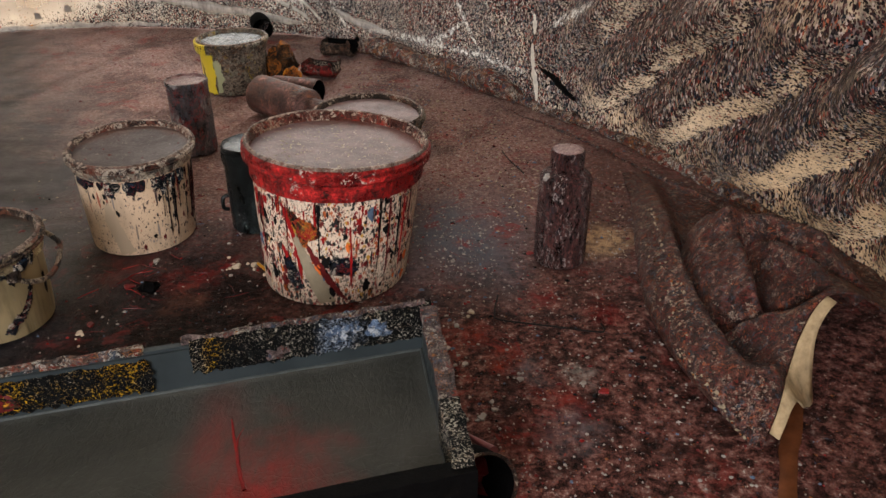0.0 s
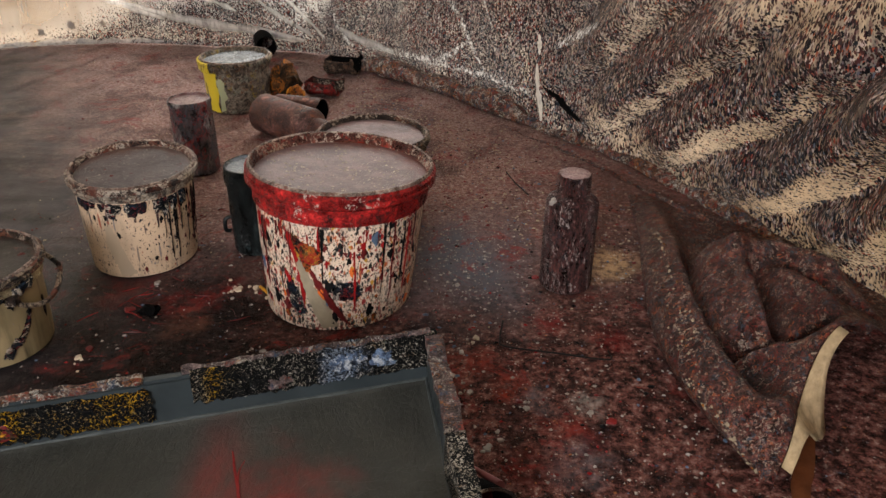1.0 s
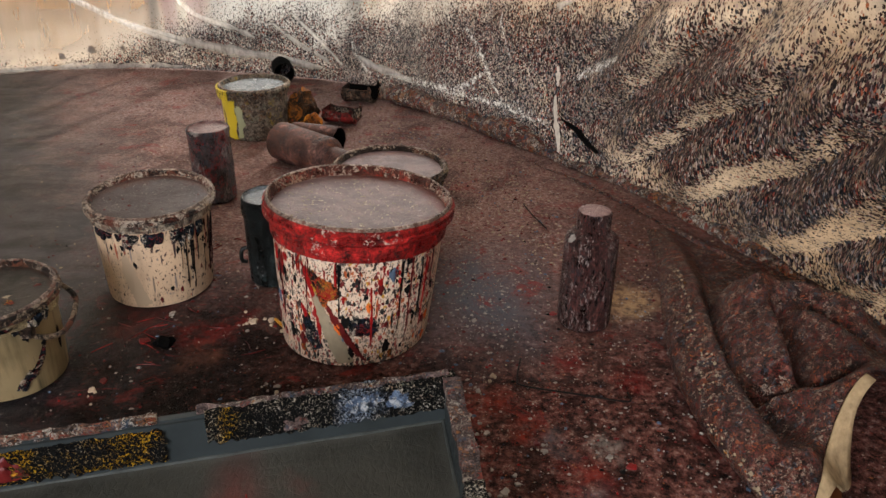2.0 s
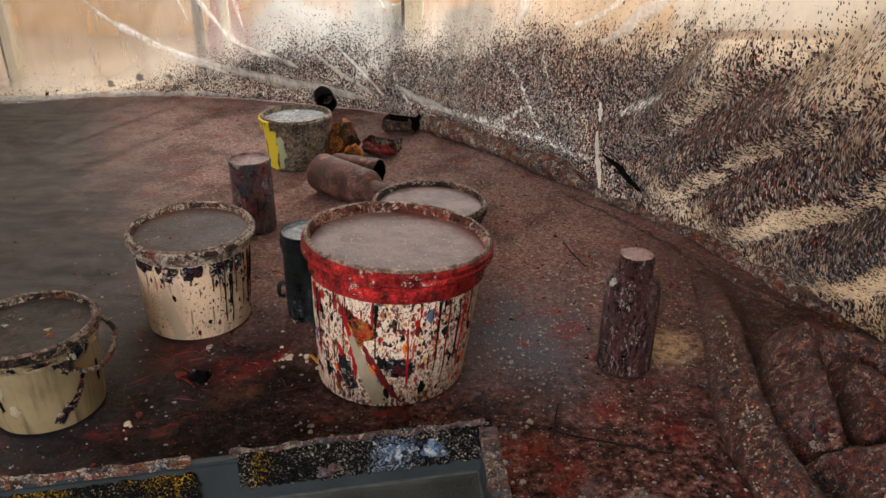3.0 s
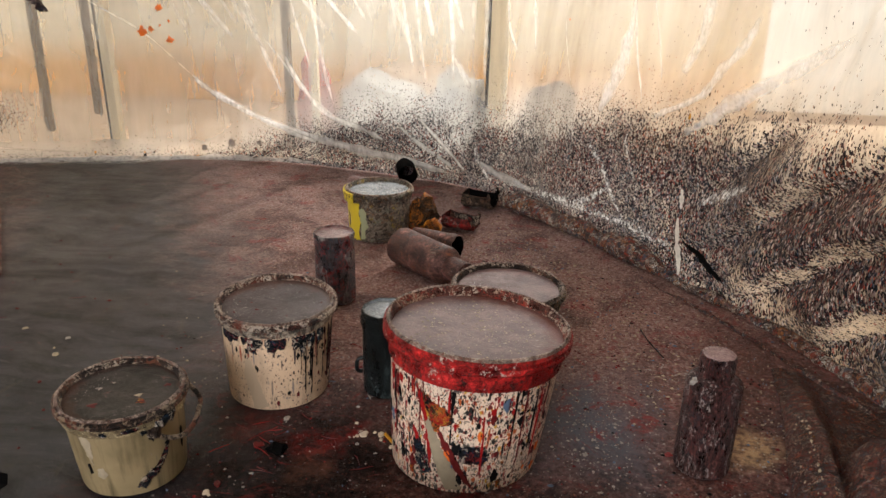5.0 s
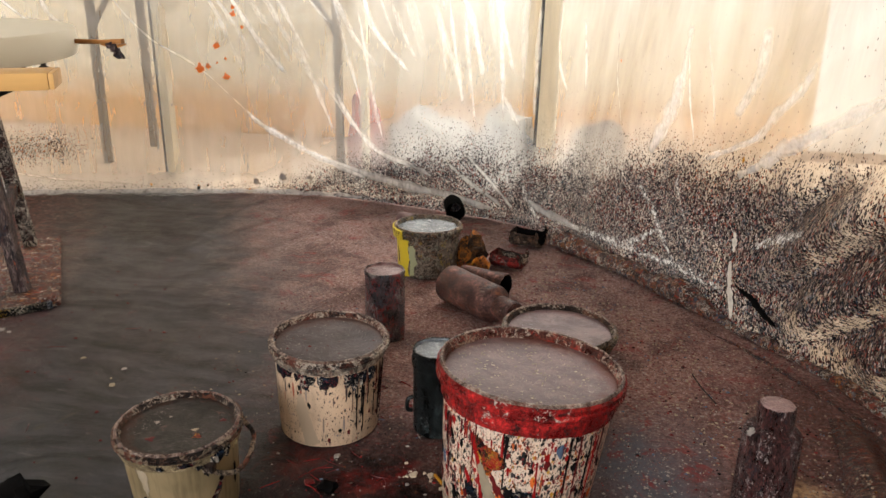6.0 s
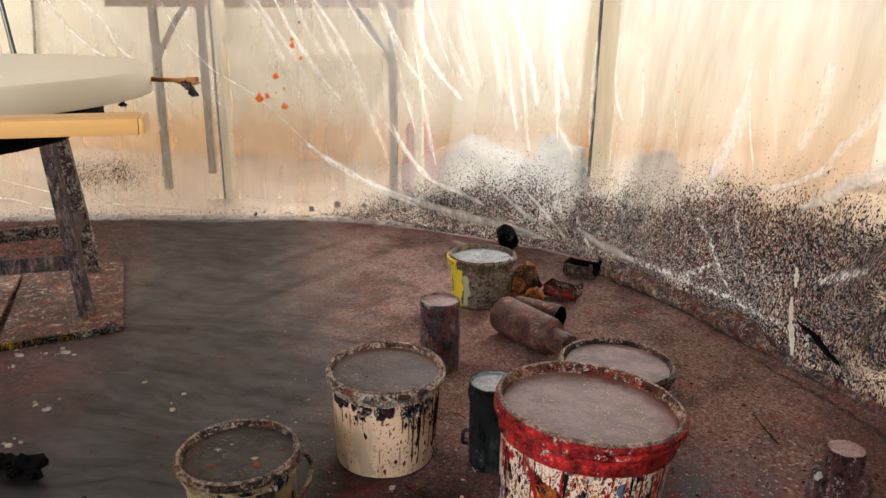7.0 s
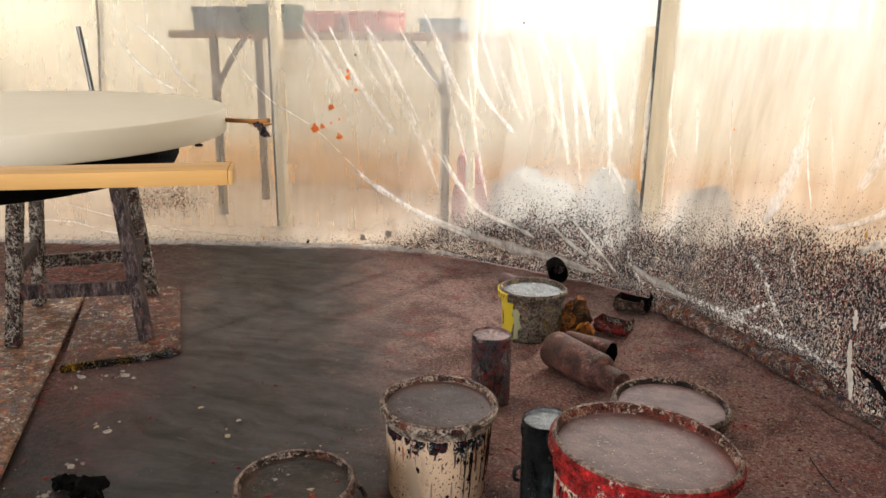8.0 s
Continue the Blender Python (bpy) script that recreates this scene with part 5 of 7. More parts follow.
def bucket(name, at, height, r_top, r_foot, shift, tilt, mats, label, band=0.05, sunk=0.016, tier="", seg=80):
    """A round plastic pail: body, flared collar, rolled lip and a lid sunk below the lip."""
    ob = empty(name, pose(at[0], at[1], 0.0), label, "bucket", "paint buckets")
    side, collar, lip, lid = mats
    zb = height - band
    rb = r_foot + (r_top * 0.965 - r_foot) * zb / height
    ln = lambda bm: lean(bm, height, shift, tilt)
    part("body", ln(lathe([(0, 0.001), (r_foot - 0.006, 0.001), (r_foot - 0.001, 0.004), (r_foot, 0.010), (r_foot + (rb - r_foot) * 0.35, zb * 0.35), (r_foot + (rb - r_foot) * 0.7, zb * 0.7), (rb, zb + 0.004)], seg, 0.004)), M[side], ob)
    part("collar", ln(lathe([(rb - 0.001, zb), (rb + 0.004, zb + 0.001), (rb + 0.006, zb + band * 0.48), (r_top + 0.003, zb + band * 0.54), (r_top + 0.0045, zb + band * 0.58)], seg, 0.006)), M[collar], ob)
    part("lid_rim", ln(lathe([(r_top + 0.002, zb + band * 0.55), (r_top + 0.006, zb + band * 0.59), (r_top + 0.0065, zb + band * 0.68), (r_top + 0.0045, zb + band * 0.73), (r_top + 0.0058, zb + band * 0.78), (r_top + 0.0058, zb + band * 0.86), (r_top + 0.002, zb + band * 0.93), (r_top - 0.001, zb + band * 0.94)], seg, 0.010 if tier else 0.006)), M[tier or collar], ob)
    # pale ring puts the highlight of the lip's edge into the colour
    part("lip_edge", ln(lathe([(r_top - 0.0042, height - 0.001), (r_top - 0.0030, height + 0.0011), (r_top - 0.0008, height + 0.0012), (r_top + 0.0012, height - 0.0006), (r_top + 0.0022, height - 0.0035)], seg, 0.008)), M["lip_pale"], ob, "pale edge of the lip with its highlight painted in")
    part("lip", ln(lathe([(r_top - 0.001, zb + band * 0.92), (r_top + 0.0015, height - 0.004), (r_top, height), (r_top - 0.003, height), (r_top - 0.006, height - 0.004), (r_top - 0.009, height - sunk - 0.002)], seg, 0.006)), M[lip], ob)
    bm = lathe([(r_top - 0.0085, height - sunk - 0.001), (r_top - 0.014, height - sunk), (r_top * 0.7, height - sunk - 0.001), (r_top * 0.35, height - sunk - 0.002), (0, height - sunk - 0.002)], seg, 0.004)
    part("lid", ln(bm), M[lid], ob)
    return ob, (lambda outline, up=0.0018, turn=0.0: ln(patch_on_cone(r_foot, r_foot + (rb - r_foot) * height / zb, height, [(a + turn, z) for a, z in outline], up)))


def piece(owner, name):
    """The part of a thing with the given name."""
    return next(c for c in owner.children if c.name.split(".")[0] == name)


def flecks(owner, height, radius, shift, tilt, count, high, mat, seed):
    """Small raised flecks of dried paint, doubling as glints, strewn over a lid and joined into one part."""
    rnd = random.Random(seed)
    verts, faces = [], []
    for _ in range(count):
        a, q = rnd.random() * 6.283, radius * rnd.random() ** 0.5
        x, y = q * math.cos(a), q * math.sin(a)
        r = 0.0005 + high * rnd.random() ** 3
        z = height + tilt[0] * x + tilt[1] * y
        base = len(verts)
        sx, turn = 0.7 + 1.1 * rnd.random(), rnd.random() * 6
        for i in range(6):
            k = r * (0.6 + 0.6 * rnd.random())
            verts.append((x + shift[0] + k * sx * math.cos(turn + i * 1.0472), y + shift[1] + k * math.sin(turn + i * 1.0472), z - 0.0004))
        verts.append((x + shift[0], y + shift[1], z + 0.0007 + r * 0.3))
        faces += [(base + i, base + (i + 1) % 6, base + 6) for i in range(6)]
    me = bpy.data.meshes.new("flecks")
    me.from_pydata(verts, [], faces)
    me.materials.append(M[mat])
    ob = new("fleck_scatter", me)
    ob.parent = piece(owner, "lid")
    return tagged(ob, "pale flecks of dried paint and stand-in glints on the lid", kind="stuff")


red_bucket, red_patch = bucket("paint_bucket", (-0.194, 1.267), 0.251, 0.152, 0.127, (0.019, 0.012), (-0.074, -0.048), ("red_side", "red_band", "rim_red", "lid_pink"),
                               "large cream paint bucket with red collar and multicoloured drips", 0.058, 0.017)
for i, (n_, hi, m_) in enumerate(((240, 0.0016, "paint_cream"), (200, 0.0018, "paint_tan"))):
    flecks(red_bucket, 0.2335, 0.132, (0.019, 0.012), (-0.074, -0.048), n_, hi, m_, 30 + i)
random.seed(4)
part("paint_smear", red_patch([(252, 0.135), (256, 0.142), (262, 0.115), (268, 0.085), (276, 0.055), (284, 0.012), (272, 0.010), (263, 0.055), (257, 0.095)], 0.0030, -9), M["smear_tan"], piece(red_bucket, "body"), "tan smear of dried paint")
part("paint_smear", red_patch([(250, 0.158), (255, 0.166), (263, 0.160), (272, 0.150), (274, 0.132), (266, 0.124), (262, 0.108), (258, 0.118), (253, 0.128)], 0.0018, -9), M["smear_yellow"], piece(red_bucket, "body"), "ochre splash of paint")
part("paint_smear", red_patch([(264, 0.118), (268, 0.108), (276, 0.078), (288, 0.030), (293, 0.012), (285, 0.028), (275, 0.060), (267, 0.092)], 0.0018, -9), M["paint_maroon"], piece(red_bucket, "body"))
part("paint_smear", red_patch([(276, 0.090), (292, 0.096), (302, 0.080), (298, 0.060), (282, 0.062)], 0.0018, -9), M["smear_dark"], piece(red_bucket, "body"))
part("paint_smear", red_patch([(244, 0.085), (250, 0.092), (256, 0.070), (262, 0.035), (254, 0.028), (247, 0.050)], 0.0018, -9), M["smear_dark"], piece(red_bucket, "body"))
for pts, w in (([(237, 0.185), (243, 0.165), (248, 0.135), (250, 0.09), (251, 0.03)], 0.5), ([(285, 0.15), (286, 0.10), (286.5, 0.04)], 1.4), ([(262, 0.19), (262, 0.15)], 1.8)):
    side = [(a - w / 2, z) for a, z in pts] + [(a + w / 2, z) for a, z in reversed(pts)]
    part("paint_run", red_patch(side, 0.002), M["paint_red"], piece(red_bucket, "body"))
for k in range(26):
    a = 205 + 130 * random.random()
    top = 0.196 - 0.02 * random.random()
    part("paint_run", red_patch(run_outline(a, top, top - 0.02 - 0.13 * random.random() ** 2.2, 0.6 + 0.9 * random.random()), 0.002),
         M[random.choice(("paint_red", "paint_maroon", "paint_maroon", "paint_dark", "paint_dark", "paint_dark", "paint_dark"))], piece(red_bucket, "body"))
for k in range(96):
    a, z, r = 200 + 140 * random.random(), 0.015 + 0.165 * random.random(), 0.0020 + 0.0055 * random.random() ** 2
    deg = math.degrees(r / 0.14)
    out = [(a + deg * math.cos(t) * (0.7 + 0.6 * random.random()), z + r * math.sin(t) * (0.9 + 1.6 * random.random())) for t in (2 * math.pi * i / 9 for i in range(9))]
    part("paint_spot", red_patch(out, 0.0016), M[random.choice(("paint_dark", "paint_dark", "paint_dark", "paint_dark", "paint_maroon", "paint_maroon", "paint_red", "paint_red", "paint_orange", "paint_tan", "paint_blue", "smear_yellow"))], piece(red_bucket, "body"))

white_bucket, white_patch = bucket("paint_bucket", (-0.588, 1.420), 0.184, 0.113, 0.097, (-0.003, 0.022), (-0.021, 0.032), ("white_side", "rim_white", "rim", "lid_grey"),
                                   "cream paint bucket with dark drips down its wall", 0.030, 0.009, "rim")
for i, (n_, hi, m_) in enumerate(((60, 0.0018, "paint_white"), (25, 0.0045, "paint_maroon"))):
    flecks(white_bucket, 0.1745, 0.094, (-0.003, 0.022), (-0.021, 0.032), n_, hi, m_, 40 + i)
random.seed(9)
for k in range(24):
    a = 308 + 62 * random.random() ** 0.8
    top = 0.150 - 0.055 * random.random() ** 2
    part("paint_run", white_patch(run_outline(a, top, max(0.008, top - 0.015 - 0.11 * random.random() ** 1.6), 0.7 + 1.5 * random.random() ** 2), 0.0018), M[random.choice(("paint_dark", "paint_dark", "paint_dark", "paint_maroon"))], piece(white_bucket, "body"))
for a, w, deep in ((228, 5.0, 0.016), (236, 5.0, 0.020), (245, 4.0, 0.012), (256, 4.0, 0.014), (265, 6.0, 0.030), (272, 4.0, 0.018), (285, 7.5, 0.026), (294, 5.0, 0.022), (309, 5.0, 0.026), (316, 5.0, 0.036), (326, 5.0, 0.030), (338, 5.0, 0.026)):
    top = 0.152
    part("paint_run", white_patch([(a - w, top), (a - w, top - deep * 0.5), (a - w * 0.6, top - deep * 0.95), (a, top - deep * 1.05), (a + w * 0.5, top - deep * 0.9), (a + w * 0.9, top - deep * 0.5), (a + w, top)], 0.004), M["smear_dark"], piece(white_bucket, "body"))
part("paint_smear", white_patch([(252, 0.075), (256, 0.110), (260, 0.112), (266, 0.080), (272, 0.045), (278, 0.010), (262, 0.006), (257, 0.035)], 0.0008), M["smear_grey"], piece(white_bucket, "body"), "grey water stain")
for k in range(64):
    a, z, r = 372 - 130 * random.random() ** 1.7, 0.012 + 0.125 * random.random() ** 0.8, 0.0012 + 0.003 * random.random() ** 2
    deg = math.degrees(r / 0.1)
    out = [(a + deg * math.cos(t) * (0.6 + 0.5 * random.random()), z + r * math.sin(t) * (0.8 + 1.4 * random.random())) for t in (2 * math.pi * i / 8 for i in range(8))]
    part("paint_spot", white_patch(out, 0.0014), M[random.choice(("paint_dark", "paint_dark", "paint_maroon"))], piece(white_bucket, "body"))

small_bucket, small_patch = bucket("paint_bucket", (-0.735, 1.122), 0.158, 0.099, 0.084, (-0.004, -0.004), (0.0, 0.03), ("olive_side", "olive_collar", "rim_dark", "lid_brown"),
                                   "small olive-cream paint pail with a hanging handle", 0.034, 0.009, "tier_brown")
for out, m_ in (([(302, 0.022), (308, 0.034), (316, 0.044), (323, 0.050), (331, 0.062), (338, 0.080), (342, 0.078), (337, 0.058), (330, 0.046), (325, 0.034), (316, 0.030), (310, 0.016)], "smear_dark"),
                ([(336, 0.084), (340, 0.090), (343, 0.082), (339, 0.078)], "paint_dark"), ([(360, 0.090), (364, 0.092), (366, 0.064), (363, 0.050), (360, 0.058)], "paint_dark"),
                ([(253, 0.120), (262, 0.122), (266, 0.112), (264, 0.088), (262, 0.066), (259, 0.078), (256, 0.098)], "smear_tan"), ([(266, 0.060), (272, 0.064), (276, 0.050), (270, 0.040), (264, 0.046)], "smear_tan"),
                ([(254, 0.066), (258, 0.070), (260, 0.052), (256, 0.046)], "paint_dark"), ([(318, 0.121), (326, 0.122), (330, 0.112), (325, 0.098), (320, 0.106)], "paint_dark")):
    part("paint_smear", small_patch(out), M[m_], piece(small_bucket, "body"))
for out in ([(326, 0.138), (342, 0.142), (352, 0.140), (350, 0.130), (346, 0.122), (343, 0.131), (336, 0.127), (331, 0.118), (327, 0.127)], [(296, 0.137), (306, 0.139), (315, 0.138), (310, 0.132), (300, 0.132)], [(312, 0.127), (318, 0.129), (320, 0.124), (314, 0.122)], [(278, 0.136), (284, 0.138), (286, 0.131), (280, 0.130)]):
    part("paint_clot", small_patch(out, 0.0095), M["smear_dark"], piece(small_bucket, "collar"), "black clot of dried paint")
bail = spline([(0.076, -0.060, 0.116), (0.092, -0.050, 0.103), (0.106, -0.028, 0.094), (0.110, 0.000, 0.094), (0.107, 0.030, 0.100), (0.092, 0.068, 0.110), (0.034, 0.104, 0.117), (-0.040, 0.096, 0.120), (-0.078, 0.060, 0.120)], 8)
part("handle", tube(bail, 0.0042, 8), M["tier_brown"], small_bucket, "paint-crusted handle hanging down")
part("ear", box((0.018, 0.016, 0.016), (0.077, -0.058, 0.117), 0.004), M["rim_dark"], small_bucket)
part("ear", box((0.016, 0.014, 0.014), (-0.077, 0.058, 0.119), 0.003), M["olive_side"], small_bucket)
for i, (x, y, r, m) in enumerate(((0.028, -0.008, 0.010, "paint_tan"), (0.040, -0.024, 0.012, "smear_yellow"), (-0.045, 0.0, 0.008, "paint_white"), (-0.03, 0.02, 0.006, "paint_white"), (0.06, 0.03, 0.010, "paint_maroon"), (-0.03, -0.05, 0.014, "paint_maroon"))):
    bm = bmesh.new()
    ring = []
    for k in range(18):
        a = 2 * math.pi * k / 18
        q = r * (0.6 + 0.7 * noise.noise((math.cos(a) * 1.6 + i * 3.1, math.sin(a) * 1.6, 1)) + 0.4 * noise.noise((math.cos(a) * 4 + i, math.sin(a) * 4, 5)))
        ring.append(bm.verts.new((x + q * math.cos(a), y + q * math.sin(a) * 0.7, 0.1487 + 0.03 * y)))
    mid = bm.verts.new((x, y, 0.1500 + 0.03 * y))
    for k in range(18):
        bm.faces.new((ring[k], ring[(k + 1) % 18], mid))
    part("paint_smear", bm, M[m], piece(small_bucket, "body"))

bucket("paint_bucket", (-0.150, 1.606), 0.180, 0.113, 0.096, (0.0, 0.0), (-0.03, 0.0), ("brown_side", "brown_side", "rim_dark", "lid_pink"), "brown crusted paint bucket behind the large one", 0.035, 0.010)
yellow_bucket, yellow_patch = bucket("paint_bucket", (-0.600, 2.335), 0.150, 0.099, 0.088, (0, 0.006), (0, 0), ("brown_side", "brown_side", "brown_side", "lid_silver"), "yellow paint bucket half covered in brown spatter", 0.030, 0.010)
part("label_field", yellow_patch([(170, 0.118), (186, 0.119), (200, 0.118), (216, 0.117), (226, 0.119), (223, 0.09), (227, 0.06), (221, 0.03), (224, 0.006), (212, 0.004), (198, 0.006), (186, 0.004), (170, 0.006), (172, 0.06)], 0.0014, 20), M["bright_yellow"], piece(yellow_bucket, "body"), "bare yellow side of the bucket")
part("label_field", yellow_patch([(223, 0.10), (233, 0.106), (240, 0.095), (238, 0.075), (243, 0.05), (235, 0.035), (236, 0.012), (226, 0.008), (228, 0.05)], 0.0012, 20), M["pale_green"], piece(yellow_bucket, "body"))
bm = lathe([(0.0975, 0.119), (0.1035, 0.120), (0.1055, 0.136), (0.1065, 0.142), (0.1060, 0.147), (0.101, 0.149)], 80, 0.006)
bmesh.ops.delete(bm, geom=[f for f in bm.faces if not 165 < math.degrees(math.atan2(f.calc_center_median().y, f.calc_center_median().x)) % 360 < 240], context="FACES")
part("label_field", bm, M["bright_yellow"], piece(yellow_bucket, "body"))


# ---- cans, bottles and cups ----
def can(name, at, height, radius, side, lid, label, m=None):
    ob = empty(name, m or pose(at[0], at[1], 0.0), label, "can", "paint cans")
    part("body", lathe([(0, 0.001), (radius * 0.94, 0.001), (radius, 0.005), (radius * 0.99, 0.012), (radius * 1.0, height * 0.5), (radius * 0.985, height - 0.014), (radius * 1.02, height - 0.010), (radius * 1.02, height - 0.003), (radius * 0.99, height), (radius * 0.94, height)], 48, 0.012), M[side], ob)
    part("lid", lathe([(radius * 0.945, height - 0.001), (radius * 0.90, height - 0.005), (radius * 0.4, height - 0.005), (0, height - 0.004)], 48, 0.01), M[lid], ob)
    return ob


can("paint_can", (-0.595, 1.850), 0.178, 0.049, "can_side", "lid_small", "tall maroon-crusted paint can with a dull pink top")
dark_can = can("paint_can", (-0.372, 1.452), 0.176, 0.049, "black_can", "lid_silver", "black plastic can with a pale shiny lid")
part("shoulder", lathe([(0.0505, 0.140), (0.0525, 0.146), (0.0525, 0.160), (0.050, 0.166), (0.0505, 0.140)], 40, 0.05), M["black_can"], dark_can, "dented black band below the lid")
part("handle", tube(spline([(-0.045, -0.02, 0.075), (-0.055, -0.024, 0.070), (-0.056, -0.026, 0.050), (-0.047, -0.022, 0.045)], 6), 0.004, 8), M["black"], dark_can)


def bottle(name, m, label, mat, radius, body, neck_r, total):
    ob = empty(name, m, label, "bottle", "paint bottles")
    part("body", lathe([(0, 0.001), (radius * 0.92, 0.001), (radius, 0.007), (radius, body * 0.5), (radius * 0.99, body * 0.94), (radius * 0.93, body * 0.985), (radius * 0.72, body * 1.03), (neck_r, body * 1.05)], 48, 0.015), M[mat], ob)
    part("cap", lathe([(neck_r * 0.98, body * 1.045), (neck_r * 1.0, body * 1.06), (neck_r * 1.02, total - 0.004), (neck_r * 0.95, total), (0, total - 0.0015)], 40, 0.02), M[mat], ob)
    return ob


standing = bottle("paint_bottle", pose(0.213, 1.288, 0, -1.5, 1.5, 0), "maroon-brown paint-crusted bottle with a wide cap", "maroon", 0.0465, 0.172, 0.029, 0.215)
part("cap_top", lathe([(0.0275, 0.2140), (0.0265, 0.2158), (0.022, 0.2164), (0.012, 0.2162), (0.004, 0.2160), (0, 0.2160)], 32, 0.004), M["lid_small"], standing, "dull pink dried paint on the cap")
part("paint_chip", lump((0.007, 0.006, 0.012), 0.5, 4.0), M["paint_white"], standing, "pale chip of paint on the shoulder").matrix_local = pose(-0.035, -0.018, 0.162)
fallen = (Vector((-0.322, 1.972, 0.0)) - Vector((-0.488, 2.118, 0.0))).normalized()
rot_fallen = fallen.to_track_quat("Z", "Y").to_matrix().to_4x4()
bottle("paint_bottle", Matrix.Translation((-0.488, 2.118, 0.052)) @ rot_fallen, "rust-brown paint-crusted bottle lying on its side", "brown", 0.051, 0.205, 0.031, 0.275)


def cup(name, at, way, length, radius, mat, inside, label, flare=1.0, crush=0.0):
    """An open cup or can lying on its side: its mouth looks along way."""
    d = Vector(way).normalized()
    ob = empty(name, Matrix.Translation(at) @ d.to_track_quat("Z", "Y").to_matrix().to_4x4(), label, "cup", "lying cups")
    bm = lathe([(0, 0.0), (radius * 0.92, 0.0), (radius * 0.96, 0.004), (radius * (1 + flare) / 2, length * 0.5), (radius * flare, length - 0.002), (radius * flare - 0.001, length), (radius * flare - 0.003, length)], 40, 0.02 + crush)
    part("shell", bm, M[mat], ob)
    bm = lathe([(radius * flare - 0.0029, length - 0.001), (radius * (1 + flare) / 2 - 0.004, length * 0.5), (radius * 0.94 - 0.003, 0.006), (0, 0.006)], 40, 0.02 + crush)
    part("inside", bm, M[inside], ob)
    return ob


def crushed_can(name, at, turn, length, radius, mat, inside, label, flap, seed):
    """A can lying flattened along x, torn open above, its far end bent up into a ragged flap."""
    ob = empty(name, pose(at[0], at[1], at[2], 0, 0, turn), label, "can", "lying cups")
    for part_name, gap, m_ in (("shell", 0.0, mat), ("inside", 0.003, inside)):
        bm = bmesh.new()
        rows = []
        for i in range(25):
            u = i / 24
            row = []
            for k in range(19):
                a = math.radians(-215 + 250 * k / 18)
                wob = 1 + 0.22 * noise.noise((u * 3.2 + seed, math.cos(a) * 1.4, math.sin(a) * 1.4))
                r = (radius - gap) * wob
                lift = max(0.0, u - 0.72) / 0.28
                z = radius * 0.86 + r * math.sin(a) * (0.82 - 0.25 * (1 - abs(2 * u - 1)) * (math.sin(a) > 0))
                z += flap * lift ** 1.4 * (0.35 + 0.65 * math.sin(math.pi * k / 18)) * (0.85 + 0.3 * noise.noise((k * 0.9, seed, 1.0)))
                x = length * (u - 0.5) - 0.035 * lift ** 2 + 0.006 * noise.noise((k * 0.8, seed, u * 2))
                row.append(bm.verts.new((x, r * math.cos(a) * (1.0 + 0.25 * lift), max(0.0015 + gap * 0.4, z))))
            rows.append(row)
        for a, b in zip(rows, rows[1:]):
            for k in range(18):
                bm.faces.new((a[k], a[k + 1], b[k + 1], b[k]))
        if gap == 0.0:
            bm.faces.new(rows[0])
        bmesh.ops.recalc_face_normals(bm, faces=bm.faces)
        part(part_name, bm, M[m_], ob)
    return ob


cup("paint_cup", (-0.470, 2.225, 0.037), (0.135, -0.062, 0.0), 0.148, 0.032, "brown", "dull_black", "rust-brown cup lying on its side with a pale rim", 1.12)
crushed_can("paint_cup", (-0.350, 2.420, 0.002), -17, 0.130, 0.034, "red_can", "rim_dark", "crushed red can torn open on the floor", 0.034, 2.0)
crushed_can("paint_cup", (-0.315, 2.640, 0.002), -14, 0.130, 0.040, "brown_can", "dull_black", "dark brown crushed can lying open by the sheeting", 0.040, 5.0)
cup("paint_cup", (-0.655, 2.985, 0.038), (0.035, -0.115, 0.0), 0.120, 0.036, "dull_black", "dull_black", "black tube lying with its dark mouth open", 1.0)
cup("paint_cup", (-0.800, 2.765, 0.030), (0.07, -0.05, 0.0), 0.075, 0.028, "lid_pink", "maroon", "small pinkish pot lying on the floor", 1.0)
side_cup = cup("paint_cup", (0.012, 0.728, 0.034), (0.035, -0.075, 0.040), 0.080, 0.036, "dull_black", "dull_black", "black paint cup lying beside the tray with red inside", 1.10)
part("rim", lathe([(0.0385, 0.079), (0.0405, 0.081), (0.0405, 0.083), (0.0385, 0.084), (0.0365, 0.082), (0.0365, 0.080), (0.0385, 0.079)], 40, 0.02), M["rim_dark"], side_cup, "pinkish paint along the mouth")
part("red_pool", lathe([(0.034, 0.02), (0.026, 0.026), (0, 0.028)], 24, 0.3), M["paint_maroon"], side_cup, "red paint left in the cup")
bm = tube([(0.026, 0.785, 0.036), (0.042, 0.752, 0.052), (0.056, 0.722, 0.066)], [0.0025, 0.0045, 0.0065], 10)
bmesh.ops.transform(bm, matrix=side_cup.matrix_world.inverted(), verts=bm.verts)
part("handle", bm, M["pink_handle"], side_cup, "pink tapering handle")

rag = mesh_object("crumpled_rag", lump((0.042, 0.038, 0.088), 0.8, 3.3), M["orange"])
rag.matrix_world = pose(-0.476, 2.385, 0)
tagged(rag, "crumpled rag soaked in orange-brown paint beside the yellow bucket", "rag")
clot = mesh_object("paint_lump", lump((0.026, 0.022, 0.050), 0.35, 11.0), M["orange_lump"])
clot.matrix_world = pose(-0.437, 2.345, 0)
tagged(clot, "small bright orange lump of dried paint beside the brown rag", "paint lump")
rag2 = mesh_object("crumpled_rag", lump((0.07, 0.05, 0.05), 0.8, 8.1), M["dull_black"])
rag2.matrix_world = pose(-1.00, 1.00, 0, 0, 0, 20)
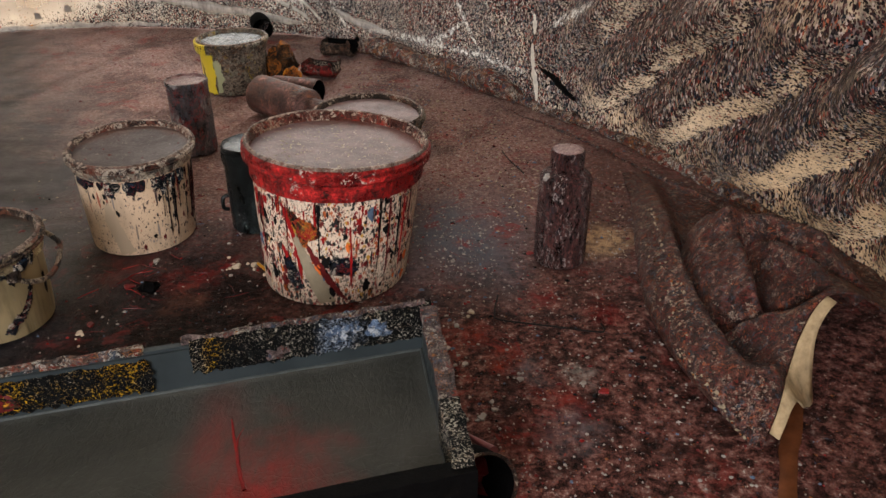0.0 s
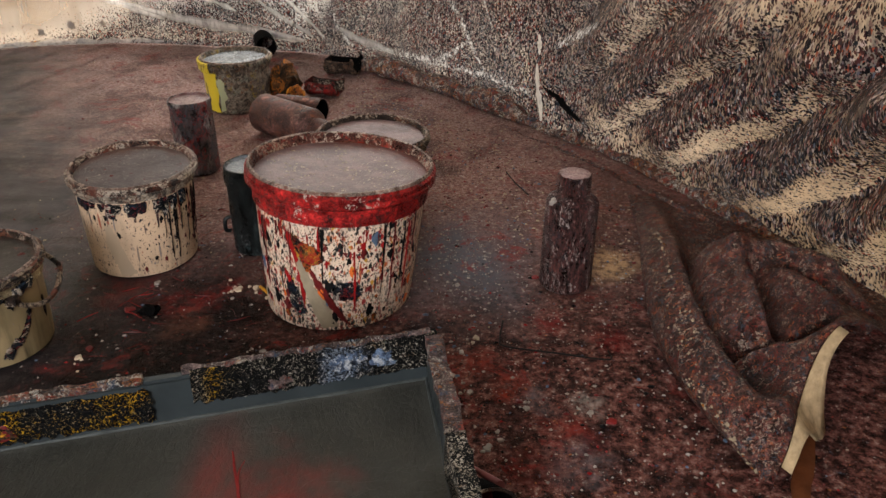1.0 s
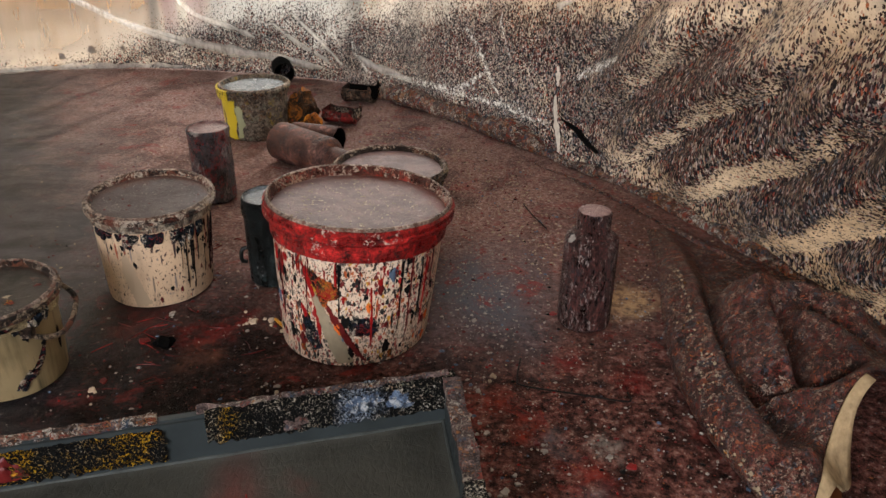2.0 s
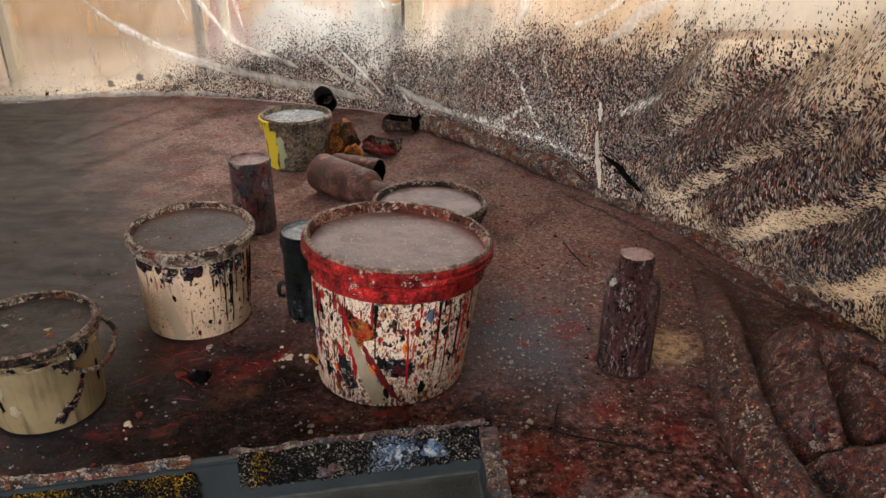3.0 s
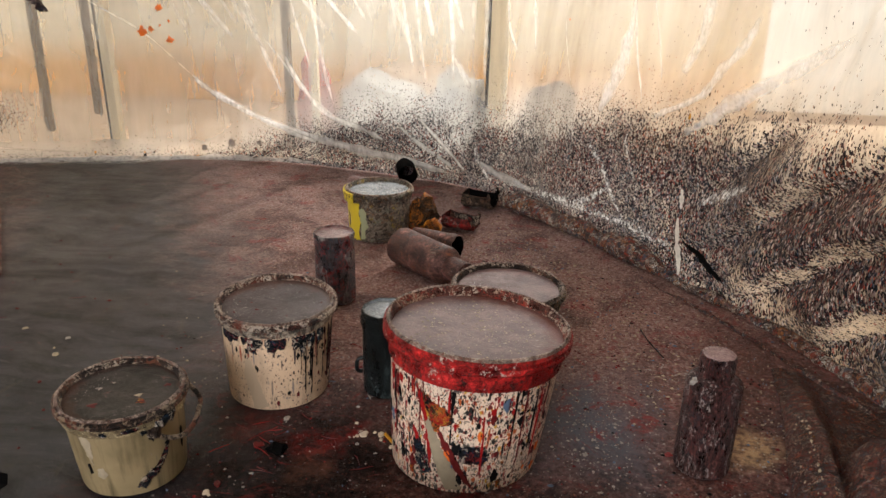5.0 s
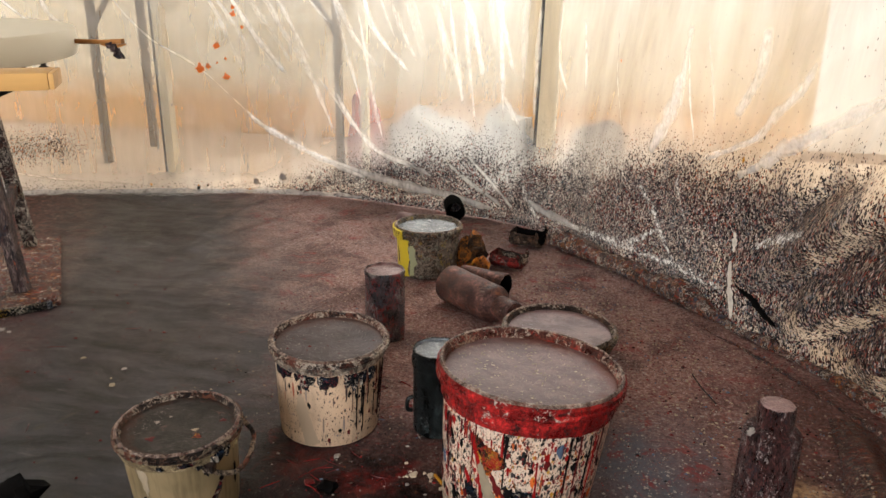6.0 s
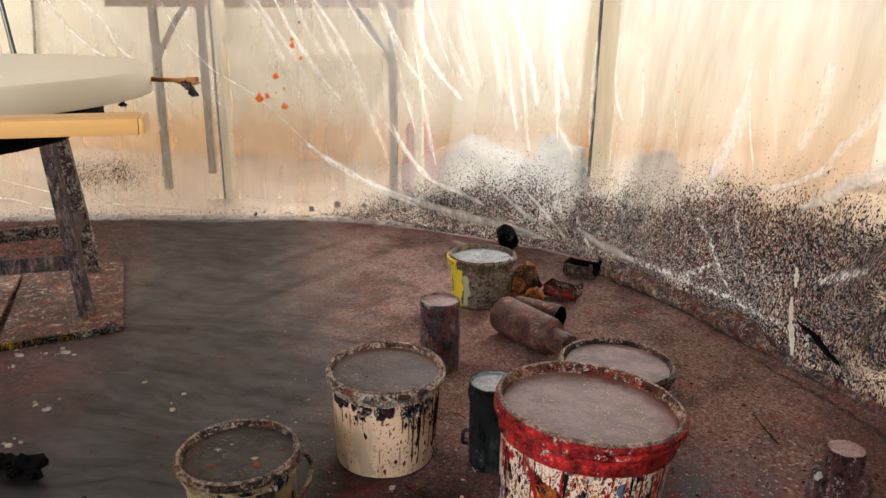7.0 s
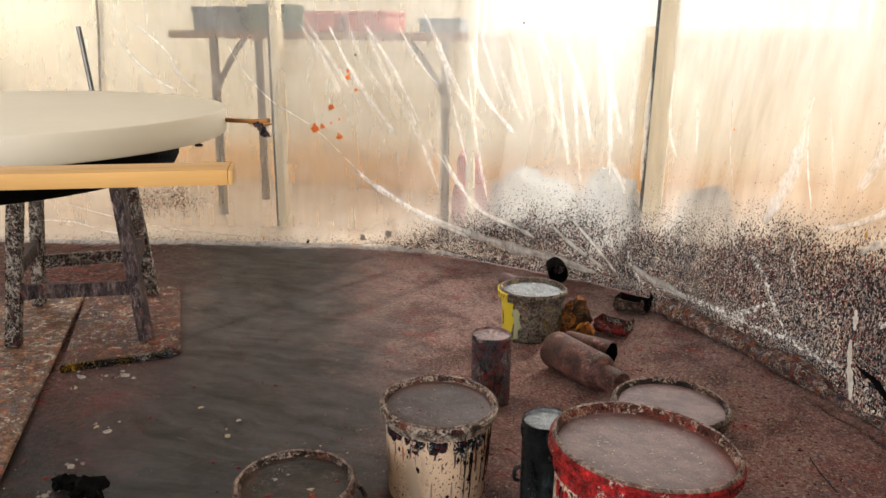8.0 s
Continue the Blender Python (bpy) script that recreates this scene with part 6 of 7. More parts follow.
tagged(rag2, "black crumpled paint-soaked rag on the floor", "rag")
curl = mesh_object("paint_chip", lump((0.030, 0.012, 0.022), 0.7, 6.0, 3), M["board"])
curl.matrix_world = pose(-1.535, 1.815, 0, 0, 0, 60)
tagged(curl, "curled dark flake of paint at the corner of a board", "paint lump")
for cx, cy, s in ((-1.297, 1.166, 0.022), (-1.232, 1.160, 0.030)):
    clod = mesh_object("paint_chip", lump((s, s * 0.8, s * 0.9), 0.9, 40 * s, 3), M["dull_black"])
    clod.matrix_world = pose(cx, cy, 0)
    tagged(clod, "black shiny lump of dried paint on the floor", "paint lump")
chip = mesh_object("paint_chip", lump((0.015, 0.013, 0.014), 0.6, 5.0, 2), M["dull_black"])
chip.matrix_world = pose(-0.515, 1.205, 0)
tagged(chip, "small black lump of dried paint on the floor", "paint lump")


# ---- tray ----
H, TH, FILL = 0.163, 0.017, 0.098
tray = empty("mixing_tray", pose(-0.30, 0.66, 0), "grey rectangular mixing tray with a paint-crusted rim", "tray")
BR, BL, FL, FR = (Vector(p) - Vector((-0.30, 0.66)) for p in ((-0.016, 0.903), (-0.640, 0.745), (-0.596, 0.434), (0.028, 0.592)))


def crusty(bm, amount, seed):
    bmesh.ops.subdivide_edges(bm, edges=bm.edges, cuts=2, use_grid_fill=True)
    for v in bm.verts:
        d = Vector((noise.noise(v.co * 45 + Vector((seed, 0, 0))), noise.noise(v.co * 45 + Vector((0, seed, 0))), noise.noise(v.co * 45 + Vector((0, 0, seed)))))
        v.co += d * amount
    return bm


def tray_wall(a, b, m0=0.0, m1=0.0):
    """A wall of the tray between two corners, its thickness to the left of the way from a to b."""
    d = (b - a).normalized()
    s = Vector((-d.y, d.x))
    bm = bmesh.new()
    foot = [a + d * m0, b - d * m1, b - d * m1 + s * TH, a + d * m0 + s * TH]
    low = [bm.verts.new((p.x, p.y, 0.001)) for p in foot]
    top = [bm.verts.new((p.x, p.y, H)) for p in foot]
    bm.faces.new(low[::-1])
    bm.faces.new(top)
    for i in range(4):
        bm.faces.new((low[i], low[(i + 1) % 4], top[(i + 1) % 4], top[i]))
    bmesh.ops.bevel(bm, geom=list(bm.edges), offset=0.004, segments=2, affect="EDGES")
    bmesh.ops.recalc_face_normals(bm, faces=bm.faces)
    return bm


part("side_wall", tray_wall(BR, BL), M["tray_shell"], tray)
part("side_wall", tray_wall(BL, FL, TH + 0.001, TH + 0.001), M["tray_shell"], tray)
part("side_wall", tray_wall(FL, FR), M["tray_shell"], tray)
part("side_wall", tray_wall(FR, BR, TH + 0.001, TH + 0.001), M["tray_shell"], tray)


def in_tray(u, v):
    """A place in the tray's plan: u from left to right, v from front to back, 0 to 1."""
    return (FL.lerp(FR, u)).lerp(BL.lerp(BR, u), v)


def tray_surface(z, gap, nu, nv, relief):
    bm = bmesh.new()
    rows = []
    for j in range(nv + 1):
        row = []
        for i in range(nu + 1):
            p = in_tray(gap + (1 - 2 * gap) * i / nu, gap * 1.7 + (1 - 3.4 * gap) * j / nv)
            row.append(bm.verts.new((p.x, p.y, z + relief(p.x, p.y, i / nu, j / nv))))
        rows.append(row)
    for a, b in zip(rows, rows[1:]):
        for i in range(nu):
            bm.faces.new((a[i], a[i + 1], b[i + 1], b[i]))
    return bm


def fill_relief(x, y, u, v):
    edge = min(u * 2.0, (1 - u) * 2.0, v, 1 - v)
    return 0.0012 * noise.noise((x * 14, y * 14, 0)) + 0.005 * math.exp(-edge / 0.016)


part("paint_fill", tray_surface(FILL, 0.027, 90, 50, fill_relief), M["tray"], tray, "grey dried paint with a red stain")
for a, b in ((in_tray(0.03, 0.947), in_tray(0.97, 0.947)), (in_tray(0.971, 0.06), in_tray(0.971, 0.945))):
    seam = [a.lerp(b, k / 24) for k in range(25)]
    part("paint_edge", tube([(p.x, p.y, FILL + 0.003 + 0.0012 * noise.noise((p.x * 30, p.y * 30, 2))) for p in seam], [0.0026 + 0.0012 * noise.noise((p.x * 22, p.y * 22, 7)) for p in seam], 8), M["tray_seam"], tray, "pale ridge where the paint meets the wall")
part("tray_floor", tray_surface(0.006, 0.03, 2, 2, lambda *a: 0.0), M["tray_shell"], tray)


def crust_strip(u0, u1, z0, z1, depth, seed, n=90, m=14):
    """A ragged crust of paint over the rim and down the inner face of the back wall."""
    bm = bmesh.new()
    d = (BL - BR).normalized()
    s = Vector((-d.y, d.x))
    rows = []
    for j in range(m + 1):
        f = j / m
        row = []
        for i in range(n + 1):
            g = i / n
            o = BL.lerp(BR, u0 + (u1 - u0) * g)
            end = z0 + 0.006 * noise.noise((g * 30, seed, 0)) + 0.003 * noise.noise((g * 90, seed, 2))
            q = Vector((g * 60 * (u1 - u0), f * 9, seed))
            k = depth * (0.5 + noise.noise(q) + 0.6 * noise.noise(q * 2.7))
            rag = 0.004 * noise.noise((f * 8, seed, g > 0.5)) * (1 if i in (0, n) else 0)
            if f < 0.35:
                at = o + s * (TH * f / 0.35)
                row.append(bm.verts.new((at.x + rag, at.y, z1 + 0.002 + k)))
            else:
                at = o + s * (TH + 0.002 + k)
                row.append(bm.verts.new((at.x + rag, at.y, z1 + 0.002 + (end - z1) * (f - 0.35) / 0.65)))
        rows.append(row)
    for a, b in zip(rows, rows[1:]):
        for i in range(n):
            bm.faces.new((a[i], b[i], b[i + 1], a[i + 1]))
    bmesh.ops.recalc_face_normals(bm, faces=bm.faces)
    return bm


part("rim_crust", crust_strip(0.515, 0.995, 0.122, H, 0.005, 1.0), M["tray_crust"], tray, "black and speckled paint crust")
part("rim_crust", crust_strip(0.005, 0.440, 0.108, H - 0.012, 0.005, 5.0), M["tray_crust"], tray, "black paint crust with ochre splashes")


def rail_crust(a, b, f0, f1, z0, z1, mat, seed, out=0.003, rough=0.004):
    """Crust over a stretch of a wall's top and sides."""
    d = (b - a).normalized()
    s = Vector((-d.y, d.x))
    mid = a.lerp(b, (f0 + f1) / 2) + s * (TH / 2)
    bm = box(((b - a).length * (f1 - f0), TH + 2 * out, z1 - z0), (0, 0, (z0 + z1) / 2), 0.002)
    bmesh.ops.subdivide_edges(bm, edges=[e for e in bm.edges if e.calc_length() > 0.08], cuts=12)
    bm = crusty(bm, rough, seed)
    bmesh.ops.transform(bm, matrix=Matrix.Translation((mid.x, mid.y, 0)) @ pose(0, 0, 0, 0, 0, math.degrees(math.atan2(d.y, d.x))), verts=bm.verts)
    part("rim_crust", bm, M[mat], tray)


rail_crust(FR, BR, 0.36, 0.94, H - 0.006, H + 0.005, "tray_crust_pale", 3.0)
rail_crust(FR, BR, 0.02, 0.36, H - 0.07, H + 0.004, "tray_crust", 7.0)
# black cover over the front wall stands in for its shaded face
rail_crust(FL, FR, 0.30, 1.004, H - 0.12, H + 0.002, "dull_black", 9.0, 0.002, 0.0012)
rail_crust(BR, BL, 0.02, 0.5, H - 0.002, H + 0.010, "tray_crust_pale", 12.0, -0.006)
rail_crust(BR, BL, 0.57, 0.99, H - 0.004, H + 0.006, "cloth_roll", 14.0, -0.003)
for i, (u, z, r, m) in enumerate(((0.80, 0.148, 0.012, "smear_blue"), (0.825, 0.155, 0.010, "smear_blue"), (0.88, 0.146, 0.013, "smear_blue"), (0.67, 0.134, 0.008, "tray_crust_pale"), (0.69, 0.139, 0.006, "tray_crust_pale"), (0.16, 0.128, 0.016, "paint_maroon"), (0.145, 0.132, 0.012, "paint_maroon"), (0.185, 0.126, 0.009, "smear_yellow"))):
    bm = lump((r, 0.004, r * 1.5), 1.1, 2.2 * i, 3)
    o = BL.lerp(BR, u)
    d = (BL - BR).normalized()
    s = Vector((-d.y, d.x))
    bmesh.ops.transform(bm, matrix=Matrix.Translation((o.x + s.x * (TH + 0.004), o.y + s.y * (TH + 0.004), z - r * 0.7)) @ pose(0, 0, 0, 0, 0, 14), verts=bm.verts)
    part("paint_clot", bm, M[m], tray)


def streak(points, rad):
    bm = tube(spline([(x + 0.30, y - 0.66, FILL + 0.001) for x, y in points], 8), [rad * (0.4 + 0.6 * k / (8 * len(points) - 8)) for k in range(8 * len(points) - 7)], 6)
    for v in bm.verts:
        v.co.z = FILL + (v.co.z - FILL) * 0.6
    part("paint_streak", bm, M["streak_red"], tray, "thin red streak of paint")


streak([(-0.258, 0.750), (-0.254, 0.738), (-0.249, 0.720), (-0.240, 0.695), (-0.232, 0.668), (-0.219, 0.636)], 0.0026)
streak([(-0.240, 0.735), (-0.243, 0.718), (-0.241, 0.700)], 0.0012)


# ---- floor cloth, folded over ----
def off_line(p, line):
    """The distance in plan from p to a line of points."""
    best = 9.0
    for a, b in zip(line, line[1:]):
        a, b = Vector(a), Vector(b)
        d = b - a
        f = min(1.0, max(0.0, (p - a).dot(d) / d.length_squared))
        best = min(best, (p - a - d * f).length)
    return best


RIDGES = [([(0.467, 1.271), (0.493, 1.197), (0.478, 1.10), (0.470, 1.02)], 0.026, 0.024), ([(0.48, 1.217), (0.554, 1.235), (0.626, 1.172)], 0.024, 0.022), ([(0.506, 1.19), (0.503, 1.12), (0.488, 1.03)], -0.062, 0.016),
          ([(0.43, 1.012), (0.511, 0.998), (0.55, 1.01)], -0.045, 0.013), ([(0.54, 1.14), (0.57, 1.06), (0.56, 1.01)], 0.020, 0.022), ([(0.56, 1.17), (0.60, 1.10), (0.64, 1.06)], -0.045, 0.014),
          ([(0.41, 1.26), (0.40, 1.12), (0.40, 0.98), (0.41, 0.88)], -0.030, 0.020), ([(0.47, 0.97), (0.45, 0.90), (0.425, 0.83)], 0.012, 0.022)]


def cloth_sheet():
    """A stiff flap of floor cloth: a rolled fold along one side, a crumpled bulge, and a lip that stands off the floor."""
    left = spline([(0.405, 1.66, 0), (0.385, 1.45, 0), (0.355, 1.27, 0), (0.334, 1.12, 0), (0.334, 1.03, 0), (0.345, 0.94, 0), (0.372, 0.845, 0), (0.400, 0.790, 0)], 14)
    right = spline([(0.43, 1.665, 0), (0.60, 1.53, 0), (0.735, 1.32, 0), (0.745, 1.13, 0), (0.665, 1.010, 0), (0.522, 0.948, 0), (0.450, 0.850, 0), (0.408, 0.782, 0)], 14)
    n, m = len(left) - 1, 84
    bm = bmesh.new()
    rows = []
    for j in range(n + 1):
        a, b = left[j], right[j]
        f = j / n
        width = (b - a).length
        ends = min(1.0, (1 - f) * 6 + 0.05) * min(1.0, f * 3.4)
        row = []
        for i in range(m + 1):
            u = (i / m) ** 1.25
            p = a.lerp(b, u)
            d = u * width
            flat = Vector((p.x, p.y))
            # rolled fold: round, overhanging its foot
            roll = math.sqrt(max(0.0, 1 - ((d - 0.036) / 0.036) ** 2)) * 0.082 if d < 0.036 else 0.082 * math.exp(-((d - 0.036) / 0.042) ** 2)
            r = math.hypot((p.x - 0.53) / 0.150, (p.y - 1.13) / 0.190)
            body = 0.082 / (1 + math.exp((r - 0.95) * 9)) + 0.010
            lip = 0.062 * math.exp(-((u - 1.0) / 0.30) ** 2) * math.exp(-((f - 0.70) / 0.17) ** 2)
            z = max(roll, body * min(1.0, d / 0.05)) + 0.25 * min(roll, body) + lip
            for line, high, wide in RIDGES:
                z += high * math.exp(-(off_line(flat, line) / wide) ** 2) * min(1.0, d / 0.05)
            z += (0.006 * noise.noise((p.x * 22, p.y * 22, 1)) + 0.003 * noise.noise((p.x * 60, p.y * 60, 2))) * min(1.0, d / 0.03)
            p.z = max(0.003, z * ends)
            if d < 0.036:
                p.x += (0.012 - 0.026 * math.sin(math.pi * min(1.0, roll / 0.082))) * ends
            else:
                p.x += 0.012 * ends * max(0.0, 1 - (d - 0.036) / 0.05)
            if i == 0:
                p.z = 0.002
                p.x += 0.022 * ends
            row.append(bm.verts.new(p))
        rows.append(row)
    for a, b in zip(rows, rows[1:]):
        for i in range(m):
            bm.faces.new((a[i], b[i], b[i + 1], a[i + 1]))
    bmesh.ops.recalc_face_normals(bm, faces=bm.faces)
    edge = [r[-1].co.copy() for r in rows]
    fold = [v.co.copy() for r in rows[18:-4] for v in r[5:11]]
    return bm, edge, fold


bm, edge_line, FOLD = cloth_sheet()
cloth = mesh_object("drop_cloth", bm, M["cloth"])
cloth.data.shade_smooth()
mod = cloth.modifiers.new("thickness", "SOLIDIFY")
mod.thickness, mod.offset = 0.004, -0.6
tagged(cloth, "stiff folded flap of paint-crusted floor cloth", "drop cloth")


def flakes(count, mat, seed, label):
    """Chips of dried paint along the rolled fold of the cloth, joined into one part."""
    rnd = random.Random(seed)
    verts, faces = [], []
    for _ in range(count):
        c = rnd.choice(FOLD) + Vector((0, rnd.gauss(0, 0.006), 0.0))
        r = 0.0008 + 0.0026 * rnd.random() ** 2
        base = len(verts)
        for k in range(5):
            a = k * 1.2566 + rnd.random()
            verts.append(tuple(c + Vector((r * 0.5 * math.cos(a), r * 1.5 * math.cos(a), r * math.sin(a)))))
        verts.append(tuple(c + Vector((-0.0025, 0, 0.001))))
        verts.append(tuple(c + Vector((0.008, 0, -0.002))))
        faces += [(base + k, base + (k + 1) % 5, base + 5) for k in range(5)] + [(base + (k + 1) % 5, base + k, base + 6) for k in range(5)]
    me = bpy.data.meshes.new("flakes")
    me.from_pydata(verts, [], faces)
    me.materials.append(M[mat])
    ob = new("paint_fleck", me)
    ob.parent = cloth
    tagged(ob, label, kind="stuff")


flakes(150, "paint_tan", 61, "pale chips of paint along the fold")
flakes(50, "smear_yellow", 62, "ochre chips of paint along the fold")
lo = int(len(edge_line) * 0.69)
bm = bmesh.new()
pair = []
edge_line = edge_line[lo:-3]
for i, p in enumerate(edge_line):
    g = i / len(edge_line)
    w = (0.006 + 0.058 * math.exp(-((g - 0.44) / 0.20) ** 2)) * (0.85 + 0.3 * noise.noise((g * 9, 0, 3)))
    drop = min(w, p.z - 0.002)
    pair.append([bm.verts.new(p + Vector((0.001 + (0.008 + 0.55 * drop) * k, -0.001 - 0.008 * k, 0.001 - drop * k))) for k in (0.0, 0.35, 0.7, 1.0)])
for a, b in zip(pair, pair[1:]):
    for k in range(3):
        bm.faces.new((a[k], a[k + 1], b[k + 1], b[k]))
bmesh.ops.recalc_face_normals(bm, faces=bm.faces)
under = part("underside", bm, M["cloth_edge"], cloth, "raw cream underside of the cloth at its turned edge")
mod = under.modifiers.new("thickness", "SOLIDIFY")
mod.thickness = 0.003
strip = grid_plane(-0.5, 0.5, -0.5, 0.5, 20, 4, lambda x, y: 0.0)
for v in strip.verts:
    t = v.co.x + 0.5
    v.co = Vector((0.378 + 0.150 * t ** 1.2 + v.co.y * (0.020 + 0.016 * t) * (1 - t ** 4) + 0.004 * noise.noise((t * 9, v.co.y, 0)), 0.60 + 0.36 * t, 0.0015 + 0.002 * (1 - 4 * v.co.y ** 2)))
bare = part("bare_strip", strip, plain_material("bare_orange_board", (0.14, 0.042, 0.014), 0.5, 0, 0.5, 30.0), floor, "bare orange-brown strip of floor beside the cloth")


# ---- stool on its boards ----
def board(name, corners, thick, mat, label):
    """A floor board from its four corners in plan."""
    bm = bmesh.new()
    low = [bm.verts.new((x, y, 0.001)) for x, y in corners]
    top = [bm.verts.new((x, y, thick)) for x, y in corners]
    bm.faces.new(low[::-1])
    bm.faces.new(top)
    for i in range(4):
        bm.faces.new((low[i], low[(i + 1) % 4], top[(i + 1) % 4], top[i]))
    bmesh.ops.bevel(bm, geom=list(bm.edges), offset=0.003, segments=2, affect="EDGES")
    bmesh.ops.recalc_face_normals(bm, faces=bm.faces)
    return tagged(mesh_object(name, bm, M[mat]), label, "board", "floor boards")


board("floor_board", [(-1.735, 1.622), (-1.502, 1.828), (-1.885, 2.350), (-2.105, 2.130)], 0.013, "board", "thin red-brown board with a blackened edge under the stool")
board("floor_board", [(-1.420, 1.120), (-2.112, 2.125), (-2.46, 1.90), (-1.78, 0.87)], 0.011, "tan_board", "tan spattered board lying beside the stool")
edge = crusty(box((0.29, 0.015, 0.020), (0, 0, 0.010), 0.002), 0.004, 4.0)
edge_crust = mesh_object("paint_crust", edge, M["tray_crust"])
edge_crust.matrix_world = pose(-1.622, 1.714, 0, 0, 0, 41.5)
tagged(edge_crust, "black paint crust along the edge of a board", "paint crust")

stool = empty("stool", pose(-1.93, 1.95, 0.013), "weathered paint-spattered wooden stool on floor boards", "stool")
FEET = [(0.277, -0.077), (0.025, 0.28), (-0.251, 0.054), (-0.041, -0.254)]
TOPS = [(x * 0.66, y * 0.66) for x, y in FEET]
SEAT = 0.60
for (fx, fy), (tx, ty) in zip(FEET, TOPS):
    a, b = Vector((fx, fy, 0)), Vector((tx, ty, SEAT - 0.01))
    d = (b - a)
    bm = box((0.040, 0.034, d.length), (0, 0, d.length / 2), 0.004)
    bmesh.ops.subdivide_edges(bm, edges=[e for e in bm.edges if e.calc_length() > 0.3], cuts=10)
    bmesh.ops.transform(bm, matrix=Matrix.Translation(a) @ d.to_track_quat("Z", "Y").to_matrix().to_4x4() @ pose(0, 0, 0, 0, 0, 35), verts=bm.verts)
    part("leg", bm, M["grey_wood" if fx > 0.1 else "speckled_wood"], stool)


def leg_at(k, z):
    f = z / SEAT
    return Vector((FEET[k][0] + (TOPS[k][0] - FEET[k][0]) * f, FEET[k][1] + (TOPS[k][1] - FEET[k][1]) * f, z))


for i, j, z in ((0, 3, 0.155), (1, 2, 0.150), (0, 1, 0.20), (3, 2, 0.21), (0, 3, 0.54), (1, 2, 0.54), (0, 1, 0.54), (3, 2, 0.54)):
    a, b = leg_at(i, z), leg_at(j, z)
    d = b - a
    bm = box((0.020, d.length - 0.02, 0.042), (0, 0, 0), 0.003)
    bmesh.ops.transform(bm, matrix=Matrix.Translation((a + b) / 2) @ pose(0, 0, 0, 0, 0, math.degrees(math.atan2(d.y, d.x)) - 90), verts=bm.verts)
    part("rail", bm, M["speckled_wood" if (i, j) == (1, 2) else "grey_wood"], stool)
part("seat", lathe([(0, SEAT - 0.01), (0.205, SEAT - 0.01), (0.212, SEAT - 0.004), (0.212, SEAT + 0.012), (0.205, SEAT + 0.018), (0, SEAT + 0.018)], 48), M["grey_wood"], stool)


# ---- modelling stand with the round white board ----
CX, CY = -1.10, 0.872
stand = empty("modelling_stand", pose(CX, CY, 0), "black turntable stand on a steel column", "stand")
part("turntable", lathe([(0, 0.700), (0.255, 0.700), (0.285, 0.712), (0.290, 0.722), (0.290, 0.742), (0.284, 0.750), (0, 0.752)], 72), M["dull_black"], stand, "black round turntable top")
part("column", lathe([(0, 0.03), (0.022, 0.03), (0.022, 0.66), (0.05, 0.69), (0.05, 0.702), (0, 0.702)], 24), M["metal"], stand).matrix_local = pose(-0.16, -0.02, 0)
for k in range(3):
    a = math.pi / 2 + 0.6 + 2 * math.pi * k / 3
    part("foot", tube([(-0.16, -0.02, 0.09), (-0.16 + 0.10 * math.cos(a), -0.02 + 0.10 * math.sin(a), 0.05), (-0.16 + 0.22 * math.cos(a), -0.02 + 0.22 * math.sin(a), 0.012)], 0.012, 10), M["metal"], stand)
part("rod", tube([(-0.13, 0.425, 0.725), (-0.145, 0.428, 0.781), (-0.162, 0.428, 0.900)], 0.0045, 8), M["metal"], stand, "thin dark steel rod")
part("rod_arm", tube([(-0.10, 0.20, 0.727), (-0.130, 0.43, 0.727)], 0.006, 8), M["metal"], stand)

disc = mesh_object("round_board", lathe([(0, 0.0), (0.340, 0.0), (0.3445, 0.001), (0.346, 0.004), (0.346, 0.0315), (0.3445, 0.035), (0.340, 0.0362), (0.2, 0.0365), (0, 0.0365)], 128), M["white_board"])
disc.matrix_world = pose(CX + 0.012, CY + 0.008, 0.754)
tagged(disc, "large round white primed board lying on the turntable", "board")
screw = empty("clamp_screw", pose(-0.775, 0.965, 0.753), "small dark screw under the white board", "screw")
part("shank", lathe([(0, -0.006), (0.003, -0.006), (0.003, 0.0), (0, 0.0)], 12), M["metal"], screw)
part("head", lathe([(0, -0.009), (0.005, -0.0085), (0.006, -0.006), (0.003, -0.005), (0, -0.005)], 14), M["metal"], screw)
twig = empty("split_lath", pose(-0.755, 1.035, 0.772), "split orange-brown lath sticking out from under the board", "lath")
part("lath", crusty(box((0.085, 0.010, 0.0055), (0.000, 0.01, 0), 0.0015), 0.003, 2.0), M["lath_wood"], twig)
part("splinter", tube([(0.012, 0.006, -0.002), (0.026, 0.004, -0.005), (0.040, 0.006, -0.004), (0.048, 0.008, -0.002)], [0.002, 0.0025, 0.002, 0.001], 6), M["lath_wood"], twig)
for k, (x, z, r) in enumerate(((0.026, -0.008, 0.0040), (0.032, -0.012, 0.0050), (0.037, -0.017, 0.0045), (0.041, -0.021, 0.0040), (0.034, -0.019, 0.003))):
    bm = lump((r, r, r * 1.8), 0.9, 3.0 * k, 2)
    bmesh.ops.transform(bm, matrix=Matrix.Translation((x, 0.004, z)), verts=bm.verts)
    part("paint_clot", bm, M["grey_wood"], twig)

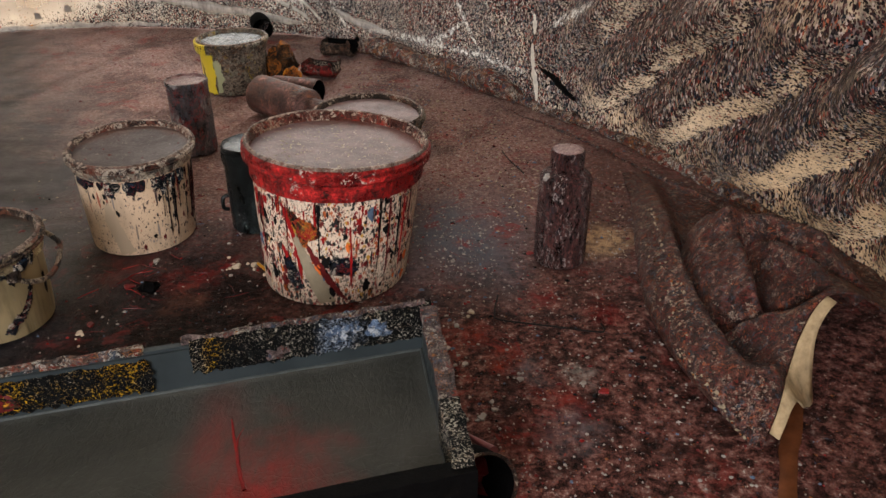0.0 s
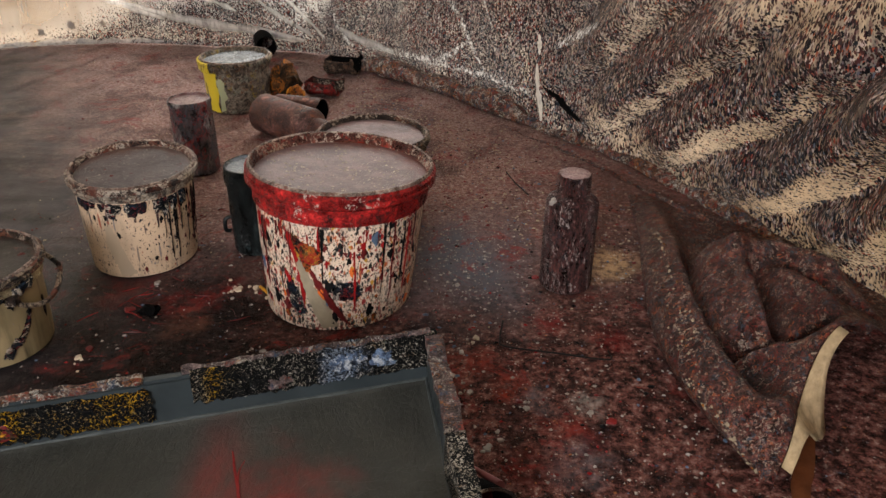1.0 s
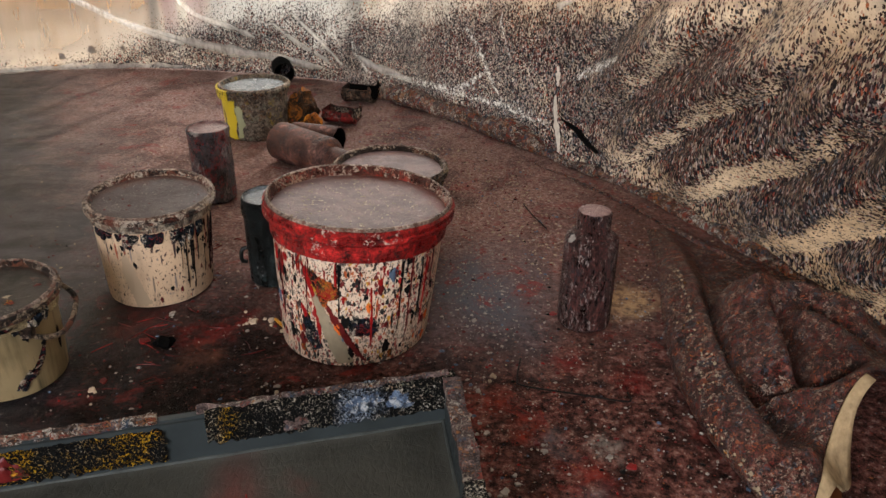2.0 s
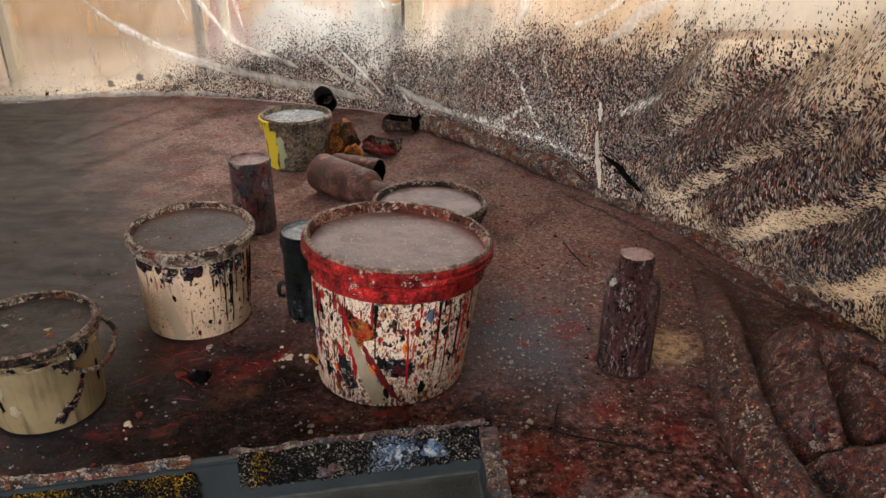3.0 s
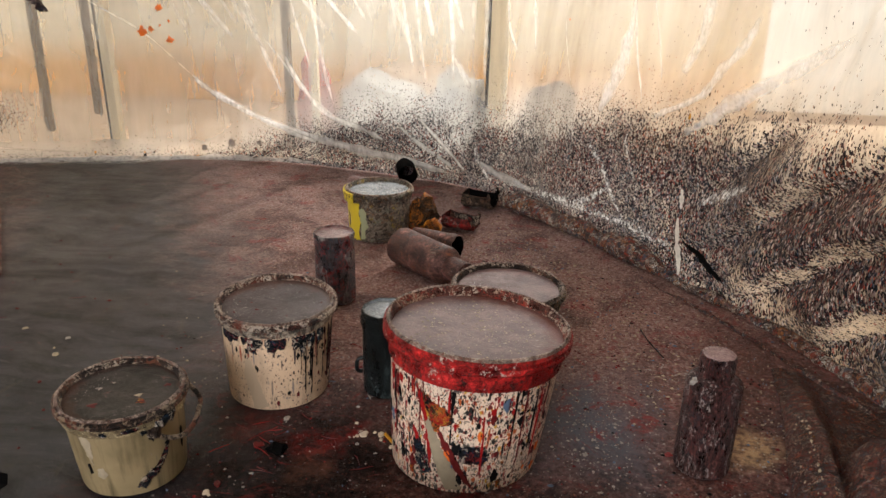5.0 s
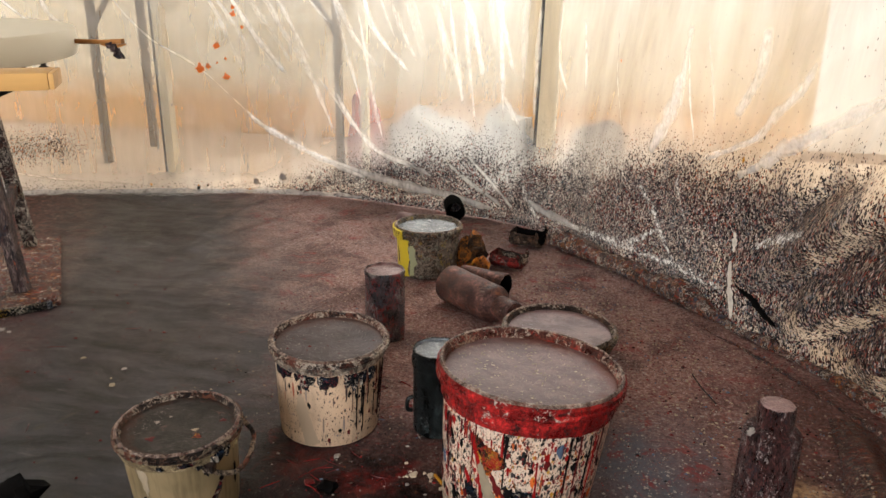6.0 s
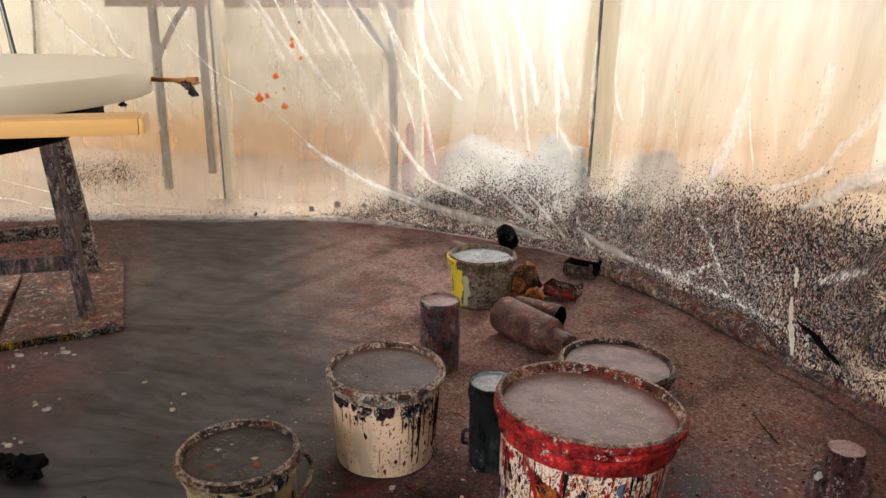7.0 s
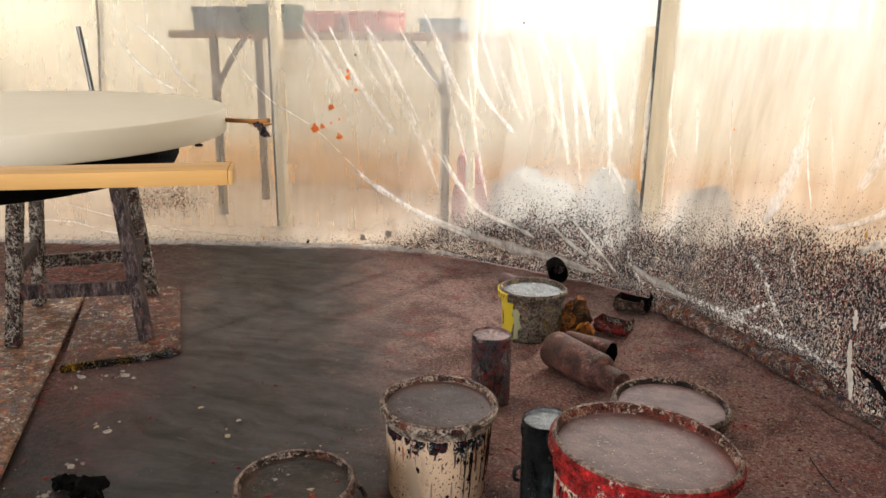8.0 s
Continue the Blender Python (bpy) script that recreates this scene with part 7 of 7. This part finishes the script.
# pine bar carried by a trestle beside the stand
bar_dir = Vector((-0.156, -0.087, 0)).normalized()
bar_deg = math.degrees(math.atan2(bar_dir.y, bar_dir.x))
bar = empty("pine_bar", pose(-0.493, 0.616, 0.7815, 0, 0, bar_deg), "varnished pine bar with a rounded end", "wooden bar")
part("shaft", box((1.247, 0.043, 0.0130), (0.6265, 0, 0), 0.002), M["pine"], bar)
part("end_grain", box((0.004, 0.0425, 0.0125), (0.001, 0, 0), 0.0018), M["pine"], bar, "darker end grain")
tpos = Vector((-0.487, 0.622, 0)) + bar_dir * 1.05
trestle = empty("trestle", pose(tpos.x, tpos.y, 0, 0, 0, bar_deg), "grey weathered wooden trestle", "trestle")
part("top_rail", box((0.05, 0.40, 0.05), (0, 0, 0.7495), 0.004), M["grey_wood"], trestle)
for sx in (-1, 1):
    for sy in (-1, 1):
        part("leg", tube([(sx * 0.16, sy * 0.19, 0.0), (sx * 0.02, sy * 0.15, 0.735)], 0.018, 8), M["grey_wood"], trestle)


# ---- behind the sheeting ----
def stud(x, y, w, label, lean_x=0.0):
    ob = empty("timber_stud", pose(x, y, 0, 0, lean_x, 0), label, "stud", "timber studs")
    part("post", box((w, 0.045, 2.64), (0, 0, 1.32), 0.003), M["pale_wood"], ob)
    part("dark_edge", box((0.011, 0.030, 2.64), (-w / 2 - 0.0065, -0.004, 1.32), 0.002), M["dull_black"], ob, "dark strip along the edge")
    return ob


stud(-0.322, 3.045, 0.066, "pale timber stud behind the plastic sheeting", 1.0)
stud(-1.940, 3.20, 0.038, "slim pale timber stud with a dark edge", -0.4)
thin = mesh_object("timber_stud", box((0.030, 0.030, 2.64), (0, 0, 1.32), 0.003), M["pale_wood"])
thin.matrix_world = pose(-1.085, 3.27, 0)
tagged(thin, "thin pale timber batten behind the sheeting", "stud", "timber studs")

bench = empty("work_bench", pose(-1.85, 3.62, 0), "brown timber work bench behind the plastic sheeting", "bench")
part("top", box((1.55, 0.50, 0.035), (0, 0, 0.872), 0.004), M["bench_wood"], bench)
for x in (-0.56, 0.60):
    for y in (-0.20, 0.20):
        part("leg", box((0.030, 0.034, 0.854), (x, y, 0.427), 0.004), M["bench_leg"], bench)
for x, sx in ((-0.56, 1), (0.60, -1)):
    part("brace", tube([(x, -0.20, 0.62), (x + sx * 0.12, -0.20, 0.80), (x + sx * 0.17, -0.20, 0.855)], 0.014, 6), M["bench_leg"], bench)


def crate(at, size, mat, label, name="storage_box"):
    ob = empty(name, pose(*at, 0, 0, random.uniform(-6, 6)), label, "box", "boxes behind the sheeting")
    part("body", box((size[0], size[1], size[2] * 0.8), (0, 0, size[2] * 0.4), 0.006), M[mat], ob)
    part("lid", box((size[0] + 0.012, size[1] + 0.012, size[2] * 0.2), (0, 0, size[2] * 0.9), 0.006), M[mat], ob)


random.seed(2)
crate((-2.42, 3.55, 0.8905), (0.24, 0.2, 0.11), "grey_box", "grey storage box on the bench")
crate((-2.14, 3.55, 0.8905), (0.18, 0.2, 0.12), "green_box", "dark green storage box on the bench")
crate((-1.86, 3.55, 0.8905), (0.16, 0.2, 0.09), "red_box", "red-brown box on the bench")
crate((-1.64, 3.57, 0.8905), (0.20, 0.2, 0.09), "red_box", "rusty brown box on the bench")
crate((-1.30, 3.55, 0.8905), (0.18, 0.2, 0.06), "grey_box", "low grey box on the bench")


def sack(at, size, seed, mat, label):
    ob = mesh_object("sack", lump(size, 0.45, seed), M[mat])
    ob.matrix_world = pose(*at)
    return tagged(ob, label, "sack", "sacks behind the sheeting")


sack((-0.90, 3.66, 0), (0.22, 0.16, 0.235), 1.3, "sack", "white plump sack standing behind the sheeting")
sack((-0.56, 3.72, 0), (0.12, 0.10, 0.255), 4.3, "sack", "small white sack behind the sheeting")
sack((-0.52, 3.40, 0), (0.13, 0.09, 0.225), 7.3, "dark_bag", "dark blue-grey bag behind the sheeting")
sack((-0.14, 3.42, 0), (0.12, 0.10, 0.28), 2.3, "dark_bag", "grey bag leaning behind the sheeting")
sack((-1.16, 3.50, 0), (0.075, 0.07, 0.34), 9.3, "red_box", "red-brown pot behind the sheeting")


# ---- things lying on the floor ----
cable = mesh_object("cable", tube(spline([(-3.80, 4.285, 2.5), (-3.81, 4.285, 1.6), (-3.826, 4.285, 0.93), (-3.861, 4.285, 0.52), (-3.87, 4.285, 0.1)], 6), 0.008, 8), M["bench_leg"])
tagged(cable, "thin grey cable running down the plaster wall", "cable")
wire = mesh_object("bent_wire", tube(spline([(0.092, 1.165, 0.003), (0.083, 1.110, 0.003), (0.092, 1.090, 0.003), (0.17, 1.070, 0.003), (0.240, 1.052, 0.003), (0.254, 1.056, 0.003), (0.252, 1.075, 0.003)], 8), 0.0016, 6), M["wire"])
tagged(wire, "thin dark bent wire lying on the floor", "wire")
wire2 = mesh_object("bent_wire", tube([(0.145, 1.80, 0.003), (0.16, 1.74, 0.003), (0.185, 1.67, 0.003)], 0.0014, 6), M["wire"])
tagged(wire2, "short straight dark wire lying on the floor", "wire")
stick = mesh_object("paint_stick", tube([(-0.300, 1.235, 0.004), (-0.340, 1.285, 0.004)], 0.003, 6), M["paint_yellow"])
tagged(stick, "short ochre stick lying beside the large bucket", "stick")


def puddle(x, y, r, mat, seed, thick=0.002, name="paint_puddle"):
    """A flat drop of paint with an uneven outline, raised from the floor."""
    bm = bmesh.new()
    mid = bm.verts.new((x, y, thick * 1.5))
    k = 14 if r < 0.02 else 26
    ring, rim = [], []
    for i in range(k):
        a = 2 * math.pi * i / k
        q = r * (0.72 + 0.55 * noise.noise((math.cos(a) * 1.3 + seed, math.sin(a) * 1.3, seed * 0.7)) + (0.25 * noise.noise((math.cos(a) * 5 + seed, math.sin(a) * 5, 3)) if r > 0.02 else 0))
        ring.append(bm.verts.new((x + q * math.cos(a), y + q * math.sin(a), -0.001)))
        rim.append(bm.verts.new((x + q * 0.86 * math.cos(a), y + q * 0.86 * math.sin(a), thick)))
    for i in range(k):
        j = (i + 1) % k
        bm.faces.new((ring[i], ring[j], rim[j], rim[i]))
        bm.faces.new((rim[i], rim[j], mid))
    return part(name, bm, M[mat], floor)


for i, (x, y, r, m) in enumerate(((-0.379, 1.283, 0.0165, "paint_cream"), (-1.656, 1.613, 0.017, "paint_white"), (-1.555, 1.661, 0.020, "paint_white"), (-1.60, 1.64, 0.010, "paint_white"), (-1.344, 1.236, 0.017, "paint_white"), (-1.31, 1.131, 0.015, "paint_white"), (-1.42, 1.40, 0.009, "paint_tan"), (-1.62, 1.55, 0.009, "paint_tan"), (-0.350, 1.287, 0.0155, "paint_cream"), (-0.591, 1.079, 0.011, "paint_cream"), (0.018, 1.29, 0.010, "paint_white"),
                                  (0.02, 1.08, 0.009, "paint_white"), (0.045, 1.12, 0.011, "paint_tan"), (0.005, 1.02, 0.009, "paint_white"), (-0.025, 1.03, 0.010, "paint_tan"), (-0.06, 1.04, 0.012, "paint_white"), (0.03, 0.98, 0.010, "paint_white"),
                                  (0.11, 0.94, 0.009, "paint_white"), (0.20, 0.93, 0.009, "paint_white"), (0.05, 0.86, 0.012, "paint_white"), (-0.30, 1.09, 0.010, "paint_white"), (-0.26, 1.06, 0.012, "paint_tan"))):
    random.seed(300 + i)
    puddle(x, y, r * 0.72, m, i * 1.9, 0.0012, "paint_drop")
    for k in range(4):
        puddle(x + random.gauss(0, r * 1.3), y + random.gauss(0, r * 1.3), r * (0.15 + 0.3 * random.random()), m, i * 1.9 + k, 0.001, "paint_drop")
random.seed(21)
for i in range(12):
    x, y = -0.62 + 0.52 * random.random(), 1.02 + 0.42 * random.random()
    puddle(x, y, 0.004 + 0.014 * random.random() ** 2.5, random.choice(("paint_maroon", "paint_maroon", "paint_dark", "paint_white")), i * 2.3, 0.0012, "paint_drop")
for i in range(16):
    x, y = 0.0 + 0.40 * random.random(), 0.72 + 0.6 * random.random()
    puddle(x, y, 0.003 + 0.007 * random.random() ** 3, random.choice(("streak_red", "paint_maroon", "paint_maroon", "paint_blue")), 40 + i * 2.3, 0.001, "paint_drop")
for i in range(14):
    x, y = -1.45 + 0.5 * random.random(), 0.9 + 0.75 * random.random()
    puddle(x, y, 0.004 + 0.012 * random.random() ** 2.5, random.choice(("paint_tan", "paint_white", "paint_maroon")), 90 + i * 2.3, 0.0012, "paint_drop")


def specks(name, count, place, low, high, mat, seed):
    """Many small raised specks of dried paint, joined into one piece."""
    rnd = random.Random(seed)
    verts, faces = [], []
    for _ in range(count):
        x, y = place(rnd)
        r = low + (high - low) * rnd.random() ** 2.5
        n = 6
        base = len(verts)
        turn = rnd.random() * 6
        sx = 0.6 + 0.8 * rnd.random()
        for i in range(n):
            a = turn + 2 * math.pi * i / n
            q = r * (0.7 + 0.5 * rnd.random())
            verts.append((x + q * sx * math.cos(a), y + q * math.sin(a), -0.0005))
        verts.append((x, y, 0.0012 + r * 0.25))
        faces += [(base + i, base + (i + 1) % n, base + n) for i in range(n)]
    me = bpy.data.meshes.new(name)
    me.from_pydata(verts, [], faces)
    me.materials.append(M[mat])
    ob = new(name, me)
    ob.parent = floor
    return tagged(ob, "scattered specks of dried paint on the floor", kind="stuff")


near_floor = lambda r: (-0.75 + 1.25 * r.random(), 0.55 + 1.5 * r.random())
far_floor = lambda r: (-0.95 + 1.35 * r.random() ** 0.8, 1.4 + 1.55 * r.random())
grey_floor = lambda r: (-2.1 + 1.4 * r.random(), 0.7 + 2.2 * r.random())
by_cloth = lambda r: (0.0 + 0.40 * r.random(), 0.55 + 0.9 * r.random())
specks("paint_specks", 900, near_floor, 0.0008, 0.0036, "paint_white", 1)
specks("paint_specks", 260, near_floor, 0.001, 0.004, "streak_red", 2)
specks("paint_specks", 500, near_floor, 0.001, 0.005, "paint_maroon", 3)
specks("paint_specks", 260, near_floor, 0.001, 0.0045, "paint_blue", 4)
along_sheet = lambda r: (lambda f: (-0.30 + 0.75 * f + 0.10 * r.gauss(0, 1), 2.55 - 1.15 * f + 0.10 * r.gauss(0, 1) - 0.12))(r.random())
specks("paint_specks", 1500, far_floor, 0.0010, 0.0036, "paint_tan", 5)
specks("paint_specks", 900, along_sheet, 0.0010, 0.0040, "paint_tan", 13)
specks("paint_specks", 200, along_sheet, 0.0012, 0.0040, "paint_dark", 14)
specks("paint_specks", 200, along_sheet, 0.0010, 0.0035, "paint_blue", 15)
specks("paint_specks", 600, far_floor, 0.0012, 0.005, "paint_maroon", 6)
specks("paint_specks", 150, far_floor, 0.001, 0.004, "paint_dark", 7)
specks("paint_specks", 50, grey_floor, 0.0010, 0.0035, "paint_tan", 8)
specks("paint_specks", 170, grey_floor, 0.0015, 0.006, "paint_maroon", 9)
patch_floor = lambda r: (0.03 + 0.09 * r.gauss(0, 1) * 0.6, 1.36 + 0.16 * r.gauss(0, 1) * 0.7)
specks("paint_specks", 260, patch_floor, 0.0008, 0.0036, "paint_white", 12)
specks("paint_specks", 420, by_cloth, 0.0008, 0.0034, "paint_white", 10)
specks("paint_specks", 120, by_cloth, 0.001, 0.005, "paint_dark", 11)


def stroke(x, y, length, turn, wide, mat, seed):
    """A thin scuff of paint on the floor, flat and broken in width."""
    bm = bmesh.new()
    rows = []
    for i in range(11):
        f = i / 10
        bend = 0.12 * length * noise.noise((f * 1.5, seed, 0))
        w = wide * math.sin(math.pi * min(0.97, 0.05 + f)) * (0.6 + 0.8 * abs(noise.noise((f * 6, seed, 4))))
        cx, cy = (f - 0.5) * length, bend
        row = [bm.verts.new((cx, cy + k * w, 0.0012 if k else 0.0024)) for k in (-1, 0, 1)]
        rows.append(row)
    for a, c in zip(rows, rows[1:]):
        for k in range(2):
            bm.faces.new((a[k], c[k], c[k + 1], a[k + 1]))
    bmesh.ops.recalc_face_normals(bm, faces=bm.faces)
    bmesh.ops.transform(bm, matrix=pose(x, y, 0, 0, 0, turn), verts=bm.verts)
    part("paint_stroke", bm, M[mat], floor)


random.seed(33)
for x, y, spread, count, mats in ((-0.45, 1.23, 0.07, 12, ("streak_red", "paint_maroon")), (-0.60, 1.28, 0.06, 7, ("paint_maroon", "streak_red")), (-0.40, 1.30, 0.06, 4, ("paint_maroon", "streak_red")),
                                  (-0.50, 1.12, 0.10, 4, ("paint_maroon", "paint_maroon")), (-1.25, 1.5, 0.35, 9, ("paint_maroon", "paint_maroon")),
                                  (-0.42, 1.45, 0.06, 8, ("paint_white", "paint_blue")), (-0.47, 1.60, 0.05, 7, ("paint_white", "streak_red"))):
    for k in range(count):
        stroke(x + random.gauss(0, spread), y + random.gauss(0, spread * 0.7), 0.010 + 0.035 * random.random(), random.uniform(-70, 70), 0.0005 + 0.0012 * random.random(), random.choice(mats), k * 3.3 + x)
